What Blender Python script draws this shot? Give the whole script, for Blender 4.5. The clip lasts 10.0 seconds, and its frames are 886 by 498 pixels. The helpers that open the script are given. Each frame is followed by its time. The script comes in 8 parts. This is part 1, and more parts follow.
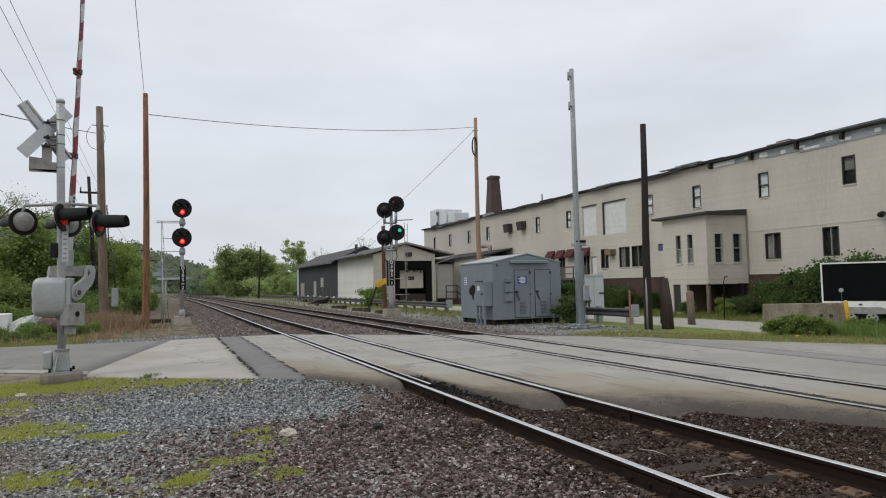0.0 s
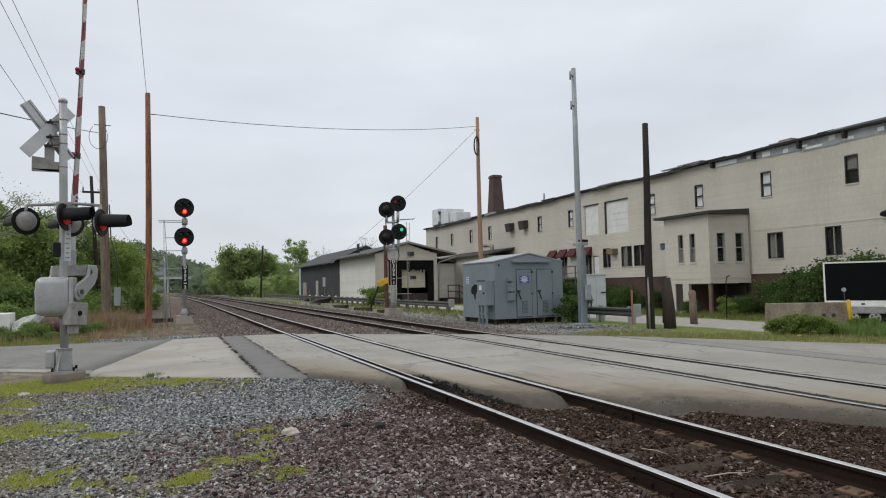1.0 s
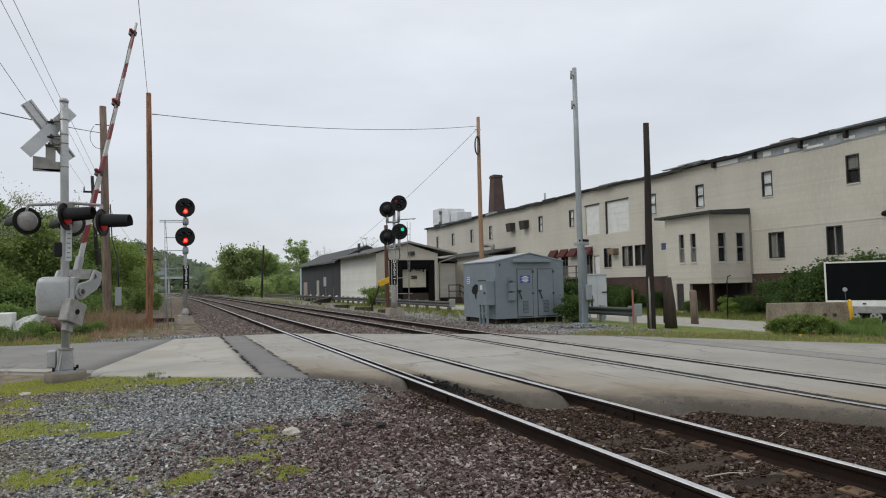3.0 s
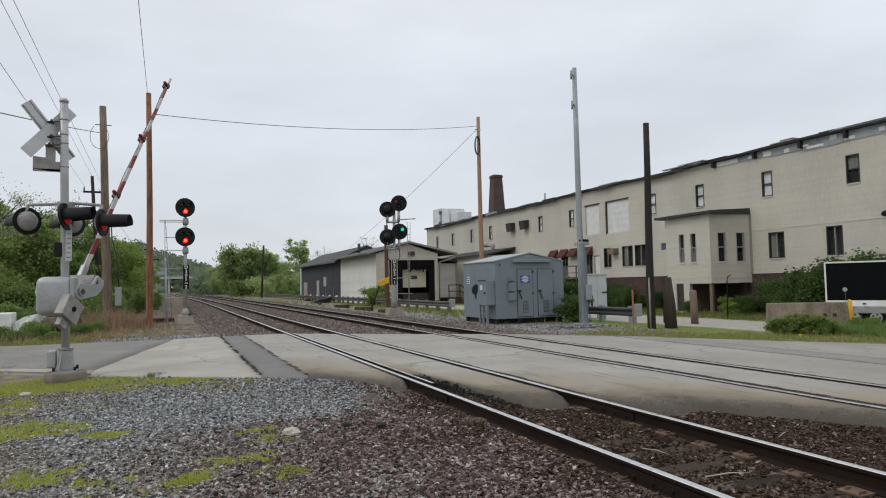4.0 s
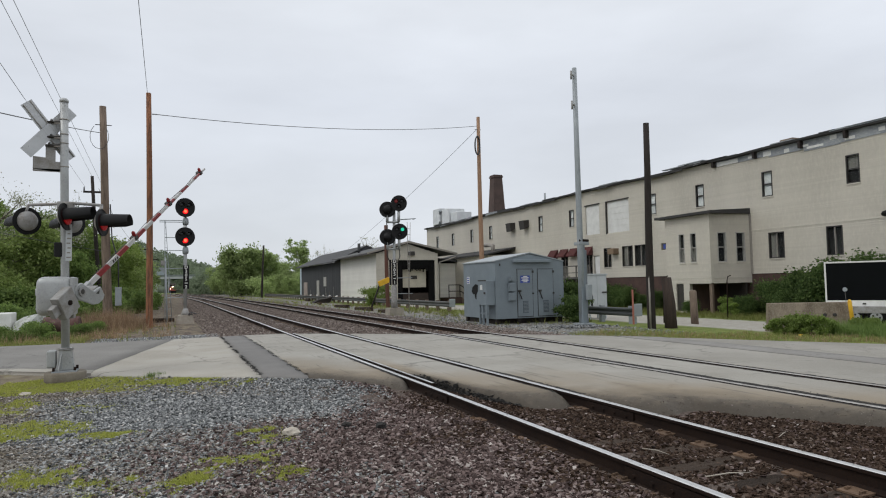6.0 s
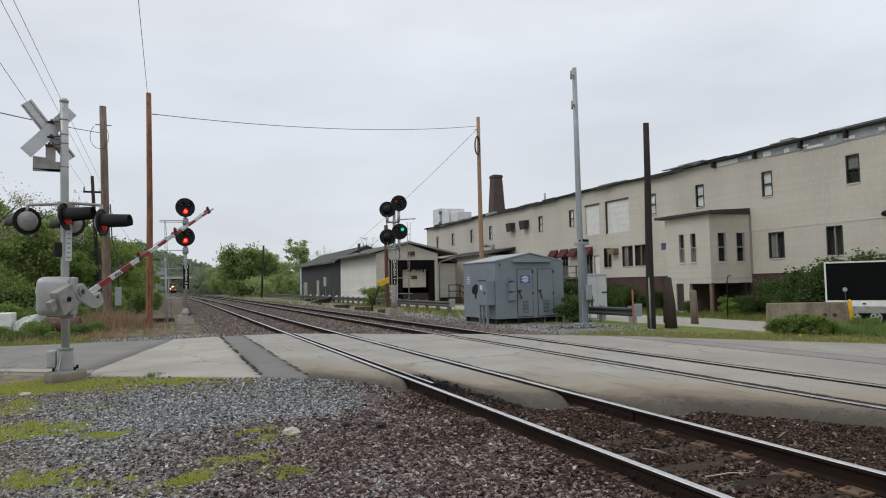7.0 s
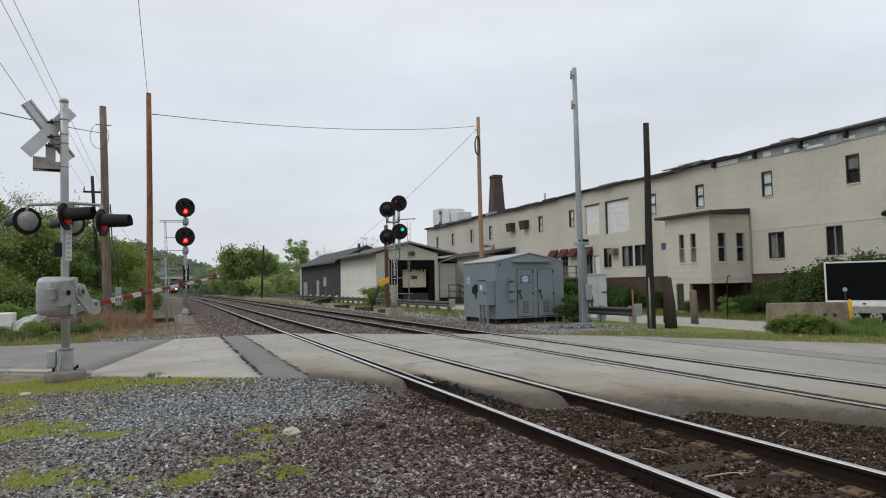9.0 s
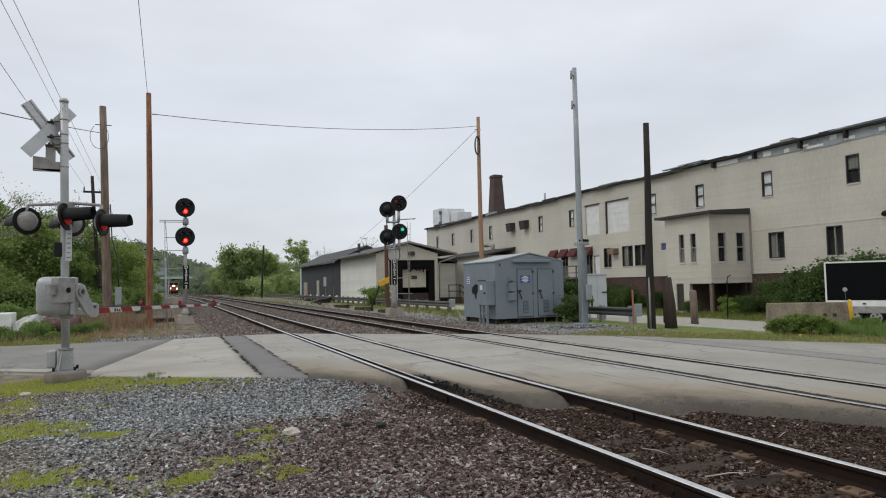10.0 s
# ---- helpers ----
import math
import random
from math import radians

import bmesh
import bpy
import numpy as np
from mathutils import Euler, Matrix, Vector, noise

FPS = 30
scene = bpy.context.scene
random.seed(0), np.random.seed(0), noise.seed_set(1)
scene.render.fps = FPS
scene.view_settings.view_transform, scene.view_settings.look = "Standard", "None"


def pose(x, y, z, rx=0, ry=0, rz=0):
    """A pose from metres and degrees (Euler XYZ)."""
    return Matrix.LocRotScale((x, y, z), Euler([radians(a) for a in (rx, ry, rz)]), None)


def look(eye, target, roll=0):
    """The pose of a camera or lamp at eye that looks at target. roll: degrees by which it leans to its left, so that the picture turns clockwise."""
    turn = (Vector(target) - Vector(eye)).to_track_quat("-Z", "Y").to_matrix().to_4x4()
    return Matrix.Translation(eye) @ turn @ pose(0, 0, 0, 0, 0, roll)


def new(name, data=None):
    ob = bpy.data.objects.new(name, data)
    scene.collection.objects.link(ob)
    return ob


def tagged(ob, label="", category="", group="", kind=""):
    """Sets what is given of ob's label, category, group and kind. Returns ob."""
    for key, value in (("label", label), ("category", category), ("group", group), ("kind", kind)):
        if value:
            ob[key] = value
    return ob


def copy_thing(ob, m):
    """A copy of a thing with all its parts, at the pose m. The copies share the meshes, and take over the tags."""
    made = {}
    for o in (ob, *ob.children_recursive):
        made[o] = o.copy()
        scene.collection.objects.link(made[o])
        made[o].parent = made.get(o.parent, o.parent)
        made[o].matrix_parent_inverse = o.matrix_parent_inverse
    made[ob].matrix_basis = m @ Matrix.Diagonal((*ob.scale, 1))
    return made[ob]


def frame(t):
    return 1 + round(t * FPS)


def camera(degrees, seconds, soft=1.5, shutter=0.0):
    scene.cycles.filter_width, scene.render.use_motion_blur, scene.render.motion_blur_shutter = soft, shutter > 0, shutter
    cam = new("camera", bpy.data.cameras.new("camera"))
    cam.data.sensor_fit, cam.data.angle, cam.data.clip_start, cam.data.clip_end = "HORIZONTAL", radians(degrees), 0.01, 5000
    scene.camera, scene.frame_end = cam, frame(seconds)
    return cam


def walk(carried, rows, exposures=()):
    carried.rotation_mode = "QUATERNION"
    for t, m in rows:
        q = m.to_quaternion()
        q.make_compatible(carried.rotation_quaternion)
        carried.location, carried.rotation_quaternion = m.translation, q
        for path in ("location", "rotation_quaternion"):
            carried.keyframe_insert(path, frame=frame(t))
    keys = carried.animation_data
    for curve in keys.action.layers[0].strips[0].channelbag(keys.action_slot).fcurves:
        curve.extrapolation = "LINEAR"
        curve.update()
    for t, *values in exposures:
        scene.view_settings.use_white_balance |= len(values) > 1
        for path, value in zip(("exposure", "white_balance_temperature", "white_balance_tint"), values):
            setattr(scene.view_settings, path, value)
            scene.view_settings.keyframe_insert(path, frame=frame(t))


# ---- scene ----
# ---- camera ----
cam = camera(69.98, 10.0, soft=1.1)
EYE = (0.0, 0.0, 1.53)
AIM_A = look(EYE, (3.989, 9.148, 2.101), -1.1)
AIM_C = look(EYE, (3.951, 9.170, 2.089), -1.1)
walk(cam, [(0.0, AIM_A), (0.6, AIM_A), (1.0, look(EYE, (3.962, 9.163, 2.092), -1.1)), (1.4, AIM_C), (10.0, AIM_C)])

# ---- world and sun: overcast spring day ----
world = bpy.data.worlds.new("overcast")
scene.world = world
world.use_nodes = True
wn, wl = world.node_tree.nodes, world.node_tree.links
wn.clear()
w_out = wn.new("ShaderNodeOutputWorld")
w_bg = wn.new("ShaderNodeBackground")
w_sky = wn.new("ShaderNodeTexSky")
w_sky.sky_type, w_sky.sun_disc = "NISHITA", False
w_sky.sun_elevation, w_sky.sun_rotation = radians(52), radians(200)
w_sky.air_density, w_sky.dust_density = 1.0, 4.0
w_co = wn.new("ShaderNodeTexCoord")
w_sep = wn.new("ShaderNodeSeparateXYZ")
wl.new(w_co.outputs["Generated"], w_sep.inputs[0])
w_ramp = wn.new("ShaderNodeValToRGB")
for k, (p, c) in enumerate([(0.0, (0.22, 0.228, 0.235)), (0.47, (0.4, 0.41, 0.42)), (0.52, (6.6, 6.95, 7.4)), (0.64, (6.5, 6.85, 7.45)), (0.8, (8.0, 8.3, 8.7)), (1.0, (11.4, 11.7, 12.0))]):
    el = w_ramp.color_ramp.elements[k] if k < 2 else w_ramp.color_ramp.elements.new(p)
    el.position, el.color = p, (*c, 1)
w_map = wn.new("ShaderNodeMapRange")
w_map.inputs[1].default_value, w_map.inputs[2].default_value = -1, 1
wl.new(w_sep.outputs[2], w_map.inputs[0])
wl.new(w_map.outputs[0], w_ramp.inputs[0])
w_mp = wn.new("ShaderNodeMapping")
w_mp.inputs["Scale"].default_value = (1.6, 1.6, 5.0)
wl.new(w_co.outputs["Generated"], w_mp.inputs[0])
w_n = wn.new("ShaderNodeTexNoise")
w_n.inputs["Scale"].default_value, w_n.inputs["Detail"].default_value, w_n.inputs["Roughness"].default_value = 1.5, 5, 0.5
wl.new(w_mp.outputs[0], w_n.inputs[0])
w_nr = wn.new("ShaderNodeMapRange")
w_nr.inputs[1].default_value, w_nr.inputs[2].default_value = 0.3, 0.7
w_nr.inputs[3].default_value, w_nr.inputs[4].default_value = 0.9, 1.08
wl.new(w_n.outputs[0], w_nr.inputs[0])
w_mul = wn.new("ShaderNodeVectorMath")
w_mul.operation = "SCALE"
wl.new(w_ramp.outputs[0], w_mul.inputs[0])
w_side = wn.new("ShaderNodeMapRange")
w_side.inputs[1].default_value, w_side.inputs[2].default_value = 0.1, 0.9
w_side.inputs[3].default_value, w_side.inputs[4].default_value = 0.985, 1.06
wl.new(w_sep.outputs[0], w_side.inputs[0])
w_brt = wn.new("ShaderNodeMath")
w_brt.operation = "MULTIPLY"
wl.new(w_nr.outputs[0], w_brt.inputs[0])
wl.new(w_side.outputs[0], w_brt.inputs[1])
wl.new(w_brt.outputs[0], w_mul.inputs["Scale"])
w_mix = wn.new("ShaderNodeMix")
w_mix.data_type = "RGBA"
w_mix.inputs[0].default_value = 0.93
wl.new(w_sky.outputs[0], w_mix.inputs[6])
wl.new(w_mul.outputs[0], w_mix.inputs[7])
wl.new(w_mix.outputs[2], w_bg.inputs[0])
w_bg.inputs[1].default_value = 0.114
wl.new(w_bg.outputs[0], w_out.inputs[0])

sun_lamp = bpy.data.lights.new("sun", "SUN")
sun_lamp.energy, sun_lamp.angle, sun_lamp.color = 0.8, radians(25), (1.0, 0.97, 0.92)
sun = new("sun", sun_lamp)
sun.matrix_world = look((-52, 6, 56), (0, 8, 0))
scene.view_settings.exposure = 0.0


# ---- helpers for meshes ----
def thing(name, loc, label, category, group="", rz=0.0, kind=""):
    ob = new(name)
    ob.empty_display_size = 0.3
    ob.matrix_basis = pose(*loc, 0, 0, rz)
    return tagged(ob, label, category, group, kind)


def part(name, bm, material, parent=None, label="", world=False, smooth=False, bevel=0.0, kind=""):
    """Links bm as one mesh object under parent; world: its points are in world space of an unturned thing."""
    me = bpy.data.meshes.new(name)
    if world and parent is not None:
        bmesh.ops.translate(bm, verts=bm.verts, vec=-(parent.matrix_basis.translation))
    bm.normal_update()
    if bevel:
        sharp = [e for e in bm.edges if len(e.link_faces) == 2 and e.calc_face_angle(0) > 0.6]
        bmesh.ops.bevel(bm, geom=sharp, offset=bevel, segments=4 if bevel > 0.05 else 2, affect="EDGES", profile=0.5)
    if smooth:
        for f in bm.faces:
            f.smooth = True
    bm.to_mesh(me)
    bm.free()
    for m in (material if isinstance(material, (list, tuple)) else [material]):
        me.materials.append(m)
    ob = new(name, me)
    if parent is not None:
        ob.parent = parent
    return tagged(ob, label, kind=kind)


def single(name, bm, material, label, category, kind="", group="", **kw):
    return tagged(part(name, bm, material, None, **kw), label, category, group, kind)


def box(bm, x0, x1, y0, y1, z0, z1, turn=None):
    v = [bm.verts.new(c) for c in ((x0, y0, z0), (x1, y0, z0), (x1, y1, z0), (x0, y1, z0), (x0, y0, z1), (x1, y0, z1), (x1, y1, z1), (x0, y1, z1))]
    for f in ((3, 2, 1, 0), (4, 5, 6, 7), (0, 1, 5, 4), (1, 2, 6, 5), (2, 3, 7, 6), (3, 0, 4, 7)):
        bm.faces.new([v[i] for i in f])
    if turn is not None:
        bmesh.ops.transform(bm, matrix=turn, verts=v)
    return v


def B(*a, **k):
    bm = bmesh.new()
    box(bm, *a, **k)
    return bm


def tube(bm, pts, radii, seg=10, caps=True):
    """A tube of the given radii along the points."""
    pts = [Vector(p) for p in pts]
    if not isinstance(radii, (list, tuple)):
        radii = [radii] * len(pts)
    rings = []
    for i, p in enumerate(pts):
        d = (pts[min(i + 1, len(pts) - 1)] - pts[max(i - 1, 0)]).normalized()
        a = d.orthogonal().normalized() if abs(d.z) < 0.99 else Vector((1, 0, 0))
        if abs(d.z) < 0.99:
            a = d.cross(Vector((0, 0, 1))).normalized()
        b = d.cross(a)
        rings.append([bm.verts.new(p + radii[i] * (math.cos(2 * math.pi * k / seg) * a + math.sin(2 * math.pi * k / seg) * b)) for k in range(seg)])
    for r, s in zip(rings, rings[1:]):
        for k in range(seg):
            bm.faces.new((r[k], r[(k + 1) % seg], s[(k + 1) % seg], s[k])).smooth = True
    if caps:
        bm.faces.new(rings[0][::-1])
        bm.faces.new(rings[-1])
    return rings


def T(pts, radii, seg=10):
    bm = bmesh.new()
    tube(bm, pts, radii, seg)
    return bm


def prism(bm, outline, a, b, axis="y"):
    """An outline of (u, v) pairs pushed from a to b along an axis."""
    def at(u, v, w):
        return {"x": (w, u, v), "y": (u, w, v), "z": (u, v, w)}[axis]
    r = [bm.verts.new(at(u, v, a)) for u, v in outline]
    s = [bm.verts.new(at(u, v, b)) for u, v in outline]
    n = len(r)
    for k in range(n):
        bm.faces.new((r[k], r[(k + 1) % n], s[(k + 1) % n], s[k]))
    bm.faces.new(r[::-1])
    bm.faces.new(s)
    bmesh.ops.recalc_face_normals(bm, faces=bm.faces)


def P(outline, a, b, axis="y"):
    bm = bmesh.new()
    prism(bm, outline, a, b, axis)
    return bm


def raw(name, verts, faces, material, parent=None, label="", kind="", category=""):
    me = bpy.data.meshes.new(name)
    me.from_pydata(verts, [], faces)
    me.materials.append(material)
    ob = new(name, me)
    if parent is not None:
        ob.parent = parent
    return tagged(ob, label, category, kind=kind)


# ---- materials ----
def mat(name, c1, c2=None, c3=None, scale=3.0, fine=40.0, rough=0.7, metal=0.0, bump=0.15, stretch=(1, 1, 1), emit=None, power=0.0, spread=0.0, spec=0.4, island=False, edge=(0.35, 0.65), cracks=0.0, rvar=0.15):
    """Paint, wood, stone: two scales of noise between three colours, with relief. spread: how far single pieces differ."""
    m = bpy.data.materials.new(name)
    m.use_nodes = True
    n, l = m.node_tree.nodes, m.node_tree.links
    b = n["Principled BSDF"]
    c2 = c2 or tuple(0.75 * v for v in c1)
    c3 = c3 or tuple(min(1, 1.2 * v) for v in c1)
    tc = n.new("ShaderNodeTexCoord")
    mp = n.new("ShaderNodeMapping")
    mp.inputs["Scale"].default_value = stretch
    l.new(tc.outputs["Object"], mp.inputs[0])
    def noise_node(s, d):
        t = n.new("ShaderNodeTexNoise")
        t.inputs["Scale"].default_value, t.inputs["Detail"].default_value, t.inputs["Roughness"].default_value = s, d, 0.6
        l.new(mp.outputs[0], t.inputs[0])
        return t
    big, small = noise_node(scale, 4), noise_node(fine, 3)
    def mixer(fac, a, c):
        x = n.new("ShaderNodeMix")
        x.data_type = "RGBA"
        l.new(fac, x.inputs[0])
        for s, v in ((6, a), (7, c)):
            if isinstance(v, tuple):
                x.inputs[s].default_value = (*v, 1)
            else:
                l.new(v, x.inputs[s])
        return x.outputs[2]
    def ranged(sock, lo, hi, a=0.0, z=1.0):
        r = n.new("ShaderNodeMapRange")
        for i, v in enumerate((lo, hi, a, z)):
            r.inputs[i + 1].default_value = v
        l.new(sock, r.inputs[0])
        return r.outputs[0]
    col = mixer(ranged(big.outputs[0], *edge), c2, c1)
    col = mixer(ranged(small.outputs[0], 0.45, 0.75, 0, 0.6), col, c3)
    if spread:
        src = n.new("ShaderNodeNewGeometry").outputs["Random Per Island"] if island else n.new("ShaderNodeObjectInfo").outputs["Random"]
        hs = n.new("ShaderNodeHueSaturation")
        l.new(ranged(src, 0, 1, 1 - spread, 1 + spread), hs.inputs["Value"])
        l.new(col, hs.inputs["Color"])
        col = hs.outputs[0]
    if cracks:
        warp = n.new("ShaderNodeVectorMath")
        warp.operation = "MULTIPLY_ADD"
        big_c = noise_node(2.2, 5)
        l.new(big_c.outputs["Color"], warp.inputs[0])
        warp.inputs[1].default_value = (0.9, 0.9, 0.9)
        l.new(mp.outputs[0], warp.inputs[2])
        vor = n.new("ShaderNodeTexVoronoi")
        vor.feature = "DISTANCE_TO_EDGE"
        vor.inputs["Scale"].default_value = cracks
        l.new(warp.outputs[0], vor.inputs[0])
        keep = n.new("ShaderNodeMath")
        keep.operation = "MULTIPLY"
        l.new(ranged(vor.outputs[0], 0.004, 0.013, 1, 0), keep.inputs[0])
        l.new(ranged(big.outputs[0], 0.42, 0.56, 0, 0.5), keep.inputs[1])
        col = mixer(keep.outputs[0], col, tuple(0.3 * v for v in c2))
    l.new(col, b.inputs["Base Color"])
    l.new(ranged(small.outputs[0], 0.3, 0.7, max(0.02, rough - rvar), min(1, rough + rvar)), b.inputs["Roughness"])
    b.inputs["Metallic"].default_value = metal
    b.inputs["Specular IOR Level"].default_value = spec
    if bump:
        bp = n.new("ShaderNodeBump")
        bp.inputs["Strength"].default_value, bp.inputs["Distance"].default_value = bump, 0.02
        l.new(small.outputs[0], bp.inputs["Height"])
        l.new(bp.outputs[0], b.inputs["Normal"])
    if emit:
        b.inputs["Emission Color"].default_value = (*emit, 1)
        b.inputs["Emission Strength"].default_value = power
    return m


steel_grey = mat("galvanised_steel", (0.31, 0.34, 0.355), (0.25, 0.275, 0.29), (0.37, 0.4, 0.415), 2.5, 60, 0.5, 0.15, 0.05)
silver = mat("silver_paint", (0.38, 0.393, 0.393), (0.3, 0.308, 0.305), (0.43, 0.44, 0.44), 3, 30, 0.4, 0.3, 0.04)
dull_silver = mat("worn_silver_paint", (0.3, 0.3, 0.295), (0.2, 0.185, 0.165), (0.35, 0.35, 0.345), 7, 40, 0.55, 0.1, 0.08)
black_paint = mat("black_paint", (0.008, 0.008, 0.009), (0.006, 0.006, 0.006), (0.013, 0.013, 0.013), 4, 40, 0.55, 0, 0.04, spec=0.25)
white_paint = mat("white_paint", (0.72, 0.72, 0.7), (0.6, 0.6, 0.57), (0.78, 0.78, 0.76), 3, 30, 0.55, 0, 0.05)
red_sheet = mat("red_reflective_sheet", (0.22, 0.016, 0.02), (0.15, 0.014, 0.016), (0.28, 0.04, 0.035), 6, 40, 0.4, 0, 0.03)
arm_white = mat("dull_white_reflective_sheet", (0.5, 0.5, 0.49), (0.36, 0.35, 0.34), (0.56, 0.56, 0.55), 6, 40, 0.45, 0, 0.03)
red_lens = mat("dark_red_lens", (0.22, 0.006, 0.008), (0.16, 0.004, 0.006), (0.26, 0.01, 0.01), 6, 60, 0.25, 0, 0.02)
red_glow = mat("lit_red_lens", (0.5, 0.01, 0.01), (0.5, 0.01, 0.01), (0.6, 0.02, 0.02), 6, 60, 0.3, 0, 0, emit=(1.0, 0.01, 0.015), power=1.3)
red_core = mat("lit_red_core", (0.6, 0.05, 0.03), (0.6, 0.05, 0.03), (0.6, 0.05, 0.03), 6, 60, 0.3, 0, 0, emit=(1.0, 0.17, 0.07), power=1.5)
red_dim = mat("half_lit_red_lens", (0.2, 0.008, 0.01), (0.17, 0.006, 0.008), (0.24, 0.01, 0.012), 6, 60, 0.3, 0, 0, emit=(1.0, 0.02, 0.03), power=0.1)
green_glow = mat("lit_green_lens", (0.02, 0.4, 0.3), (0.02, 0.4, 0.3), (0.02, 0.4, 0.3), 6, 60, 0.3, 0, 0, emit=(0.03, 0.85, 0.5), power=0.6)
head_glow = mat("lit_headlight", (0.9, 0.8, 0.6), (0.9, 0.8, 0.6), (0.9, 0.8, 0.6), 6, 60, 0.3, 0, 0, emit=(1.0, 0.76, 0.5), power=5)
wood_pole = mat("weathered_pole_wood", (0.2, 0.15, 0.115), (0.11, 0.08, 0.062), (0.29, 0.225, 0.175), 2.2, 22, 0.85, 0, 0.5, (5, 5, 0.6), edge=(0.4, 0.6))
wood_orange = mat("reddish_pole_wood", (0.25, 0.105, 0.052), (0.1, 0.048, 0.03), (0.36, 0.18, 0.1), 2.2, 22, 0.85, 0, 0.5, (5, 5, 0.6), edge=(0.4, 0.58))
wood_light = mat("pale_pole_wood", (0.36, 0.225, 0.145), (0.24, 0.14, 0.085), (0.44, 0.3, 0.21), 3, 30, 0.85, 0, 0.4, (6, 6, 0.5))
wood_black = mat("creosoted_wood", (0.022, 0.017, 0.015), (0.014, 0.011, 0.01), (0.05, 0.038, 0.03), 3, 30, 0.85, 0, 0.5, (6, 6, 0.5))
wood_tie = mat("old_tie_wood", (0.058, 0.042, 0.032), (0.03, 0.022, 0.017), (0.125, 0.096, 0.075), 4, 50, 0.95, 0, 0.7, (1, 7, 7), spread=0.3, spec=0.15)
rust = mat("rusty_steel", (0.018, 0.011, 0.008), (0.011, 0.007, 0.006), (0.038, 0.021, 0.013), 4, 60, 0.9, 0.0, 0.25, spec=0.15)
rust_plate = mat("rusty_plate", (0.14, 0.088, 0.054), (0.085, 0.052, 0.033), (0.21, 0.14, 0.09), 9, 80, 0.85, 0, 0.25, spread=0.35)
rail_shine = mat("polished_rail_head", (0.66, 0.655, 0.65), (0.58, 0.57, 0.56), (0.7, 0.7, 0.7), 3, 12, 0.3, 0.9, 0, rvar=0.05)
rail_dull = mat("duller_rail_head", (0.44, 0.42, 0.4), (0.32, 0.3, 0.28), (0.5, 0.49, 0.47), 3, 12, 0.38, 0.8, 0, rvar=0.08)
concrete = mat("weathered_concrete", (0.32, 0.29, 0.24), (0.22, 0.2, 0.165), (0.4, 0.37, 0.31), 3, 40, 0.9, 0, 0.25)
bung_grey = mat("grey_blue_enclosure_paint", (0.195, 0.232, 0.256), (0.168, 0.2, 0.222), (0.22, 0.256, 0.28), 1.5, 40, 0.5, 0, 0.03)
# hut paint darkened to hold the shade between the vent slats
louvre_grey = mat("vent_paint_with_slat_shade", (0.11, 0.13, 0.145), None, None, 2, 40, 0.6)
bung_roof = mat("pale_enclosure_roof", (0.31, 0.34, 0.355), (0.25, 0.275, 0.29), (0.37, 0.4, 0.415), 2, 40, 0.5, 0, 0.05)
cab_white = mat("off_white_cabinet_paint", (0.5, 0.53, 0.54), (0.42, 0.45, 0.46), (0.55, 0.58, 0.59), 2, 40, 0.5, 0, 0.03)
siding_mat = mat("beige_vinyl_siding", (0.541, 0.508, 0.437), (0.456, 0.427, 0.366), (0.589, 0.556, 0.480), 0.35, 8, 0.6, 0, 0.05, (1, 1, 0.4), spread=0.035, island=True)
siding_pale = mat("pale_vinyl_siding", (0.77, 0.755, 0.7), (0.68, 0.665, 0.61), (0.81, 0.795, 0.74), 0.4, 8, 0.6, 0, 0.05, spread=0.055, island=True)
siding_dark = mat("charcoal_board_siding", (0.05, 0.053, 0.058), (0.038, 0.04, 0.044), (0.075, 0.075, 0.078), 1.2, 20, 0.8, 0, 0.15, (1, 4, 0.3))
trim_mat = mat("beige_trim", (0.52, 0.49, 0.42), (0.44, 0.41, 0.355), (0.61, 0.58, 0.51), 2, 30, 0.6, 0, 0.05)
frame_dark = mat("dark_window_frame", (0.04, 0.036, 0.033), (0.03, 0.028, 0.026), (0.06, 0.055, 0.05), 3, 30, 0.5, 0, 0.05)
frame_grey = mat("taupe_window_frame", (0.27, 0.25, 0.22), (0.22, 0.2, 0.18), (0.32, 0.3, 0.27), 3, 30, 0.55, 0, 0.05)
frame_pale = mat("pale_worn_window_frame", (0.4, 0.39, 0.36), (0.3, 0.29, 0.27), (0.46, 0.45, 0.42), 3, 30, 0.6, 0, 0.05)
blind_mat = mat("pale_window_blind", (0.6, 0.61, 0.6), (0.52, 0.53, 0.53), (0.66, 0.66, 0.65), 1.5, 20, 0.8, 0, 0.05)
# near-black colour with the dimness of unlit interiors put into it
room_dark = mat("painted_interior_dim", (0.015, 0.015, 0.016), (0.009, 0.009, 0.010), (0.025, 0.025, 0.026), 1.3, 8, 0.9, 0, 0)
curtain_mat = mat("grey_curtain", (0.2, 0.19, 0.17), (0.12, 0.115, 0.105), (0.25, 0.24, 0.22), 3, 14, 0.9, 0, 0.3, (1, 6, 0.3))
tar_roof = mat("dark_tar_roofing", (0.045, 0.044, 0.044), (0.03, 0.03, 0.03), (0.07, 0.068, 0.066), 1.2, 30, 0.85, 0, 0.3)
shingle = mat("dark_shingle_roof", (0.065, 0.066, 0.068), (0.045, 0.046, 0.048), (0.09, 0.09, 0.09), 1.5, 30, 0.9, 0, 0.4)
brick_mat = mat("dark_red_brick", (0.086, 0.050, 0.041), (0.053, 0.034, 0.030), (0.120, 0.071, 0.060), 1.5, 25, 0.9, 0, 0.4)
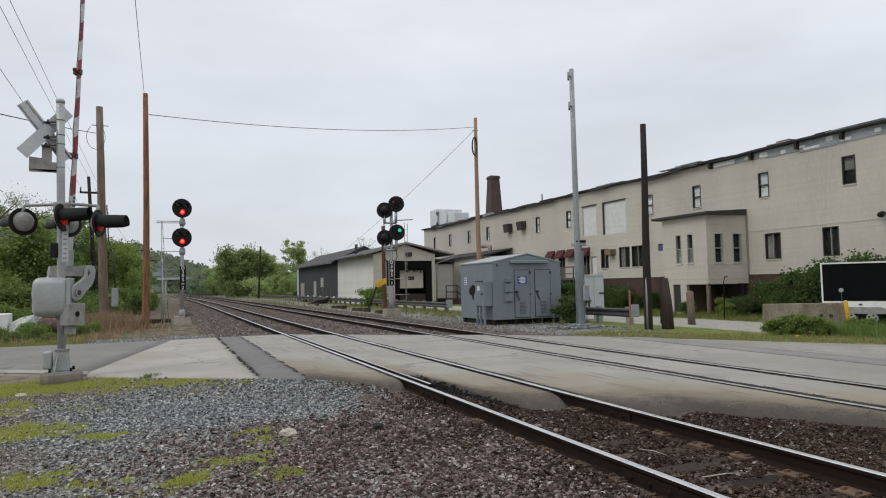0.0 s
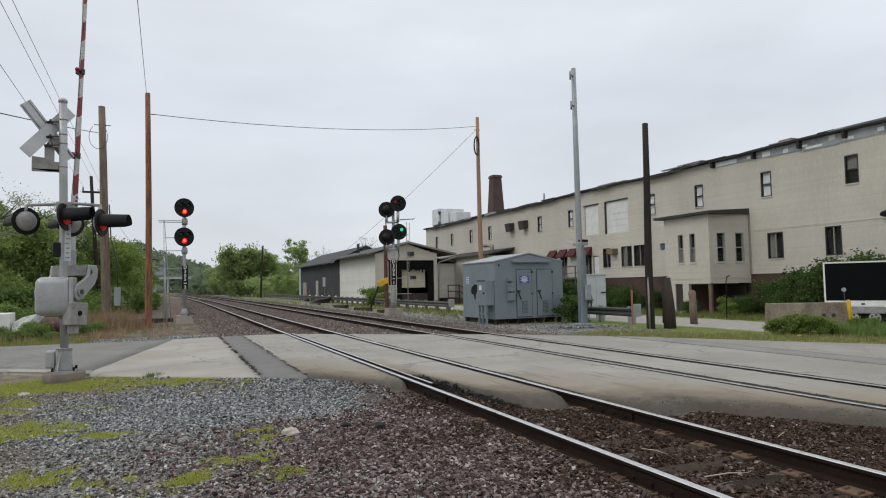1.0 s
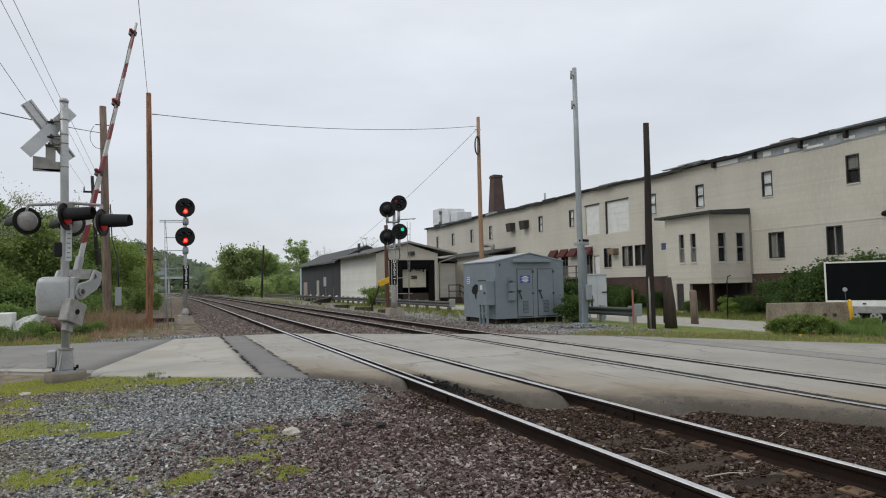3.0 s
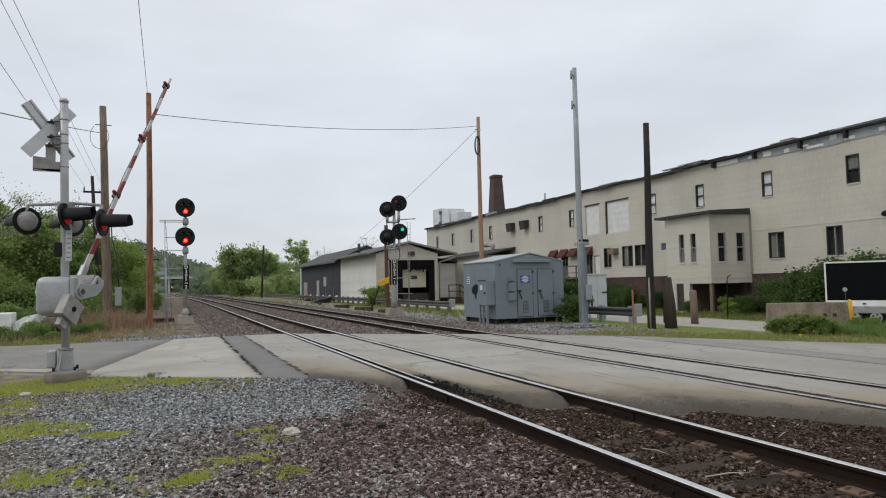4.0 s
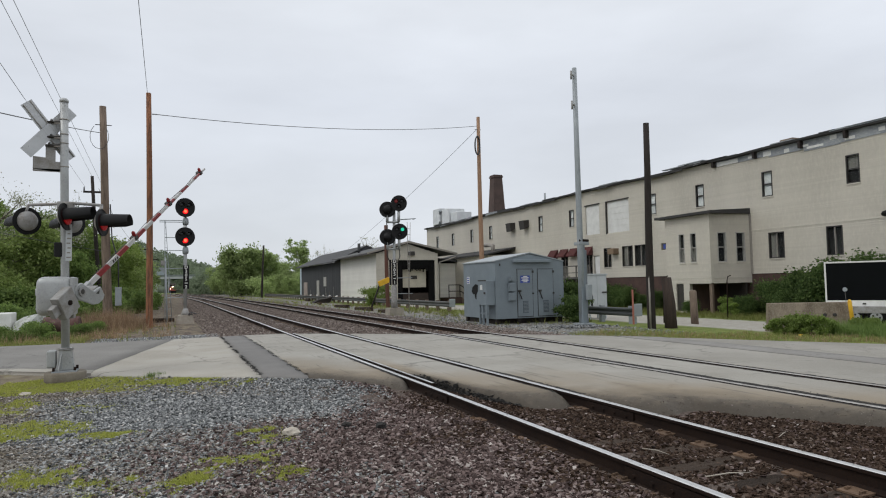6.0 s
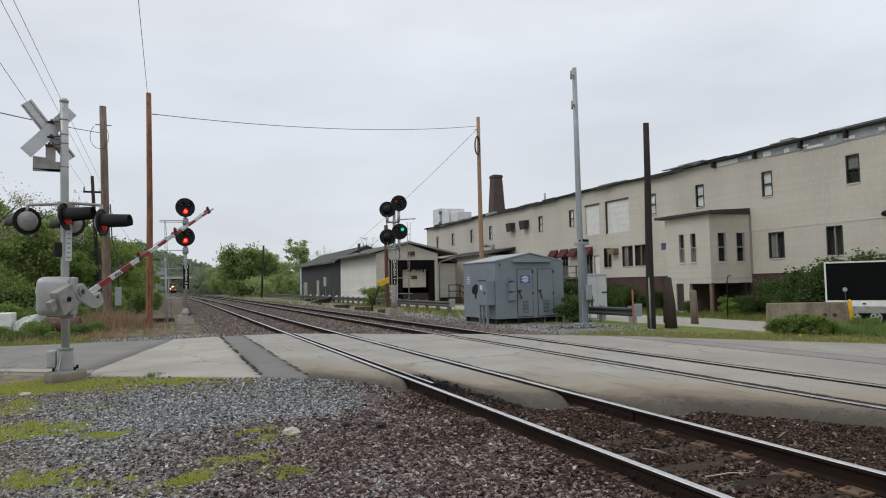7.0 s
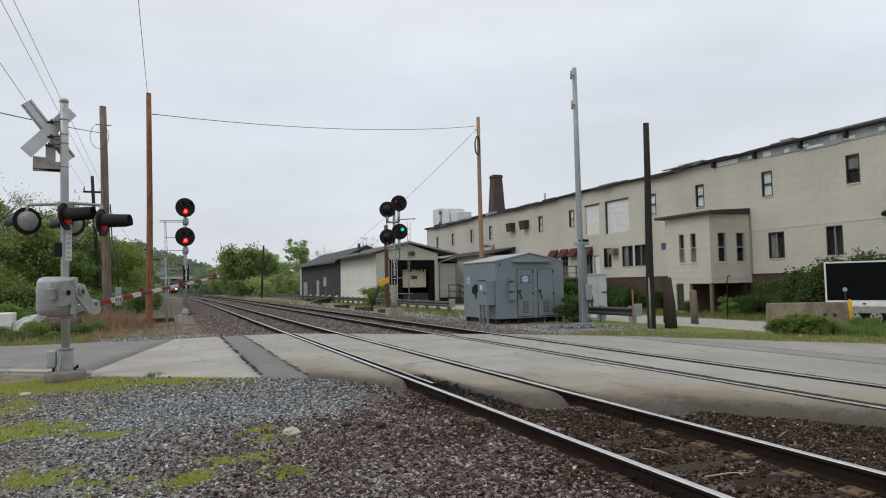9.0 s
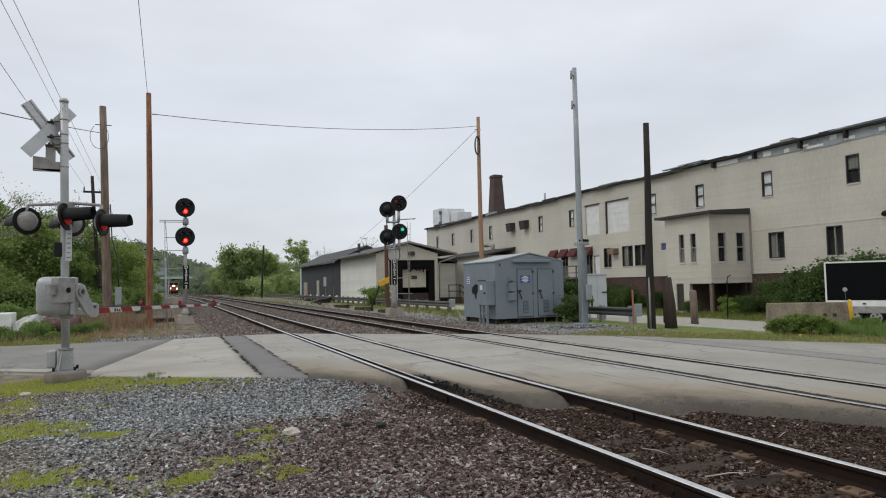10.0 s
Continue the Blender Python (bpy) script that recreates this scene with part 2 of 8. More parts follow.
chimney_brick = mat("brown_chimney_brick", (0.095, 0.065, 0.056), (0.065, 0.046, 0.04), (0.13, 0.092, 0.08), 1.5, 25, 0.9, 0, 0.4)
fascia_worn = mat("weathered_grey_sheathing", (0.3, 0.32, 0.34), (0.2, 0.22, 0.24), (0.5, 0.5, 0.49), 1.6, 12, 0.8, 0, 0.2, (1, 0.5, 1))
door_white = mat("white_panel_door", (0.68, 0.68, 0.66), (0.58, 0.58, 0.56), (0.72, 0.72, 0.7), 2, 30, 0.55, 0, 0.05)
awning_red = mat("dark_red_canvas", (0.085, 0.024, 0.022), (0.055, 0.018, 0.017), (0.12, 0.035, 0.032), 3, 30, 0.9, 0, 0.2)
yellow_paint = mat("yellow_paint", (0.72, 0.42, 0.02), (0.6, 0.33, 0.02), (0.78, 0.48, 0.05), 4, 40, 0.55, 0, 0.1)
blue_mat = mat("blue_sign_sheet", (0.05, 0.08, 0.33), (0.04, 0.07, 0.28), (0.06, 0.1, 0.38), 4, 40, 0.45, 0, 0.02)
rubber = mat("black_rubber", (0.008, 0.008, 0.008), (0.005, 0.005, 0.005), (0.015, 0.015, 0.015), 5, 60, 0.9, 0, 0.2, spec=0.12)
trailer_black = mat("glossy_black_panel", (0.005, 0.006, 0.007), (0.004, 0.005, 0.005), (0.007, 0.008, 0.008), 2, 40, 0.25, 0, 0.0, spec=0.06)
loco_red = mat("red_locomotive_paint", (0.42, 0.09, 0.075), (0.34, 0.075, 0.065), (0.48, 0.12, 0.1), 2, 30, 0.5, 0, 0)
# muted warm grey for the locomotive's upper body and the coach
loco_grey = mat("warm_grey_paint", (0.16, 0.13, 0.125), (0.12, 0.1, 0.095), (0.2, 0.17, 0.165), 2, 30, 0.6, 0, 0)
orange_paint = mat("faded_orange_paint", (0.42, 0.15, 0.11), (0.32, 0.12, 0.09), (0.48, 0.24, 0.19), 6, 40, 0.6, 0, 0.05)
bark = mat("grey_brown_bark", (0.12, 0.1, 0.08), (0.08, 0.066, 0.053), (0.18, 0.155, 0.125), 4, 30, 0.9, 0, 0.6, (4, 4, 0.7))
rock_pale = mat("pale_stone", (0.44, 0.4, 0.34), (0.34, 0.3, 0.25), (0.52, 0.48, 0.42), 6, 40, 0.9, 0, 0.4)
wire_mat = mat("dark_cable", (0.06, 0.06, 0.065), (0.05, 0.05, 0.05), (0.07, 0.07, 0.07), 4, 40, 0.6, 0, 0)


def leaf_mat(name, c1, c2, c3):
    m = bpy.data.materials.new(name)
    m.use_nodes = True
    n, l = m.node_tree.nodes, m.node_tree.links
    b = n["Principled BSDF"]
    g = n.new("ShaderNodeNewGeometry")
    r = n.new("ShaderNodeValToRGB")
    for k, (p, c) in enumerate([(0.0, c1), (0.5, c2), (1.0, c3)]):
        el = r.color_ramp.elements[k] if k < 2 else r.color_ramp.elements.new(p)
        el.position, el.color = p, (*c, 1)
    r.color_ramp.elements[1].position, r.color_ramp.elements[1].color = 0.5, (*c2, 1)
    l.new(g.outputs["Random Per Island"], r.inputs[0])
    oi = n.new("ShaderNodeObjectInfo")
    mr = n.new("ShaderNodeMapRange")
    mr.inputs[3].default_value, mr.inputs[4].default_value = 0.8, 1.2
    l.new(oi.outputs["Random"], mr.inputs[0])
    hs = n.new("ShaderNodeHueSaturation")
    l.new(mr.outputs[0], hs.inputs["Value"])
    l.new(r.outputs[0], hs.inputs["Color"])
    l.new(hs.outputs[0], b.inputs["Base Color"])
    b.inputs["Roughness"].default_value = 0.65
    b.inputs["Specular IOR Level"].default_value = 0.25
    tr = n.new("ShaderNodeBsdfTranslucent")
    l.new(hs.outputs[0], tr.inputs[0])
    mx = n.new("ShaderNodeMixShader")
    mx.inputs[0].default_value = 0.5
    l.new(b.outputs[0], mx.inputs[1])
    l.new(tr.outputs[0], mx.inputs[2])
    l.new(mx.outputs[0], n["Material Output"].inputs[0])
    return m


leaf_green = leaf_mat("spring_leaves", (0.138, 0.190, 0.055), (0.213, 0.282, 0.083), (0.299, 0.368, 0.127))
leaf_bright = leaf_mat("bright_spring_leaves", (0.126, 0.184, 0.037), (0.189, 0.268, 0.063), (0.263, 0.336, 0.105))
leaf_dark = leaf_mat("dark_shrub_leaves", (0.095, 0.151, 0.043), (0.157, 0.230, 0.065), (0.230, 0.314, 0.095))
leaf_deep = leaf_mat("deep_green_shrub_leaves", (0.046, 0.083, 0.025), (0.089, 0.141, 0.042), (0.156, 0.224, 0.073))
# greens raised to carry daylight and haze on trees beyond the tracks
leaf_mid = leaf_mat("haze_lifted_distant_leaves", (0.19, 0.25, 0.095), (0.28, 0.36, 0.135), (0.38, 0.46, 0.2))
# greyed, even greens: distance haze is mixed into the leaf colour
leaf_far = leaf_mat("haze_tinted_far_leaves", (0.15, 0.19, 0.125), (0.18, 0.225, 0.14), (0.21, 0.255, 0.165))
blossom = leaf_mat("pale_opening_buds", (0.3, 0.32, 0.2), (0.42, 0.43, 0.33), (0.5, 0.5, 0.42))
grass_mat = leaf_mat("verge_grass", (0.13, 0.16, 0.04), (0.21, 0.235, 0.065), (0.33, 0.32, 0.13))
moss_mat = leaf_mat("yellow_green_moss", (0.22, 0.25, 0.05), (0.36, 0.39, 0.08), (0.5, 0.5, 0.16))
dry_mat = leaf_mat("dry_brown_weeds", (0.22, 0.145, 0.09), (0.32, 0.22, 0.14), (0.44, 0.33, 0.21))


def glass():
    m = bpy.data.materials.new("window_glass")
    m.use_nodes = True
    b = m.node_tree.nodes["Principled BSDF"]
    b.inputs["Base Color"].default_value = (0.9, 0.93, 0.93, 1)
    b.inputs["Roughness"].default_value = 0.03
    b.inputs["Transmission Weight"].default_value = 1.0
    b.inputs["IOR"].default_value = 1.1
    return m


pane_glass = glass()


# ---- ground, road and railway ----
def smooth01(t):
    t = max(0.0, min(1.0, t))
    return t * t * (3 - 2 * t)


def bend(y):
    """How far the line swings to the west in the distance."""
    return -3.5 * smooth01((y - 60) / 200)


NEAR = [(-60, 21), (-14, 17.3), (-8, 16.4), (-3.2, 15.4), (-1.4, 13.85), (0.2, 12.6), (1.63, 11.5), (2.2, 11.05), (2.5, 10.75), (2.8, 10.2), (3.05, 9.72), (3.24, 9.45), (3.45, 9.5), (3.6, 9.7), (3.8, 9.9), (4.0, 9.7), (4.1, 8.9), (4.18, 8.35), (4.28, 7.9), (4.45, 7.42), (4.79, 7.15), (5.0, 7.25), (5.15, 7.15), (5.3, 6.75), (5.5, 6.4), (5.77, 6.1), (6.0, 6.22), (6.22, 6.2), (6.33, 5.98), (6.45, 5.68), (6.77, 5.37), (7.05, 4.88), (7.21, 4.61), (7.57, 4.1), (9.0, 2.2), (9.4, 1.2), (13, -3.5), (30, -24)]
FAR = [(-60, 26), (-14, 23.4), (-4.6, 22.6), (1.4, 21.9), (3.4, 21.9), (5.7, 20.0), (9.1, 17.4), (11.7, 14.5), (15.5, 9.8), (22, 1.5), (30, -8)]


def along(rows, x):
    for (a, c), (d, e) in zip(rows, rows[1:]):
        if a <= x <= d:
            return c + (e - c) * (x - a) / (d - a)
    return rows[-1][1]


def road_z(x):
    return -0.012 - 0.05 * smooth01((2.6 - x) / 5.5) - 0.06 * smooth01((x - 10.5) / 6) + 0.006 * noise.noise(Vector((x, 0, 7)))


def gz(x, y):
    """Height of the ground; rail tops are at zero."""
    z = -0.17
    z += 0.025 * noise.noise(Vector((x * 0.5, y * 0.5, 0))) + 0.02 * noise.noise(Vector((x * 1.7, y * 1.7, 3)))
    z -= 0.22 * smooth01((x - 15.5) / 11)
    z -= 0.08 * smooth01((-x - 2.2) / 3) * smooth01((y - 20) / 6)
    if -40 < x < 3.1 or 10.2 < x < 28:
        gap = along(NEAR, x) - y
        if -0.6 < gap < 1.6:
            z += (road_z(x) - 0.04 - z) * smooth01(1 - gap / 1.6) * smooth01((gap + 0.6) / 0.5)
    xc = x - bend(y)
    if 2.2 < xc < 10.6:
        for c in (4.36, 8.4):
            d = abs(xc - c)
            z = max(z, -0.2 + 0.015 * noise.noise(Vector((x * 3, y * 3, 1)))) if d < 1.5 else z
        # stone heaped over the tie ends, and over whole ties close to the paving
        if 2.2 < xc < 3.7 or 5.1 < xc < 7.7:
            z = max(z, -0.152 + 0.01 * noise.noise(Vector((x * 2, y * 2, 1))))
        elif 3.7 <= xc <= 5.1 and 4.9 < y < 20:
            z = max(z, -0.2 + 0.04 * smooth01((y - 4.9) / 1.2))
    return z


def ground_material():
    m = bpy.data.materials.new("ballast_gravel_and_earth")
    m.use_nodes = True
    n, l = m.node_tree.nodes, m.node_tree.links
    b = n["Principled BSDF"]
    g = n.new("ShaderNodeNewGeometry")
    sep = n.new("ShaderNodeSeparateXYZ")
    l.new(g.outputs["Position"], sep.inputs[0])

    def tex(s, d=4, rough=0.6):
        t = n.new("ShaderNodeTexNoise")
        t.inputs["Scale"].default_value, t.inputs["Detail"].default_value, t.inputs["Roughness"].default_value = s, d, rough
        l.new(g.outputs["Position"], t.inputs[0])
        return t.outputs[0]

    def ranged(sock, lo, hi, a=0.0, z=1.0):
        r = n.new("ShaderNodeMapRange")
        for i, v in enumerate((lo, hi, a, z)):
            r.inputs[i + 1].default_value = v
        l.new(sock, r.inputs[0])
        return r.outputs[0]

    def op(kind, a, c):
        x = n.new("ShaderNodeMath")
        x.operation = kind
        for i, v in enumerate((a, c)):
            if isinstance(v, (int, float)):
                x.inputs[i].default_value = v
            else:
                l.new(v, x.inputs[i])
        return x.outputs[0]

    def mixer(fac, a, c):
        x = n.new("ShaderNodeMix")
        x.data_type = "RGBA"
        l.new(fac, x.inputs[0])
        for s, v in ((6, a), (7, c)):
            if isinstance(v, tuple):
                x.inputs[s].default_value = (*v, 1)
            else:
                l.new(v, x.inputs[s])
        return x.outputs[2]

    n1, n2, n3 = tex(0.9), tex(3.2), tex(26, 5)
    vo = n.new("ShaderNodeTexVoronoi")
    vo.inputs["Scale"].default_value = 30
    l.new(g.outputs["Position"], vo.inputs[0])
    stone = n.new("ShaderNodeSeparateColor")
    l.new(vo.outputs["Color"], stone.inputs[0])
    x = op("ADD", sep.outputs[0], ranged(n1, 0.3, 0.7, -0.9, 0.9))
    y = op("ADD", sep.outputs[1], ranged(n1, 0.3, 0.7, 1.2, -1.2))
    brown = mixer(stone.outputs[0], (0.04, 0.03, 0.025), (0.15, 0.117, 0.1))
    grey = mixer(stone.outputs[0], (0.11, 0.113, 0.112), (0.31, 0.315, 0.31))
    earth = mixer(ranged(n2, 0.35, 0.65), (0.12, 0.097, 0.07), (0.215, 0.185, 0.132))
    grass = mixer(ranged(n2, 0.3, 0.7), (0.085, 0.125, 0.028), (0.2, 0.225, 0.065))
    lot = mixer(ranged(n2, 0.3, 0.7), (0.29, 0.275, 0.24), (0.4, 0.385, 0.345))
    moss = mixer(ranged(n3, 0.4, 0.6), (0.14, 0.135, 0.04), (0.34, 0.35, 0.06))
    # loose stone on this side of the crossing, from grey chippings to earth
    col = mixer(op("MULTIPLY", ranged(y, 5.2, 6.4), op("SUBTRACT", 1.0, ranged(y, 9.6, 10.8))), mixer(ranged(n2, 0.4, 0.6), earth, brown), grey)
    col = mixer(op("SUBTRACT", 1.0, ranged(x, -2.4, -1.1)), col, earth)
    mossy = op("MULTIPLY", ranged(n2, 0.5, 0.58), op("MULTIPLY", ranged(n1, 0.5, 0.6, 0, 0.6), op("SUBTRACT", 1.0, ranged(x, -0.5, 1.2))))
    col = mixer(mossy, col, moss)
    # beyond the road to the west
    col = mixer(op("MULTIPLY", ranged(y, 19.5, 20.5), op("SUBTRACT", 1.0, ranged(x, -4.2, -2.6))), col, grass)
    # railway bed
    col = mixer(op("MULTIPLY", ranged(y, 21.5, 23.5), op("MULTIPLY", ranged(x, -3.4, -2.2), op("SUBTRACT", 1.0, ranged(x, 1.2, 2.2)))), col, mixer(ranged(n2, 0.42, 0.6), brown, earth))
    bed = op("MULTIPLY", ranged(x, 1.4, 2.4), op("SUBTRACT", 1.0, ranged(x, 10.4, 11.2)))
    col = mixer(bed, col, brown)
    col = mixer(op("MULTIPLY", ranged(x, 10.4, 11.2), op("SUBTRACT", 1.0, ranged(x, 14.2, 15.4))), col, mixer(ranged(n2, 0.45, 0.6), grey, earth))
    col = mixer(op("MULTIPLY", ranged(x, 12.6, 13.6), op("SUBTRACT", 1.0, ranged(y, 17.5, 19.0))), col, grass)
    col = mixer(ranged(x, 14.6, 15.6), col, grass)
    lot_in = op("MULTIPLY", op("MULTIPLY", ranged(sep.outputs[0], 17.4, 17.9), op("SUBTRACT", 1.0, ranged(sep.outputs[0], 23.5, 24.0))), ranged(sep.outputs[1], 13, 14))
    col = mixer(lot_in, col, lot)
    col = mixer(ranged(sep.outputs[0], 40, 60), col, grass)
    col = mixer(ranged(sep.outputs[1], 260, 300), col, grass)
    l.new(col, b.inputs["Base Color"])
    b.inputs["Roughness"].default_value = 0.95
    b.inputs["Specular IOR Level"].default_value = 0.2
    bp = n.new("ShaderNodeBump")
    bp.inputs["Strength"].default_value, bp.inputs["Distance"].default_value = 0.7, 0.03
    l.new(vo.outputs["Distance"], bp.inputs["Height"])
    l.new(bp.outputs[0], b.inputs["Normal"])
    return m


def build_ground():
    xs = [-1500, -600, -250, -120, -60, -35] + list(np.arange(-25, 36.1, 0.5)) + [45, 70, 120, 250, 600, 1500]
    ys = [-600, -200, -60, -20, -8] + list(np.arange(-3, 26.1, 0.4)) + list(np.arange(27, 61, 2)) + [70, 80, 100, 120, 150, 200, 260, 350, 500, 800, 1500, 3000]
    verts = [(float(x), float(y), gz(float(x), float(y))) for y in ys for x in xs]
    w = len(xs)
    faces = [(j * w + i, j * w + i + 1, (j + 1) * w + i + 1, (j + 1) * w + i) for j in range(len(ys) - 1) for i in range(w - 1)]
    ob = raw("ground", verts, faces, ground_material(), None, "brown ballast, grey gravel, moss and grass beside the railway", "structure", "ground")
    for f in ob.data.polygons:
        f.use_smooth = True


build_ground()

def road_strip(name, x0, x1, material, label, near=NEAR, far=FAR, lift=0.0, ragged=0.06, step=0.2, broken=0.0, skew=(0.0, 0.0), drop=0.05, end=0.05):
    """A slab of paving between two lines along the railway, with uneven ends."""
    cols = max(2, int((x1 - x0) / step))
    xs = [x0 + (x1 - x0) * i / cols for i in range(cols + 1)]
    bm = bmesh.new()
    top, low = [], []
    for x in xs:
        a = along(near, x) + ragged * (noise.noise(Vector((x * 2.3, 1, 0))) + 0.6 * noise.noise(Vector((x * 9, 1, 0)))) + broken * max(0, noise.noise(Vector((x * 3.1, 5, 0))))
        b = along(far, x) + ragged * noise.noise(Vector((x * 2.3, 9, 0)))
        rows = 14
        col = [(x, a + (b - a) * (j / rows), road_z(x) + lift + 0.008 * noise.noise(Vector((x * 0.8, (a + (b - a) * j / rows) * 0.8, 4))) - ((drop if j == 0 else end) if j in (0, rows) else 0)) for j in range(rows + 1)]
        col[1] = (x, a + (0.12 if drop < 0.08 else 0.3 + 0.15 * noise.noise(Vector((x * 3, 2, 0)))), col[1][2])
        col[-2] = (x, b - 0.12, col[-2][2])
        u = (x - x0) / (x1 - x0)
        sk = skew[0] * (1 - u) + skew[1] * u
        col = [(p[0] + sk * (p[1] - 14), p[1], p[2]) for p in col]
        top.append([bm.verts.new(c) for c in col])
        low.append([bm.verts.new((c[0], c[1], c[2] - 0.16)) for c in (col[0], col[-1])])
    for i in range(cols):
        for j in range(len(top[0]) - 1):
            bm.faces.new((top[i][j], top[i + 1][j], top[i + 1][j + 1], top[i][j + 1])).smooth = True
        bm.faces.new((low[i][0], low[i + 1][0], top[i + 1][0], top[i][0]))
        bm.faces.new((top[i][-1], top[i + 1][-1], low[i + 1][1], low[i][1]))
    for c, k in ((0, 0), (-1, 1)):
        loop = [low[c][0], *top[c], low[c][1]]
        bm.faces.new(loop if k == 0 else loop[::-1])
    bmesh.ops.recalc_face_normals(bm, faces=bm.faces)
    return single(name, bm, material, label, "road", "structure")


road_pale = mat("worn_pale_asphalt", (0.35, 0.332, 0.293), (0.27, 0.25, 0.212), (0.43, 0.41, 0.368), 0.5, 45, 0.9, 0, 0.3, cracks=0.33)
road_grey = mat("grey_asphalt", (0.195, 0.188, 0.175), (0.15, 0.143, 0.132), (0.26, 0.252, 0.24), 0.5, 45, 0.9, 0, 0.3, cracks=0.35)
patch_dark = mat("dark_asphalt_patch", (0.17, 0.164, 0.156), (0.135, 0.13, 0.124), (0.22, 0.213, 0.203), 1.0, 45, 0.9, 0, 0.2)
crumble = mat("black_crumbled_asphalt", (0.016, 0.015, 0.014), (0.015, 0.014, 0.013), (0.05, 0.045, 0.042), 5, 60, 0.95, 0, 0.8, spread=0.4, island=True)

RAILS = (3.607, 5.113, 7.647, 9.153)
road_strip("road_west", -60, -1.5, road_grey, "grey worn asphalt road", ragged=0.04, step=0.6, skew=(0, 0.2))
road_strip("road_apron", -1.497, 1.48, road_pale, "pale worn asphalt beside the tracks", skew=(0.2, 0))
road_strip("road_gutter", -40, -1.4, road_pale, "pale concrete strip along the road edge", near=NEAR, far=[(x, y + 0.75) for x, y in NEAR], lift=0.006, ragged=0.05, step=0.5)
road_strip("road_patch", 1.483, 2.2, patch_dark, "dark asphalt trench patch across the road", ragged=0.06)


def crossing_material():
    """Pale paving that turns tan, then grey-brown with grime, towards its broken end."""
    m = mat("stained_crossing_asphalt", (0.315, 0.303, 0.272), (0.24, 0.227, 0.198), (0.385, 0.37, 0.335), 0.6, 60, 0.9, 0, 0.35, cracks=0.22)
    n, l = m.node_tree.nodes, m.node_tree.links
    b = n["Principled BSDF"]
    g = n.new("ShaderNodeNewGeometry")
    end = n.new("ShaderNodeAttribute")
    end.attribute_name = "metres_from_end"

    def noisy(scale, amount):
        t = n.new("ShaderNodeTexNoise")
        t.inputs["Scale"].default_value, t.inputs["Detail"].default_value = scale, 6
        l.new(g.outputs["Position"], t.inputs[0])
        a = n.new("ShaderNodeMath")
        a.operation = "MULTIPLY_ADD"
        a.inputs[1].default_value = amount
        l.new(t.outputs[0], a.inputs[0])
        l.new(end.outputs["Fac"], a.inputs[2])
        return a.outputs[0]

    def layer(fac_src, lo, hi, most, colour, under):
        r = n.new("ShaderNodeMapRange")
        r.interpolation_type = "SMOOTHSTEP"
        for i, v in enumerate((lo, hi, most, 0.0)):
            r.inputs[i + 1].default_value = v
        l.new(fac_src, r.inputs[0])
        x = n.new("ShaderNodeMix")
        x.data_type = "RGBA"
        l.new(r.outputs[0], x.inputs[0])
        l.new(under, x.inputs[6])
        x.inputs[7].default_value = (*colour, 1)
        return x.outputs[2]
    base = b.inputs["Base Color"].links[0].from_socket
    col = layer(noisy(0.7, 3.0), 1.6, 5.0, 0.92, (0.225, 0.178, 0.12), base)
    col = layer(noisy(2.2, 1.6), 1.1, 2.4, 0.85, (0.135, 0.113, 0.084), col)
    col = layer(noisy(7.0, 0.8), 0.5, 1.15, 0.85, (0.06, 0.052, 0.043), col)
    # thin streaks of black dirt carried along the tracks
    mp = n.new("ShaderNodeMapping")
    mp.inputs["Scale"].default_value = (9.0, 0.7, 1.0)
    mp.inputs["Rotation"].default_value = (0, 0, 0.06)
    l.new(g.outputs["Position"], mp.inputs[0])
    st = n.new("ShaderNodeTexNoise")
    st.inputs["Scale"].default_value, st.inputs["Detail"].default_value = 1.0, 5
    l.new(mp.outputs[0], st.inputs[0])
    inv = n.new("ShaderNodeMath")
    inv.operation = "SUBTRACT"
    inv.inputs[0].default_value = 1.0
    l.new(st.outputs[0], inv.inputs[1])
    col = layer(inv.outputs[0], 0.28, 0.42, 0.55, (0.1, 0.088, 0.072), col)
    l.new(col, b.inputs["Base Color"])
    return m


road_cross = crossing_material()


def lip_z(x, y):
    """Top of the paving, which rounds off and runs out into the ballast at its broken end."""
    d = y - along(NEAR, x)
    reach = 0.55 + 0.2 * noise.noise(Vector((x * 1.3, 2, 0)))
    u = max(0.0, min(1.0, d / reach))
    top = road_z(x) + 0.008 * noise.noise(Vector((x * 0.8, y * 0.8, 4)))
    rough = 0.013 * noise.noise(Vector((x * 6, y * 6, 6))) + 0.008 * noise.noise(Vector((x * 19, y * 19, 8)))
    return top - 0.2 * (1 - u) ** 2.4 + rough * (1.3 - u)


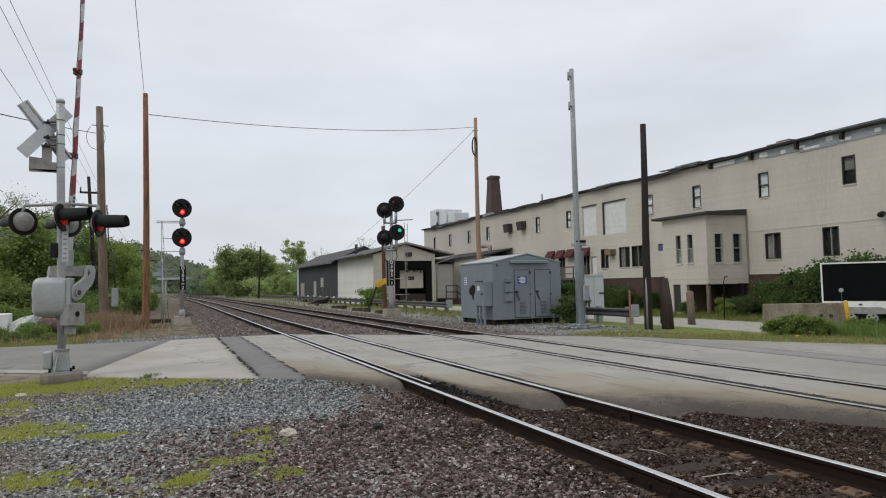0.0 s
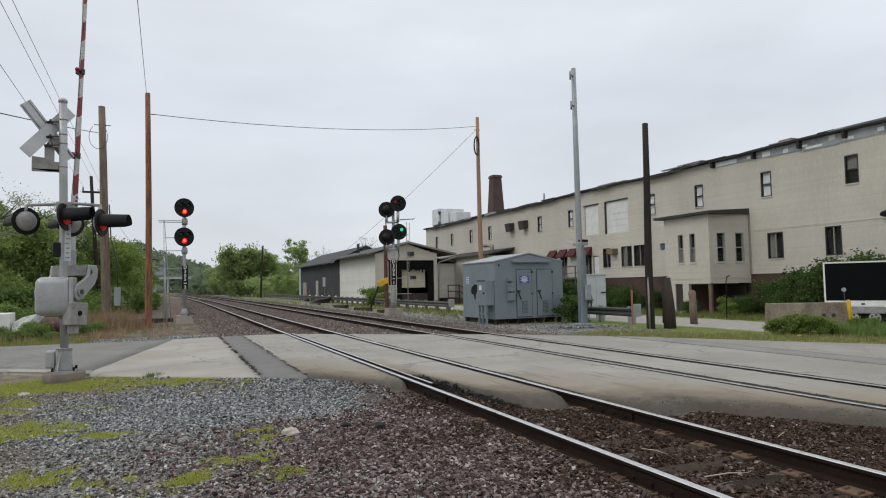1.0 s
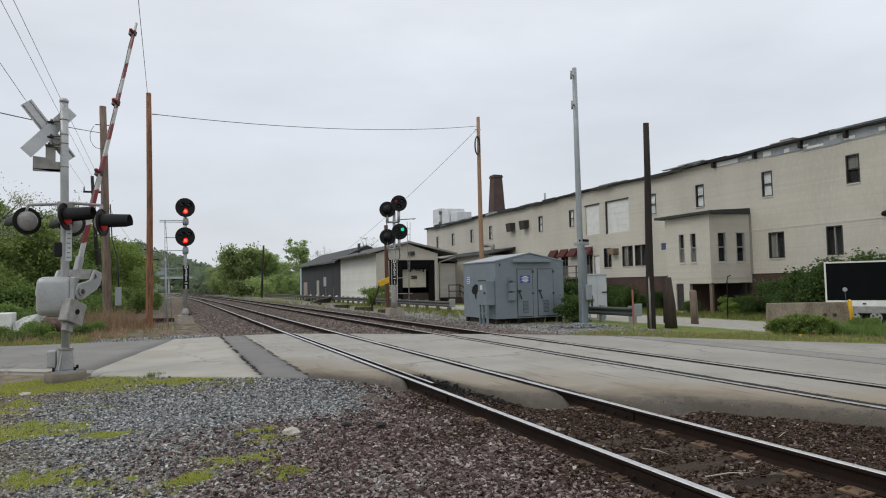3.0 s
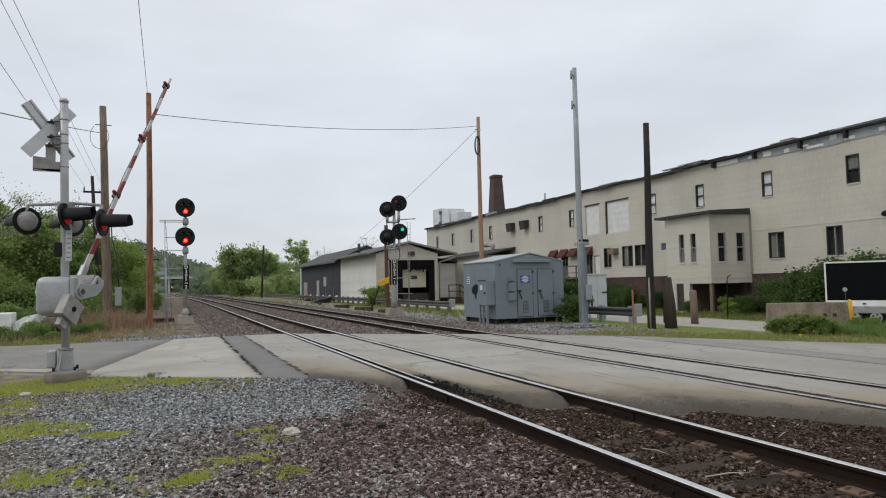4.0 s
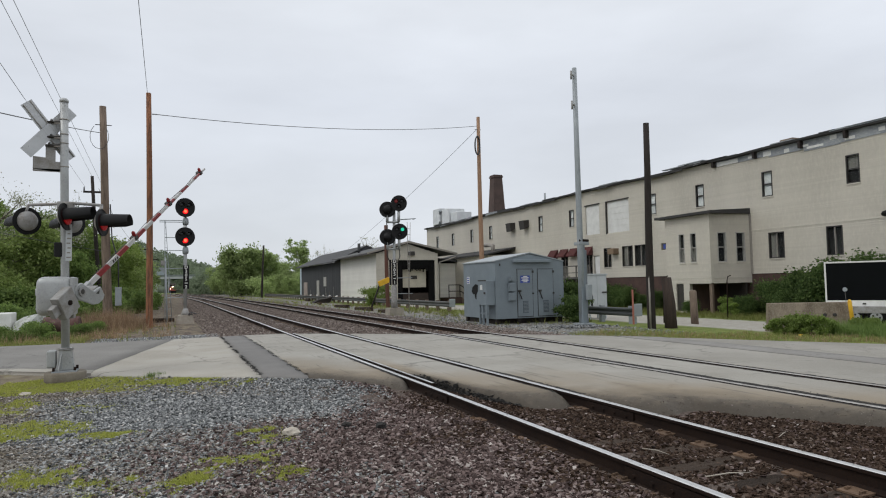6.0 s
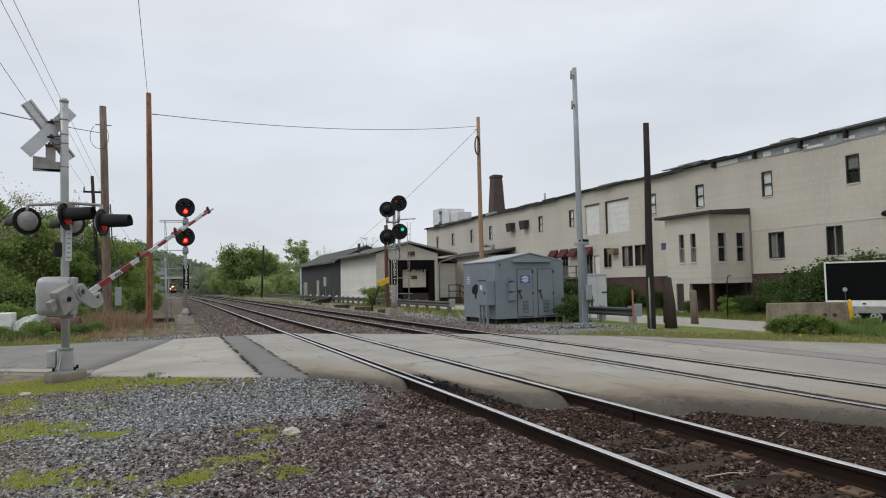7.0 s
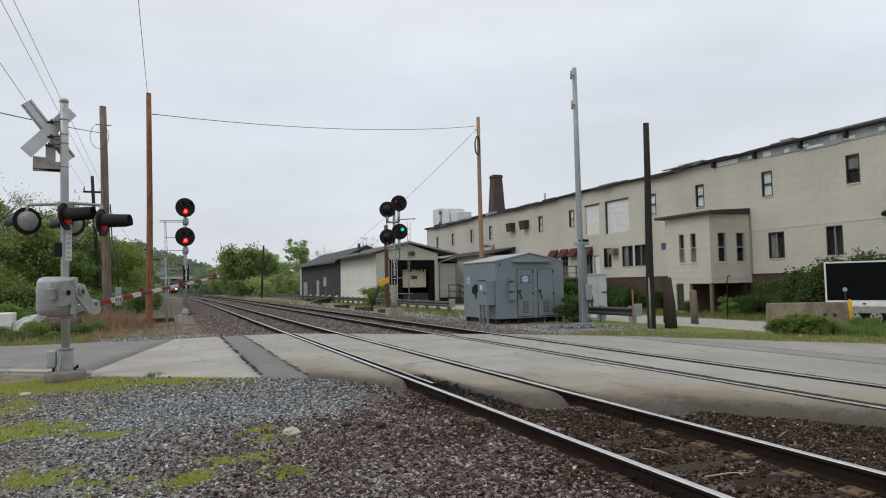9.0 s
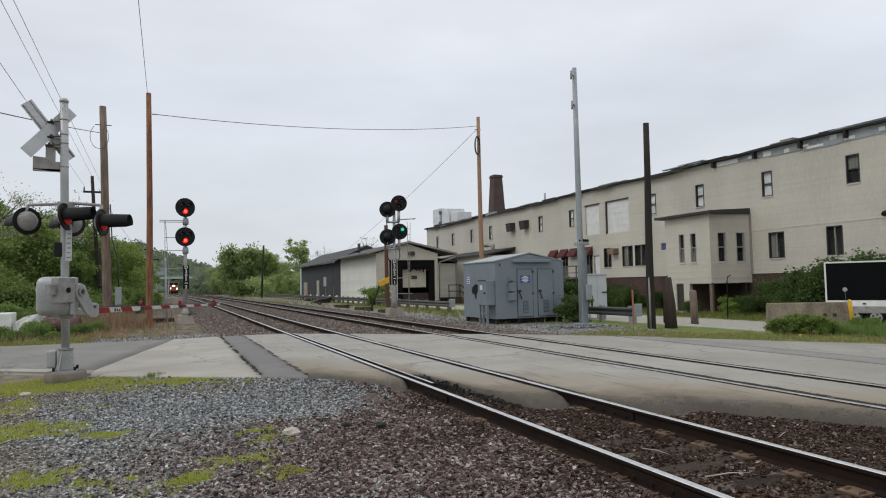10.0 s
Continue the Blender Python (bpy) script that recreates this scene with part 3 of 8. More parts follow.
def crossing_panel(name, x0, x1, words):
    cols = int((x1 - x0) / 0.045)
    steps = [0.0, 0.02, 0.05, 0.09, 0.14, 0.2, 0.27, 0.35, 0.44, 0.55, 0.7, 0.9, 1.2, 1.6, 2.1, 2.8, 3.7, 5.0, 6.6, 8.5]
    verts = []
    for i in range(cols + 1):
        x = x0 + (x1 - x0) * i / cols
        a = along(NEAR, x) + 0.05 * noise.noise(Vector((x * 4, 1, 0))) + 0.03 * noise.noise(Vector((x * 13, 1, 0)))
        b = along(FAR, x) + 0.06 * noise.noise(Vector((x * 2.3, 9, 0)))
        ys = [a + q for q in steps] + [b - 0.12, b]
        col = [(x, y, lip_z(x, y) - (0.05 if k == len(ys) - 1 else 0)) for k, y in enumerate(ys)]
        verts += [(x, a, -0.3)] + col + [(x, b, -0.3)]
    w = len(steps) + 4
    faces = [(i * w + j, (i + 1) * w + j, (i + 1) * w + j + 1, i * w + j + 1) for i in range(cols) for j in range(w - 1)]
    faces += [tuple(range(w)), tuple(cols * w + j for j in reversed(range(w)))]
    ob = raw(name, verts, faces, road_cross, None, words, "structure", "road")
    for f in ob.data.polygons:
        f.use_smooth = len(f.vertices) == 4
    reach = ob.data.attributes.new("metres_from_end", "FLOAT", "POINT")
    for v in ob.data.vertices:
        reach.data[v.index].value = max(0.0, v.co.y - along(NEAR, v.co.x)) * 0.8
    return ob


for panel, m0, m1, words in (("west", 2.203, RAILS[0] - 0.06, "pale worn asphalt up to the rail"), ("inner", RAILS[0] + 0.215, RAILS[1] - 0.12, "stained asphalt between the rails"), ("middle", RAILS[1] + 0.075, RAILS[2] - 0.06, "stained asphalt between the two tracks"), ("outer", RAILS[2] + 0.16, RAILS[3] - 0.14, "stained asphalt between the rails")):
    crossing_panel("crossing_panel_" + panel, m0, m1, words)
# dirty flangeways, well below the rail heads
for x0, x1 in ((RAILS[0] + 0.045, RAILS[0] + 0.135), (RAILS[1] - 0.118, RAILS[1] - 0.045), (RAILS[2] + 0.045, RAILS[2] + 0.158), (RAILS[3] - 0.138, RAILS[3] - 0.045)):
    xm = (x0 + x1) / 2
    single("flangeway", B(x0, x1, along(NEAR, xm) + 0.5, along(FAR, xm) - 0.2, -0.2, -0.085), crumble, "black dirt in the groove beside a rail", "groove", "structure")
road_worn = mat("worn_brownish_asphalt", (0.285, 0.272, 0.243), (0.21, 0.198, 0.172), (0.36, 0.347, 0.318), 0.5, 45, 0.9, 0, 0.3, cracks=0.4)
road_strip("road_east", RAILS[3] + 0.08, 30, road_worn, "pale worn asphalt road", step=0.4)

HEAD = 0.037
PROFILE = [(-0.07, -0.172), (0.07, -0.172), (0.07, -0.16), (0.012, -0.135), (0.009, -0.045), (HEAD, -0.034), (HEAD, -0.006), (0.028, 0), (-0.028, 0), (-HEAD, -0.006), (-HEAD, -0.034), (-0.009, -0.045), (-0.012, -0.135), (-0.07, -0.16)]


def build_rail(x0):
    ys = [-25, 0, 10, 20, 30, 45, 60] + list(range(70, 261, 10)) + [300, 400, 600]
    n = len(PROFILE)
    def sweep(keep, closed):
        bm = bmesh.new()
        rings = [[bm.verts.new((x0 + bend(y) + u, y, v)) for u, v in PROFILE] for y in ys]
        for r, s in zip(rings, rings[1:]):
            for k in keep:
                bm.faces.new((r[k], s[k], s[(k + 1) % n], r[(k + 1) % n]))
        if closed:
            bm.faces.new(rings[0])
            bm.faces.new(rings[-1][::-1])
        bmesh.ops.delete(bm, geom=[v for v in bm.verts if not v.link_faces], context="VERTS")
        bmesh.ops.recalc_face_normals(bm, faces=bm.faces)
        return bm
    rail = single("rail", sweep([k for k in range(n) if k not in (6, 7, 8)], True), rust, "rusty steel rail with a polished head on wooden ties", "rail", group="rails of the two tracks")
    part("running_surface", sweep((6, 7, 8), False), rail_shine if x0 < 6 else rail_dull, rail, "polished steel running surface")
    return rail


for rx in RAILS:
    build_rail(rx)




def groove_fill(rail, side, gap, width, y0, y1, seed):
    """Black asphalt and dirt packed against a rail, spreading unevenly over the paving."""
    n = int((y1 - y0) / 0.06)
    verts = []
    for i in range(n + 1):
        y = y0 + (y1 - y0) * i / n
        w = width * max(0.05, 0.8 + 0.6 * noise.noise(Vector((seed, y * 0.9, 0))) + 0.5 * noise.noise(Vector((seed, y * 5.5, 3))) + 0.3 * noise.noise(Vector((seed, y * 17, 3))))
        xa, xb, xc = rail + side * 0.042, rail + side * (gap + 0.01), rail + side * (gap + 0.01 + w)
        zb, zc = lip_z(xb, y) + 0.005, lip_z(xc, y) + 0.003
        verts += [(xa, y, zb - 0.05), (xb, y, zb), (xc, y, zc), (xc + side * 0.02, y, zc - 0.03)]
    faces = [(i * 4 + j, (i + 1) * 4 + j, (i + 1) * 4 + j + 1, i * 4 + j + 1) for i in range(n) for j in range(3)]
    raw("groove_dirt", verts, faces, crumble, None, "black crumbled asphalt packed along a rail", "structure", "road")


for k, side, gap, width, seed in ((0, -1, 0.06, 0.035, 3), (1, 1, 0.075, 0.075, 7), (1, -1, 0.12, 0.02, 11), (2, 1, 0.16, 0.065, 15), (2, -1, 0.06, 0.035, 19), (3, -1, 0.14, 0.05, 23), (3, 1, 0.08, 0.07, 27)):
    x = RAILS[k] + side * (gap + 0.05)
    groove_fill(RAILS[k], side, gap, width, along(NEAR, x) + 0.45, along(FAR, x) - 0.3, seed)
road_strip("road_patch_east", 11.45, 12.3, mat("grey_asphalt_band", (0.225, 0.218, 0.205), (0.18, 0.172, 0.16), (0.28, 0.272, 0.258), 1.0, 45, 0.9, 0, 0.25, cracks=0.6), "grey asphalt patch along the tracks", near=[(11, 3.5), (13, 3.5)], far=[(11, 15.2), (13, 13.0)], lift=0.013, ragged=0.1, drop=0.02, end=0.02)

# second rail that keeps the groove open beside the first running rail
g_rail = single("check_rail", B(RAILS[0] + 0.14, RAILS[0] + 0.205, 9.25, 21.7, -0.16, -0.008), rust, "worn steel check rail along the paved crossing", "rail", bevel=0.006)
part("running_surface", B(RAILS[0] + 0.15, RAILS[0] + 0.195, 9.27, 21.68, -0.0075, -0.004), rail_shine, g_rail, "polished steel top")


def build_ties():
    far_v, far_f = [], []
    track = {c: thing("track_bed", (c, 0, -0.2), "row of weathered wooden ties with rusty plates", "track", "two tracks", kind="structure") for c in (4.36, 8.4)}
    bm = B(-1.3, 1.3, -0.115, 0.115, -0.16, 0)
    bmesh.ops.bevel(bm, geom=[e for e in bm.edges], offset=0.012, segments=1, affect="EDGES")
    tie_me = bpy.data.meshes.new("tie")
    bm.to_mesh(tie_me)
    bm.free()
    tie_me.materials.append(wood_tie)
    bm = B(-0.19, 0.19, -0.1, 0.1, 0, 0.016)
    for sx in (-0.13, -0.1, 0.1, 0.13):
        for sy in (-0.06, 0.06):
            box(bm, sx - 0.012, sx + 0.012, sy - 0.012, sy + 0.012, 0.016, 0.035)
    plate_me = bpy.data.meshes.new("tie_plate")
    bm.to_mesh(plate_me)
    bm.free()
    plate_me.materials.append(rust_plate)
    rnd = random.Random(4)
    for c, bed in track.items():
        y = -4.0
        while y < 200:
            y += 0.53
            yy = y + rnd.uniform(-0.03, 0.03)
            lim = (along(NEAR, c) + 0.4, along(FAR, c) - 0.4)
            if lim[0] < yy < lim[1]:
                continue
            if yy < 64:
                tie = new("tie", tie_me)
                tie.parent = bed
                tie.matrix_basis = pose(bend(yy) + rnd.uniform(-0.05, 0.05), yy, 0.035 + rnd.uniform(-0.012, 0.006), rnd.uniform(-1, 1), 0, rnd.uniform(-1.2, 1.2))
                if yy < 9 or 20 < yy < 34:
                    for s in (-0.753, 0.753):
                        pl = new("tie_plate", plate_me)
                        pl.parent = tie
                        pl.matrix_basis = pose(s, 0, 0.002)
            else:
                k = len(far_v)
                xx = c + bend(yy)
                for dx, dy, dz in ((-1.3, -0.11, -0.3), (1.3, -0.11, -0.3), (1.3, 0.11, -0.3), (-1.3, 0.11, -0.3), (-1.3, -0.11, -0.175), (1.3, -0.11, -0.175), (1.3, 0.11, -0.175), (-1.3, 0.11, -0.175)):
                    far_v.append((xx + dx, yy + dy, dz))
                far_f += [tuple(k + i for i in f) for f in ((4, 5, 6, 7), (0, 1, 5, 4), (1, 2, 6, 5), (2, 3, 7, 6), (3, 0, 4, 7))]
    raw("distant_ties", far_v, far_f, wood_tie, None, "distant weathered wooden ties of the railway", "stuff", "ties")


build_ties()


# ---- buildings ----
def lap_wall(at, s0, s1, z0, z1, holes, course=0.097, lip=0.024, outline=None):
    """Lapped siding: at(s, z, out) gives the place; holes are (s0, s1, z0, z1); outline(z) narrows the run."""
    bm = bmesh.new()
    n = int(math.ceil((z1 - z0) / course))
    cuts = sorted({round(z0 + course * k, 4) for k in range(n)} | {round(z1, 4)} | {round(h, 4) for q in holes for h in q[2:] if z0 < h < z1})
    for a, b in zip(cuts, cuts[1:]):
        if b - a < 0.004:
            continue
        k = int((a - z0 + 1e-4) / course)
        base = z0 + k * course
        oa, ob_ = lip * (1 - (a - base) / course), lip * (1 - (b - base) / course)
        la, ha, lb, hb = s0, s1, s0, s1
        if outline:
            (la, ha), (lb, hb) = outline(a), outline(b)
        spans = [(max(la, lb), min(ha, hb))]
        for q in holes:
            if q[2] < (a + b) / 2 < q[3]:
                spans = [p for u, v in spans for p in ((u, min(v, q[0])), (max(u, q[1]), v)) if p[1] - p[0] > 0.01]
        for u, v in spans:
            p = [bm.verts.new(at(*c)) for c in ((u, a, oa), (v, a, oa), (v, b, ob_), (u, b, ob_))]
            bm.faces.new(p)
            w = [bm.verts.new(at(*c)) for c in ((u, a, oa - lip), (v, a, oa - lip))]
            bm.faces.new((w[0], w[1], p[1], p[0]))
    return bm


def core_wall(at, s0, s1, z0, z1, holes, t0, t1):
    """The wall behind the siding, t0 to t1 inwards, with the openings through it."""
    bm = bmesh.new()
    zs = sorted({z0, z1} | {h for q in holes for h in q[2:] if z0 < h < z1})
    for a, b in zip(zs, zs[1:]):
        spans = [(s0, s1)]
        for q in holes:
            if q[2] < (a + b) / 2 < q[3]:
                spans = [p for u, v in spans for p in ((u, min(v, q[0])), (max(u, q[1]), v)) if p[1] - p[0] > 0.01]
        for u, v in spans:
            c = [bm.verts.new(at(s, z, -t)) for t in (t0, t1) for s, z in ((u, a), (v, a), (v, b), (u, b))]
            for f in ((0, 1, 2, 3), (7, 6, 5, 4), (0, 4, 5, 1), (1, 5, 6, 2), (2, 6, 7, 3), (3, 7, 4, 0)):
                bm.faces.new([c[i] for i in f])
    bmesh.ops.recalc_face_normals(bm, faces=bm.faces)
    return bm


def slab(bm, at, s0, s1, z0, z1, o0, o1):
    """A box on a wall, from o0 to o1 outwards."""
    c = [bm.verts.new(at(s, z, o)) for o in (o0, o1) for s, z in ((s0, z0), (s1, z0), (s1, z1), (s0, z1))]
    fs = [bm.faces.new([c[i] for i in f]) for f in ((0, 1, 2, 3), (7, 6, 5, 4), (0, 4, 5, 1), (1, 5, 6, 2), (2, 6, 7, 3), (3, 7, 4, 0))]
    bmesh.ops.recalc_face_normals(bm, faces=fs)


def S(at, *a):
    bm = bmesh.new()
    slab(bm, at, *a)
    return bm


def add_window(house, at, s0, s1, z0, z1, frame_m, back_m, style="hung", f=0.05, label=""):
    bm = bmesh.new()
    for q in ((s0, s0 + f, z0, z1), (s1 - f, s1, z0, z1), (s0 + f, s1 - f, z0, z0 + f), (s0 + f, s1 - f, z1 - f, z1)):
        slab(bm, at, *q, -0.14, 0.035)
    win = part("window", bm, frame_m, house, label, world=True)
    org = house.matrix_basis.translation
    def sub(name, b, m):
        bmesh.ops.translate(b, verts=b.verts, vec=-org)
        return part(name, b, m, win)
    mid_z, mid_s = (z0 + z1) / 2, (s0 + s1) / 2
    if style == "hung":
        sub("meeting_rail", S(at, s0 + f, s1 - f, mid_z - 0.025, mid_z + 0.025, -0.09, -0.01), frame_m)
        panes = ((s0 + f, s1 - f, z0 + f, mid_z - 0.025, -0.06), (s0 + f, s1 - f, mid_z + 0.025, z1 - f, -0.04))
    else:
        sub("mullion", S(at, mid_s - 0.025, mid_s + 0.025, z0 + f, z1 - f, -0.09, -0.01), frame_grey)
        panes = ((s0 + f, mid_s - 0.025, z0 + f, z1 - f, -0.06), (mid_s + 0.025, s1 - f, z0 + f, z1 - f, -0.04))
    for a, b, c, d, o in panes:
        g = sub("pane", S(at, a, b, c, d, o - 0.006, o), pane_glass)
        g.visible_shadow = False
    # sheet close behind each pane; near-black ones stand in for room shade
    for (a, b, c, d, o), m in zip(panes, back_m if isinstance(back_m, tuple) else (back_m, back_m)):
        sub("blind" if m is blind_mat else "curtain", S(at, a, b, c, d, -0.135, -0.12), m)
    sub("sill", S(at, s0 - 0.03, s1 + 0.03, z0 - 0.06, z0 - 0.003, -0.02, 0.06), trim_mat)
    return win


def build_mill():
    mx, y0, y1, zb, ze = 30.0, 6.0, 74.7, 1.8, 8.55
    mill = thing("mill_building", (mx, 46, -0.42), "long two storey mill with worn beige siding and ragged roof", "building")
    at = lambda s, z, o: (mx - o, s, z)
    upper = [(c - 0.33, c + 0.33, 6.0, 7.38) for c in (71.2, 66.6, 61.6, 57.2, 47.7, 43.0, 33.55, 29.37, 24.57, 19.82, 13.5)]
    low = [(38.1, 38.96, 2.57, 4.0), (35.73, 36.85, 2.57, 4.03), (34.3, 35.5, 2.57, 4.03), (23.68, 24.64, 2.6, 4.0), (20.48, 21.32, 2.6, 4.05), (14.2, 15.1, 2.6, 4.05), (45.2, 46.0, 2.0, 3.6), (43.7, 44.6, 2.0, 3.6), (40.4, 41.3, 2.0, 3.6)]
    doors = [(39.4, 41.1, 5.16, 7.42), (36.0, 38.5, 5.1, 7.43), (39.5, 40.2, 1.95, 3.5)]
    small = [(32.4, 32.9, 3.52, 3.98)]
    # the bay's room opens into the house behind it
    holes = upper + low + doors + small
    part("siding", lap_wall(at, y0, y1, zb, ze, holes), siding_mat, mill, world=True)
    part("wall", core_wall(at, y0, y1, zb, ze, holes, 0.02, 0.3), trim_mat, mill, world=True)
    part("rear_wall", B(43.7, 44, y0, y1, -0.42, ze + 0.9), siding_mat, mill, world=True)
    for nm, a, b in (("end_wall", y1, y1 + 0.02), ("end_wall", y0 - 0.02, y0)):
        w = core_wall(lambda s, z, o: (s, a - o, z), mx, 43.7, -0.42, ze, [], 0.0, 0.02)
        part(nm, w, siding_mat, mill, world=True)
    part("floor_slab", B(mx + 0.3, 43.6, y0 + 0.1, y1 - 0.1, 4.6, 4.8), room_dark, mill, world=True)
    part("foundation", B(mx + 0.03, mx + 0.4, y0, y1, -0.5, zb), brick_mat, mill, "dark brick foundation wall", world=True)
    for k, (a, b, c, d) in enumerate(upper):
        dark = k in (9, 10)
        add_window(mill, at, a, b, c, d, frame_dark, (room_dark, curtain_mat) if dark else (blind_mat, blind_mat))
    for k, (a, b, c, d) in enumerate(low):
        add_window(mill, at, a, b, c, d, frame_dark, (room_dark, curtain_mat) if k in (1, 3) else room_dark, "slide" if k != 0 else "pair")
    # blanked loading openings with pale panels
    bm = S(at, 39.4, 41.1, 5.16, 7.42, -0.1, -0.05)
    part("loading_door", bm, door_white, mill, "white boarded loading door", world=True)
    door = part("loading_door", S(at, 36.0, 38.5, 5.1, 7.43, -0.14, -0.1), door_white, mill, "white sectional loading door", world=True)
    org = mill.matrix_basis.translation
    for k in range(5):
        b = S(at, 36.02, 38.48, 5.12 + 0.46 * k, 5.12 + 0.46 * k + 0.44, -0.1, -0.07)
        bmesh.ops.translate(b, verts=b.verts, vec=-org)
        part("panel", b, door_white, door)
    b = bmesh.new()
    slab(b, at, 38.5, 38.6, 5.05, 7.45, -0.05, 0.05)
    slab(b, at, 35.95, 38.6, 7.43, 7.49, -0.05, 0.05)
    part("door_frame", b, frame_dark, mill, "dark worn door frame", world=True)
    part("door_frame", S(at, 39.3, 41.2, 7.42, 7.5, -0.05, 0.06), frame_dark, mill, world=True)
    part("entry_door", S(at, 39.55, 40.15, 1.98, 3.45, -0.12, -0.06), door_white, mill, "white entry door with two small panes", world=True)
    part("vent_cover", S(at, 32.48, 32.68, 3.6, 3.9, -0.06, 0.02), [blue_mat], mill, "blue plastic vent cover", world=True)
    part("air_conditioner", S(at, 37.25, 37.95, 3.5, 3.92, -0.02, 0.5), mat("rusty_tan_metal", (0.2, 0.14, 0.09), (0.13, 0.09, 0.06), (0.26, 0.19, 0.13), 3, 30, 0.7, 0, 0.1), mill, "rusty tan window air conditioner", world=True, bevel=0.02)
    part("band_board", S(at, y0, 25.85, 4.19, 4.25, 0.0, 0.035), trim_mat, mill, world=True)
    part("corner_board", S(at, 25.72, 25.86, zb, 5.2, 0.0, 0.05), frame_grey, mill, "grey downpipe beside the bay", world=True)
    # slanted exhaust hoods
    for y in (52.6, 50.1):
        b = P([(mx - 0.02, 7.25), (mx - 0.62, 7.2), (mx - 0.5, 6.4), (mx - 0.02, 6.6)], y - 0.42, y + 0.42)
        part("exhaust_hood", b, frame_dark, mill, "dark sheet metal exhaust hood", world=True)
    # red canvas awnings
    for a, c in ((45.1, 46.2), (43.6, 44.7), (42.2, 43.3), (40.3, 41.4)):
        b = P([(mx - 0.03, 4.25), (mx - 0.5, 3.66), (mx - 0.5, 3.58), (mx - 0.03, 3.58)], a, c)
        part("awning", b, awning_red, mill, "faded dark red canvas awning", world=True)
    # raised entrance deck with railing
    b = B(mx - 1.5, mx - 0.02, 38.9, 48, 1.75, 1.9)
    for y in np.arange(39, 48.1, 1.5):
        box(b, mx - 1.5, mx - 1.42, y, y + 0.08, -0.45, 2.75)
    box(b, mx - 1.52, mx - 1.4, 38.9, 48, 2.7, 2.78)
    box(b, mx - 1.5, mx - 1.44, 38.9, 48, 2.2, 2.26)
    part("entrance_deck", b, mat("weathered_grey_deck_wood", (0.12, 0.115, 0.105), (0.085, 0.08, 0.075), (0.17, 0.165, 0.15), 3, 40, 0.85, 0, 0.3, (1, 1, 4)), mill, "weathered wooden deck and railing", world=True)
    bal = bmesh.new()
    for y in np.arange(41.6, 48, 0.22):
        box(bal, mx - 1.48, mx - 1.45, y, y + 0.12, 1.9, 2.7)
    part("baluster_boards", bal, mat("grey_boards", (0.19, 0.18, 0.16), (0.14, 0.13, 0.12), None, 3, 40, 0.85, 0, 0.3), mill, world=True)
    # roof and its ragged edge
    rb = bmesh.new()
    prof = lambda y: 8.62 + 0.05 * math.sin(y * 0.35) + 0.06 * noise.noise(Vector((y * 0.4, 0, 0))) + (0.1 if 28.6 < y < 31 else 0)
    ys = list(np.arange(y0 - 0.3, y1 + 0.7, 0.7))
    rings = []
    for y in ys:
        z, ov = prof(y), 0.32 + 0.07 * noise.noise(Vector((y * 0.9, 3, 0)))
        rings.append([rb.verts.new(c) for c in ((mx - ov, y, z - 0.085), (mx - ov - 0.02, y, z + 0.02), (mx + 6.5, y, z + 0.75), (44.3, y, z + 0.6), (44.3, y, z + 0.45), (mx + 0.1, y, z - 0.12))])
    for r, s in zip(rings, rings[1:]):
        for k in range(6):
            rb.faces.new((r[k], r[(k + 1) % 6], s[(k + 1) % 6], s[k]))
    rb.faces.new(rings[0][::-1])
    rb.faces.new(rings[-1])
    bmesh.ops.recalc_face_normals(rb, faces=rb.faces)
    part("roof", rb, tar_roof, mill, "dark tar roof with a curled drip edge", world=True)
    # torn roofing felt and bent flashing along the eaves
    rr = random.Random(8)
    for k in range(46):
        y, w = rr.uniform(28.5, 73), rr.uniform(0.5, 2.6)
        f = S(at, -w / 2, w / 2, -rr.uniform(0.04, 0.16), rr.uniform(0.01, 0.05), 0.0, 0.03)
        bmesh.ops.transform(f, matrix=Matrix.Translation((-0.34 - rr.uniform(0, 0.05), y, prof(y) - 0.05)) @ Matrix.Translation((mx, 0, 0)) @ pose(0, 0, 0, rr.uniform(-2, 2), rr.uniform(-14, 10), 0) @ Matrix.Translation((-mx, 0, 0)), verts=f.verts)
        part("torn_felt", f, tar_roof if rr.random() < 0.8 else fascia_worn, mill, world=True)
    for k in range(30):
        y, w = rr.uniform(9, 66), rr.uniform(0.8, 3.2)
        z = prof(y)
        f = B(mx - 0.36, mx - 0.36 + rr.uniform(0.1, 0.4), y, y + w, z + 0.025, z + rr.uniform(0.035, 0.1))
        part("flashing", f, rr.choice((fascia_worn, steel_grey, tar_roof)), mill, "bent pale metal flashing", world=True)
    # bare sheathing where the eaves trim has come off
    y = 8.0
    while y < 28.3:
        w = rr.uniform(0.8, 2.2)
        f = S(at, y, min(y + w, 28.3), 8.05 + rr.uniform(-0.08, 0.12) + 0.02 * max(0, y - 20), 8.56, 0.018, 0.045 + rr.uniform(0, 0.01))
        part("bare_sheathing", f, fascia_worn, mill, world=True)
        y += w
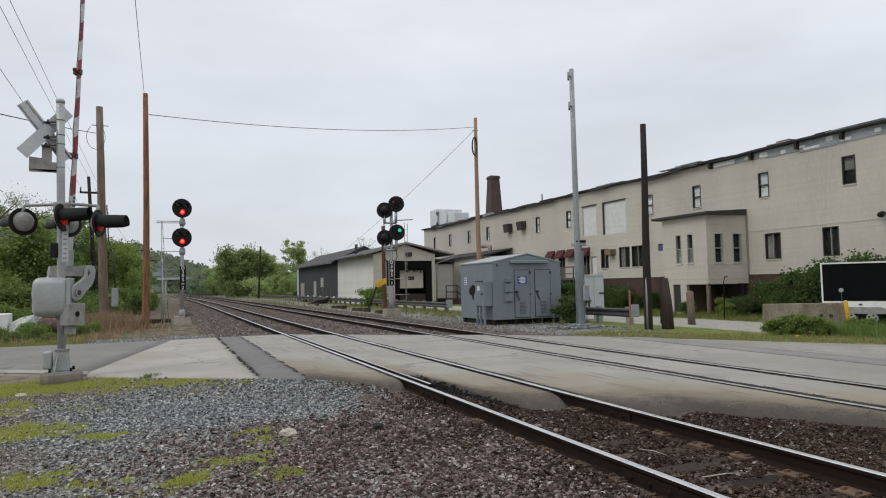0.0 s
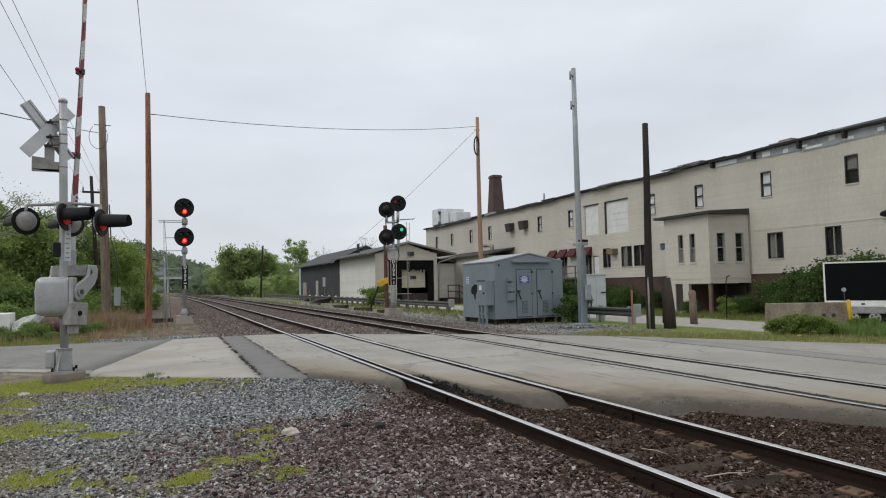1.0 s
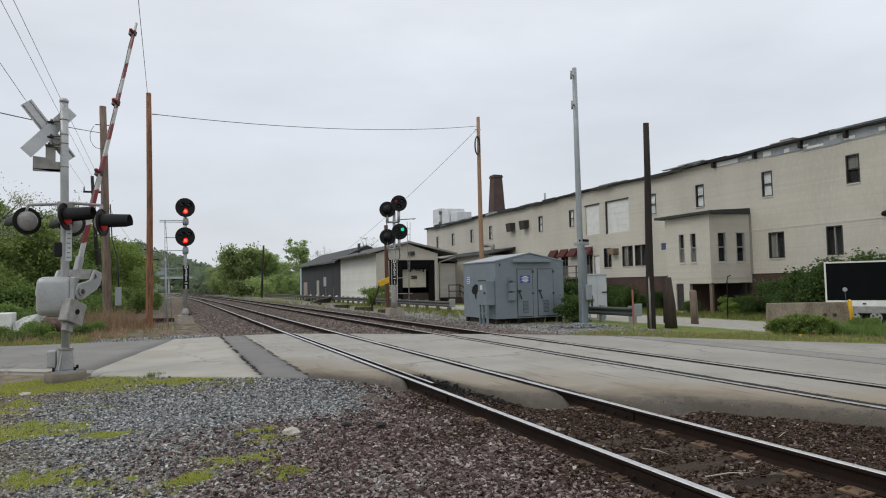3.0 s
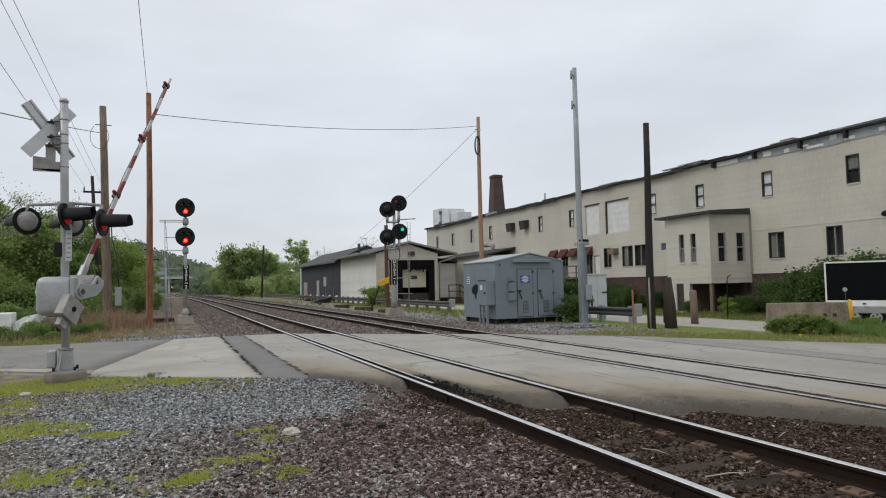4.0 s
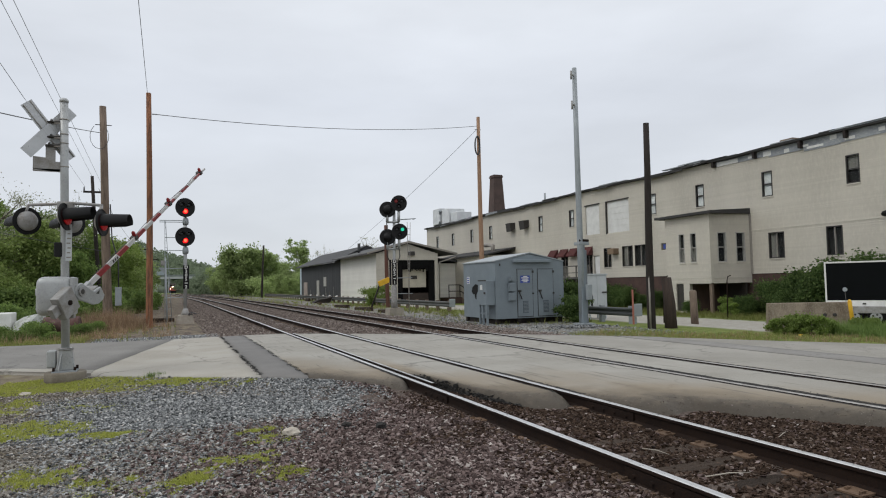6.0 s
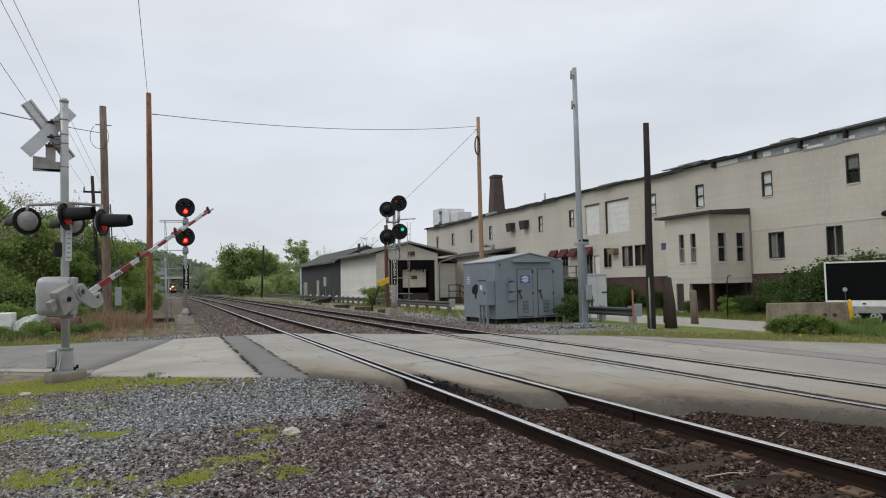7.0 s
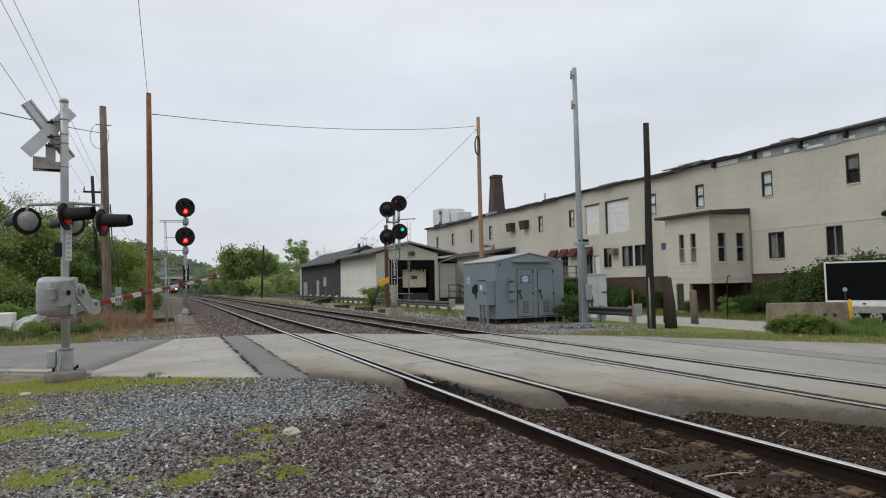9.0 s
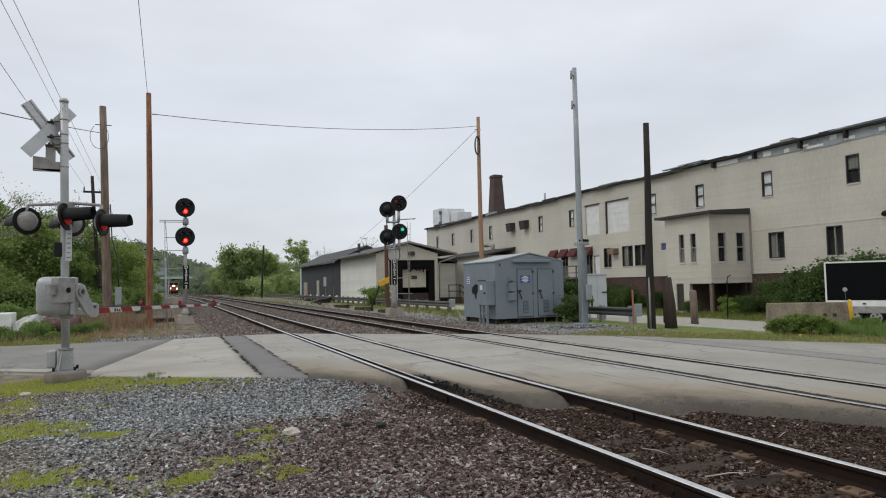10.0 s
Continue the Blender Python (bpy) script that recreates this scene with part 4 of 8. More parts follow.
    for y, w, z in ((21.2, 0.9, 8.1), (22.0, 0.4, 8.25), (26.4, 1.5, 8.22), (24.2, 0.5, 8.2), (19.6, 0.5, 8.12), (18.2, 0.3, 8.2), (20.5, 0.35, 8.3), (23.1, 0.3, 8.16), (25.3, 0.4, 8.28), (17.3, 0.4, 8.3), (15.6, 0.25, 8.14)):
        part("loose_wrap", S(at, y, y + w, z, z + rr.uniform(0.08, 0.28), 0.06, 0.066), white_paint, mill, "torn white building wrap", world=True)
    f = bmesh.new()
    for y in (14, 16.6, 19.9, 22.3, 25.1, 28.0):
        slab(f, at, y, y + 0.14, 8.2, 8.58, 0.02, 0.3)
    part("eave_bracket", f, wood_black, mill, "dark eave brackets", world=True, kind="stuff")
    # projecting bay
    bx, b0, b1, bz, bt = 27.33, 26.2, 29.56, 1.32, 5.2
    fr = lambda s, z, o: (bx - o, s, z)
    sd = lambda s, z, o: (s, b0 - o - 0.13 * (s - bx), z)
    fh = [(28.06, 28.5, 2.5, 4.18), (27.16, 27.62, 2.5, 4.18)]
    sh = [(27.8, 28.38, 2.48, 4.14), (29.02, 29.62, 2.48, 4.14)]
    part("bay_siding", lap_wall(fr, b0, b1, bz, bt, fh), siding_mat, mill, world=True)
    part("bay_siding", lap_wall(sd, bx, mx, bz, bt, sh), siding_mat, mill, world=True)
    part("bay_wall", core_wall(fr, b0 + 0.02, b1, bz, bt, fh, 0.01, 0.16), trim_mat, mill, world=True)
    part("bay_wall", core_wall(sd, bx + 0.16, mx, bz, bt, sh, 0.01, 0.14), trim_mat, mill, world=True)
    part("bay_wall", B(bx, mx - 0.02, b1 - 0.12, b1 + 0.02, bz, bt), siding_mat, mill, world=True)
    part("bay_floor", B(bx + 0.02, mx - 0.02, b0 + 0.05, b1 - 0.1, bz - 0.04, bz + 0.06), trim_mat, mill, world=True)
    part("bay_skirt", S(fr, b0, b1, 1.58, 1.64, 0.0, 0.03), trim_mat, mill, world=True)
    part("bay_skirt", S(sd, bx, mx, 1.58, 1.64, 0.0, 0.03), trim_mat, mill, world=True)
    part("bay_corner_board", B(bx - 0.03, bx + 0.1, b0 - 0.035, b0 + 0.1, bz, bt), trim_mat, mill, world=True)
    for q in fh:
        add_window(mill, fr, *q, frame_pale, (curtain_mat, room_dark), f=0.045)
    for q in sh:
        add_window(mill, sd, *q, frame_pale, (room_dark, room_dark), f=0.045)
    b = P([(bx - 0.35, 5.16), (bx - 0.35, 5.3), (mx - 0.02, 5.5), (mx - 0.02, 5.18)], b0 - 0.45, b1 + 0.55)
    part("bay_roof", b, tar_roof, mill, "small dark roof over the bay", world=True)
    # lower wall, door and posts under the bay
    lh = [(28.26, 28.84, -0.3, 1.3)]
    part("lower_siding", lap_wall(fr, 27.8, b1, -0.42, bz, lh), siding_mat, mill, world=True)
    part("lower_wall", core_wall(fr, 27.8, b1, -0.42, bz, lh, 0.01, 0.2), trim_mat, mill, world=True)
    part("lower_wall", B(bx + 0.2, mx, 27.8, 28.0, -0.45, bz), brick_mat, mill, world=True)
    part("basement_door", S(fr, 28.26, 28.84, -0.3, 1.3, -0.12, -0.06), frame_dark, mill, "dark basement door", world=True)
    b = B(bx + 0.04, bx + 0.2, b0 + 0.03, b0 + 0.2, -0.45, bz)
    part("bay_post", b, wood_pole, mill, world=True)
    # black sheet added for the deep shade under the bay
    part("void_wall", B(29.6, 29.7, 25.9, 27.8, -0.45, bz), wood_black, mill, world=True)
    lamp = part("wall_lamp", T([(mx, 18.3, 4.42), (mx - 0.14, 18.3, 4.45), (mx - 0.28, 18.3, 4.36), (mx - 0.32, 18.3, 4.3)], [0.06, 0.08, 0.14, 0.14], 12), black_paint, mill, "black wall lamp", world=True)
    # roof hatch box
    part("roof_box", B(mx + 0.9, mx + 2.0, 23.6, 24.4, 8.6, 9.12), mat("tan_roof_box", (0.24, 0.19, 0.14), (0.17, 0.13, 0.1), None, 2, 30, 0.8), mill, "tan box on the roof edge", world=True)
    part("vent_pipe", T([(33, 51.6, 8.8), (33, 51.6, 10.1)], 0.09), steel_grey, mill, world=True)
    # brick chimney
    ch = bmesh.new()
    for za, zc, ra, rc in ((7.5, 13.15, 0.78, 0.5), (13.15, 13.3, 0.58, 0.58), (13.3, 13.45, 0.52, 0.52)):
        v = [ch.verts.new((33 + sx * r, 61.4 + sy * r, z)) for z, r in ((za, ra), (zc, rc)) for sx, sy in ((-1, -1), (1, -1), (1, 1), (-1, 1))]
        for f in ((3, 2, 1, 0), (4, 5, 6, 7), (0, 1, 5, 4), (1, 2, 6, 5), (2, 3, 7, 6), (3, 0, 4, 7)):
            ch.faces.new([v[i] for i in f])
    chim = single("chimney", ch, chimney_brick, "tapering dark brown brick chimney on the mill roof", "chimney")
    # rooftop ventilation units
    hv = thing("rooftop_units", (33, 73, 8.9), "pale grey metal ventilation units on the mill roof", "ventilation unit")
    hv_m = mat("pale_grey_metal", (0.68, 0.7, 0.71), (0.56, 0.58, 0.59), (0.74, 0.76, 0.76), 1.5, 20, 0.5, 0.1, 0.05)
    part("housing", B(-1.4, 1.0, 1.3, 3.5, 0.35, 2.4), hv_m, hv, bevel=0.06)
    part("housing", B(-1.2, 1.0, -1.2, 1.0, 0.3, 2.1), hv_m, hv, bevel=0.06)
    part("housing", B(-1.0, 1.0, -3.2, -1.4, 0.3, 1.5), hv_m, hv, bevel=0.06)
    part("duct", T([(-1.3, 1.4, 0.2), (-1.3, 1.4, 2.0), (-0.5, 0.4, 2.0)], 0.22), steel_grey, hv)
    part("stand", B(-1.3, 1.0, -3.2, 3.5, -0.3, 0.3), tar_roof, hv)


build_mill()


def build_freight_house():
    x0, x1, ya, ym, yb = 17.73, 23.97, 57.0, 70.6, 94.5
    ap, ez = 5.5, 4.6
    house = thing("freight_house", (20.85, 57, -0.42), "low gabled freight house with pale siding and a charcoal rear part", "building")
    front = lambda s, z, o: (s, ya - o, z)
    side = lambda s, z, o: (x0 - o, s, z)
    def gable(z):
        if z <= 4.62:
            return x0, x1
        k = (z - 4.62) / (ap - 4.62)
        return x0 + 3.12 * k, x1 - 3.12 * k
    hole = [(19.79, 23.65, -0.42, 3.93)]
    part("gable_backing", P([(x0 + 0.05, 4.55), (x1 - 0.05, 4.55), (20.85, 5.5)], ya + 0.012, ya + 0.2), siding_mat, house, world=True)
    # side paler than front: partly own tone, partly west light in the colour
    part("front_siding", lap_wall(front, x0, x1, -0.42, ap, hole, 0.16, outline=gable), siding_mat, house, world=True)
    part("side_siding", lap_wall(side, ya, ym, -0.42, ez, [], 0.135, 0.03), siding_pale, house, world=True)
    part("front_wall", core_wall(front, x0 + 0.02, x1, -0.42, 4.6, hole, 0.01, 0.25), trim_mat, house, world=True)
    part("side_wall", B(x0 + 0.01, x0 + 0.2, ya + 0.25, ym, -0.42, ez), trim_mat, house, world=True)
    part("side_wall", B(x1 - 0.2, x1, ya + 0.25, yb, -0.42, ez), siding_pale, house, world=True)
    part("corner_board", B(x0 - 0.04, x0 + 0.06, ya - 0.04, ya + 0.06, -0.42, 4.6), trim_mat, house, world=True)
    bk = lambda s, z, o: (x0 + 0.12 - o, s, z)
    bh = [(78.1, 79.8, 1.58, 2.74)]
    rr = random.Random(3)
    y = ym
    while y < yb:
        part("board", S(bk, y, min(y + 0.3, yb), -0.42 + rr.uniform(0, 0.12), 4.4, 0, 0.03 + rr.uniform(0, 0.02)), siding_dark, house, world=True)
        y += 0.31
    for k in range(26):
        y = rr.uniform(ym + 0.3, yb - 1)
        part("bare_streak", S(bk, y, y + rr.uniform(0.06, 0.16), -0.3, rr.uniform(0.3, 1.6), 0.052, 0.056), rr.choice((wood_pole, frame_grey)), house, world=True)
    part("rear_wall", B(x0 + 0.14, x0 + 0.3, ym, yb, -0.42, 4.4), siding_dark, house, world=True)
    part("end_wall", B(x0 + 0.1, x1, yb - 0.15, yb, -0.42, 4.4), siding_pale, house, world=True)
    part("side_window", S(bk, 78.1, 79.6, 1.58, 2.74, 0.03, 0.09), frame_pale, house, "boarded grey window", world=True)
    part("side_door", S(bk, 82.3, 83.8, 0.1, 2.36, 0.03, 0.08), frame_pale, house, "grey boarded door", world=True)
    part("side_door", S(bk, 90, 92.6, -0.2, 2.2, 0.03, 0.08), mat("bare_pinkish_board", (0.36, 0.3, 0.27), (0.26, 0.21, 0.19), None, 1, 12, 0.9), house, "bare board patch", world=True)
    part("end_panel", S(bk, 94.0, 96.4, -0.3, 4.3, -0.2, -0.1), mat("pale_blue_panel", (0.42, 0.5, 0.55), (0.36, 0.43, 0.48), None, 1, 12, 0.7), house, "pale blue end panel", world=True)
    for y in (72.2, 75.6, 79.4, 83.2, 87.0):
        part("footing_cap", T([(x0 - 0.1, y, -0.3), (x0 - 0.1, y, 0.35), (x0 - 0.1, y, 0.5)], [0.2, 0.2, 0.08], 8), white_paint, house, world=True)
    # roofs: front part, then the higher rear part
    def roof(name, xa, xb, za, zr, y0, y1, t, m, label):
        mid = (x0 + x1) / 2
        part(name, P([(xa, za), (mid, zr), (xb, za - 0.02), (xb, za - t), (mid, zr - t), (xa, za - t)], y0, y1), m, house, label, world=True)
    roof("roof", 16.75, 25.9, 4.6, 5.72, ya - 0.4, ym + 0.2, 0.14, mat("worn_grey_roll_roofing", (0.1, 0.1, 0.1), (0.06, 0.06, 0.06), (0.17, 0.17, 0.165), 1.2, 25, 0.9, 0, 0.3), "worn grey roof with a wide overhang")
    roof("roof", 17.1, 25.0, 4.42, 6.25, ym, yb + 0.6, 0.12, shingle, "dark shingle roof of the rear part")
    part("rear_gable", P([(x0 + 0.15, 4.3), (x1, 4.3), (20.85, 6.1)], ym + 0.05, ym + 0.15), siding_dark, house, world=True)
    part("fascia", P([(16.73, 4.62), (20.85, 5.74), (25.92, 4.6), (25.92, 4.44), (20.85, 5.56), (16.73, 4.46)], ya - 0.45, ya - 0.41), frame_grey, house, "grey bargeboard", world=True)
    part("roof_vent", T([(18.6, 66, 5.0), (18.6, 66, 6.1)], 0.16), shingle, house, world=True)
    part("gutter_pipe", T([(25.8, ya - 0.45, 4.25), (24.1, ya - 0.15, 3.7), (24.05, ya - 0.12, 0)], 0.07), frame_grey, house, world=True)
    part("gable_light", B(20.9, 21.5, ya - 0.3, ya - 0.03, 4.35, 4.75), frame_dark, house, "dark floodlight under the gable", world=True, bevel=0.05)
    # loading dock in the front
    # inner faces coloured near-black in place of the shade in the dock
    part("dock_recess", B(19.79, 23.65, 60.9, 61.0, -0.42, 3.95), room_dark, house, world=True)
    part("dock_side", B(19.6, 19.78, ya + 0.26, 61, -0.42, 3.95), room_dark, house, world=True)
    part("dock_side", B(23.66, 23.76, ya + 0.26, 61, -0.42, 3.95), room_dark, house, world=True)
    part("dock_ceiling", B(19.6, 23.76, ya + 0.26, 61, 3.95, 4.05), room_dark, house, world=True)
    part("dock_sill", B(20.3, 23.2, ya + 0.3, 60.8, -0.42, 0.75), mat("dark_brown_dock_timber", (0.045, 0.034, 0.028), None, None, 3, 30, 0.85, 0, 0.3), house, "dark timber dock edge", world=True)
    d = part("dock_door", B(20.45, 22.9, 57.5, 57.6, 1.3, 3.05), mat("cream_dock_door", (0.5, 0.47, 0.38), (0.42, 0.39, 0.31), None, 1.5, 20, 0.7), house, "cream dock door", world=True)
    b = B(21.32, 21.95, 57.46, 57.5, 2.1, 2.44)
    bmesh.ops.translate(b, verts=b.verts, vec=-house.matrix_basis.translation)
    part("door_window", b, frame_dark, d)
    b = bmesh.new()
    for q in ((19.8, 20.35, -0.2, 3.9), (23.05, 23.62, -0.2, 3.9), (20.35, 23.05, 3.2, 3.9)):
        box(b, q[0], q[1], ya + 0.05, ya + 0.35, q[2], q[3])
    part("dock_seal", b, rubber, house, "torn black rubber dock seal", world=True, bevel=0.05)
    b = bmesh.new()
    for k in range(16):
        u = 20.4 + k * 0.165
        box(b, u, u + 0.12, ya + 0.0, ya + 0.03, 3.25 - rr.uniform(0.05, 0.55), 3.5)
    part("torn_strips", b, rubber, house, "torn hanging strips", world=True)
    b = B(19.72, 23.72, ya - 0.05, ya + 0.02, 3.93, 4.05)
    box(b, 19.68, 19.79, ya - 0.05, ya + 0.02, -0.42, 4.05)
    box(b, 23.65, 23.76, ya - 0.05, ya + 0.02, -0.42, 4.05)
    part("dock_trim", b, trim_mat, house, world=True)
    # side wing with steps
    wing = lambda s, z, o: (s, 60 - o, z)
    part("wing_siding", lap_wall(wing, 24.0, 29.0, -0.42, 3.7, [], 0.14), siding_pale, house, world=True)
    part("wing_wall", B(24.0, 29.0, 60.02, 66, -0.42, 3.7), trim_mat, house, world=True)
    part("wing_roof", P([(24.0, 4.35), (29.3, 3.75), (29.3, 3.6), (24.0, 4.2)], 59.5, 66.3), shingle, house, world=True)
    part("landing", B(25.3, 26.8, 57.6, 60, -0.42, 0.2), brick_mat, house, "brown brick landing", world=True)
    b = bmesh.new()
    for x in (25.4, 26.6):
        box(b, x, x + 0.07, 57.7, 57.77, 0.2, 1.5)
    for z in (0.8, 1.42):
        box(b, 25.4, 26.67, 57.7, 57.77, z, z + 0.08)
    for k in range(2):
        tube(b, [(26.65, 57.73, 1.45 - 0.6 * k), (28.4, 57.73, 0.4 - 0.6 * k)], 0.04, 6)
    part("stair_railing", b, wood_black, house, "dark wooden stair railing", world=True)
    part("steps", P([(26.8, 0.2), (28.2, -0.42), (26.8, -0.42)], 57.8, 59.6), wood_pole, house, world=True)
    # low annex of the mill behind the grey enclosure
    ann = thing("mill_annex", (29, 58, -0.42), "low beige annex with a dark sloping roof", "building")
    part("annex_wall", B(27.2, 29.9, 52.6, 64, -0.42, 4.2), siding_mat, ann, world=True)
    part("annex_roof", P([(26.9, 4.15), (26.9, 4.3), (29.95, 4.95), (29.95, 4.8)], 52.2, 64.4), tar_roof, ann, "dark sloping roof", world=True)
    part("roof_duct", T([(28.6, 54.2, 4.4), (28.6, 54.2, 5.15), (28.6, 55.0, 5.3), (28.6, 55.8, 5.3)], 0.2), frame_grey, ann, "bent grey roof duct", world=True)


build_freight_house()


# ---- railway equipment ----
def build_hut():
    hut = thing("equipment_hut", (14.04, 24.85, -0.15), "grey-blue metal railway equipment hut with double doors", "equipment hut")
    x0, x1, y0, y1, z0, z1 = -1.66, 1.66, -1.56, 1.55, 0.2, 2.6
    ap = 2.95
    part("body", P([(x0, z0), (x1, z0), (x1, z1), (0.0, ap - 0.05), (x0, z1)], y0, y1), bung_grey, hut)
    part("roof", P([(x0 - 0.04, z1 - 0.02), (0, ap - 0.02), (x1 + 0.04, z1 - 0.02), (x1 + 0.04, z1 + 0.025), (0, ap + 0.025), (x0 - 0.04, z1 + 0.025)], y0 - 0.03, y1 + 0.04), bung_roof, hut, "pale low gabled roof")
    for k, x in enumerate((-1.6, -0.55, 0.55, 1.5)):
        part("foot", B(x - 0.05, x + 0.09, y0 + 0.05, y0 + 0.2, -0.08, z0), wood_black, hut)
        part("foot", B(x - 0.05, x + 0.09, y1 - 0.3, y1 - 0.15, -0.08, z0), wood_black, hut)
    part("skid", B(x0 + 0.1, x1 - 0.1, y0 + 0.4, y1 - 0.35, -0.08, z0 - 0.01), wood_black, hut)
    part("rain_hood", B(-0.86, 1.0, y0 - 0.16, y0, 2.54, 2.66), bung_grey, hut, bevel=0.02)
    for a, b in ((-0.63, 0.1), (0.37, 1.12)):
        d = part("door", B(a, b, y0 - 0.028, y0 - 0.002, 0.27, 2.25), bung_grey, hut, bevel=0.008)
        part("gasket", B(a - 0.025, b + 0.025, y0 - 0.008, y0 - 0.001, 0.245, 2.275), frame_dark, d)
        part("louvre", B((a + b) / 2 - 0.13, (a + b) / 2 + 0.13, y0 - 0.04, y0 - 0.028, 0.42, 0.92), louvre_grey, d, "darker louvred vent")
        for q in range(8):
            part("slat", B((a + b) / 2 - 0.12, (a + b) / 2 + 0.12, y0 - 0.05, y0 - 0.04, 0.45 + 0.058 * q, 0.475 + 0.058 * q), bung_grey, d)
        part("handle", T([(a + 0.06, y0 - 0.08, 1.35), (a + 0.06, y0 - 0.08, 1.27), (a + 0.17, y0 - 0.08, 1.0)], 0.022, 6), frame_dark, d, "dark lever handle")
        part("lock_plate", B(a + 0.01, a + 0.15, y0 - 0.07, y0 - 0.028, 1.3, 1.38), frame_dark, d)
        part("hinge", B(b - 0.03, b + 0.05, y0 - 0.05, y0 - 0.02, 1.2, 1.26), frame_dark, d)
        part("hinge", B(b - 0.03, b + 0.05, y0 - 0.05, y0 - 0.02, 2.1, 2.2), frame_dark, d)
    s = part("notice", B(-0.5, -0.04, y0 - 0.036, y0 - 0.03, 1.68, 1.99), blue_mat, hut, "blue and white notice with unreadable lines")
    for k, (u, v) in enumerate(((-0.36, -0.16), (-0.45, -0.09), (-0.4, -0.12), (-0.44, -0.1), (-0.36, -0.16))):
        part("text_bar", B(u, v, y0 - 0.04, y0 - 0.036, 1.93 - 0.055 * k, 1.965 - 0.055 * k), white_paint, s)
    for a, b, c, d in ((-1.07, -0.86, 1.76, 1.95), (-1.1, -0.8, 1.33, 1.67), (-1.1, -0.8, 0.95, 1.28)):
        m = part("meter_box", B(a, b, y0 - 0.14, y0, c, d), bung_grey, hut, bevel=0.015)
        part("meter_lid", B(a + 0.03, b - 0.03, y0 - 0.16, y0 - 0.14, c + 0.03, d - 0.03), bung_grey, m)
    part("conduit", T([(-0.95, y0 - 0.05, 0.95), (-0.95, y0 - 0.05, 1.8)], 0.025, 6), bung_grey, hut)
    # cabinet on a stand against the side
    c = part("side_cabinet", B(x0 - 0.42, x0, -1.5, -0.75, 0.78, 1.8), bung_grey, hut, bevel=0.015)
    part("label_plate", B(x0 - 0.428, x0 - 0.42, -1.16, -0.95, 1.42, 1.62), white_paint, c)
    part("latch", B(x0 - 0.46, x0 - 0.42, -1.42, -1.33, 1.25, 1.33), frame_dark, c)
    part("seam", B(x0 - 0.425, x0 - 0.418, -1.5, -0.75, 1.78, 1.83), frame_dark, c)
    for y in (-1.46, -1.1, -0.8):
        part("stand_leg", B(x0 - 0.38, x0 - 0.3, y, y + 0.07, -0.05, 0.78), bung_grey, hut)
    part("stand_bar", B(x0 - 0.37, x0 - 0.31, -1.46, -0.8, 0.4, 0.46), bung_grey, hut)
    # dark painted-over patch of uneven outline
    out = [(0.14 + u, 1.33 + v) for u, v in ((-0.05, 0.3), (0.2, 0.34), (0.5, 0.2), (0.58, 0.02), (0.45, -0.12), (0.3, -0.1), (0.22, -0.3), (0.12, -0.34), (0.1, -0.12), (-0.04, 0.02))]
    part("paint_blotch", P(out, x0 - 0.006, x0 - 0.001, "x"), black_paint, hut, "black painted-over patch")
    n = part("small_notice", B(x0 - 0.008, x0 - 0.002, 0.92, 1.18, 1.68, 2.0), white_paint, hut, "small white and blue notice")
    for k in range(3):
        part("text_bar", B(x0 - 0.012, x0 - 0.008, 0.95, 1.15, 1.71 + 0.1 * k, 1.76 + 0.1 * k), blue_mat, n)
    for x in (x0 + 0.02, x1 - 0.02):
        part("corner_angle", B(x - 0.03, x + 0.03, y0 - 0.008, y0 - 0.001, z0, z1), bung_grey, hut)
    part("lifting_eye", T([(x0 + 0.2, y0 - 0.03, 2.42), (x0 + 0.2, y0 - 0.03, 2.5)], 0.03, 6), frame_dark, hut)
    # white relay cabinet on legs
    cb = thing("relay_cabinet", (18.1, 24.4, -0.22), "off-white metal relay cabinet on short legs", "cabinet")
    part("body", B(-0.5, 0.5, -0.35, 0.35, 0.35, 2.05), cab_white, cb, bevel=0.015)
    part("top_lid", B(-0.54, 0.54, -0.39, 0.39, 2.05, 2.11), cab_white, cb)
    part("door", B(-0.05, 0.47, -0.372, -0.351, 0.4, 2.0), cab_white, cb)
    part("handle", B(0.2, 0.5, -0.42, -0.372, 1.22, 1.28), frame_dark, cb)
    for x in (-0.47, 0.41):
        for y in (-0.33, 0.27):
            part("leg", B(x, x + 0.06, y, y + 0.06, -0.02, 0.36), cab_white, cb)
    out = [(-0.5, 1.6), (-0.36, 1.35), (-0.28, 1.0), (-0.33, 0.55), (-0.4, 0.6), (-0.42, 1.1), (-0.5, 1.2)]
    part("paint_blotch", P(out, -0.357, -0.352, "y"), black_paint, cb, "black painted-over patch")


build_hut()


def disc(bm, centre, normal, r, depth, seg=24, dome=0.0):
    """A thick disc, or a dome, whose face looks along normal."""
    c, n = Vector(centre), Vector(normal).normalized()
    pts, rad = [c - n * depth, c], [r, r]
    if dome:
        pts += [c + n * dome * math.sin(a) for a in (0.5, 1.0, 1.45)]
        rad += [r * math.cos(a) for a in (0.5, 1.0, 1.45)]
    tube(bm, pts, rad, seg)


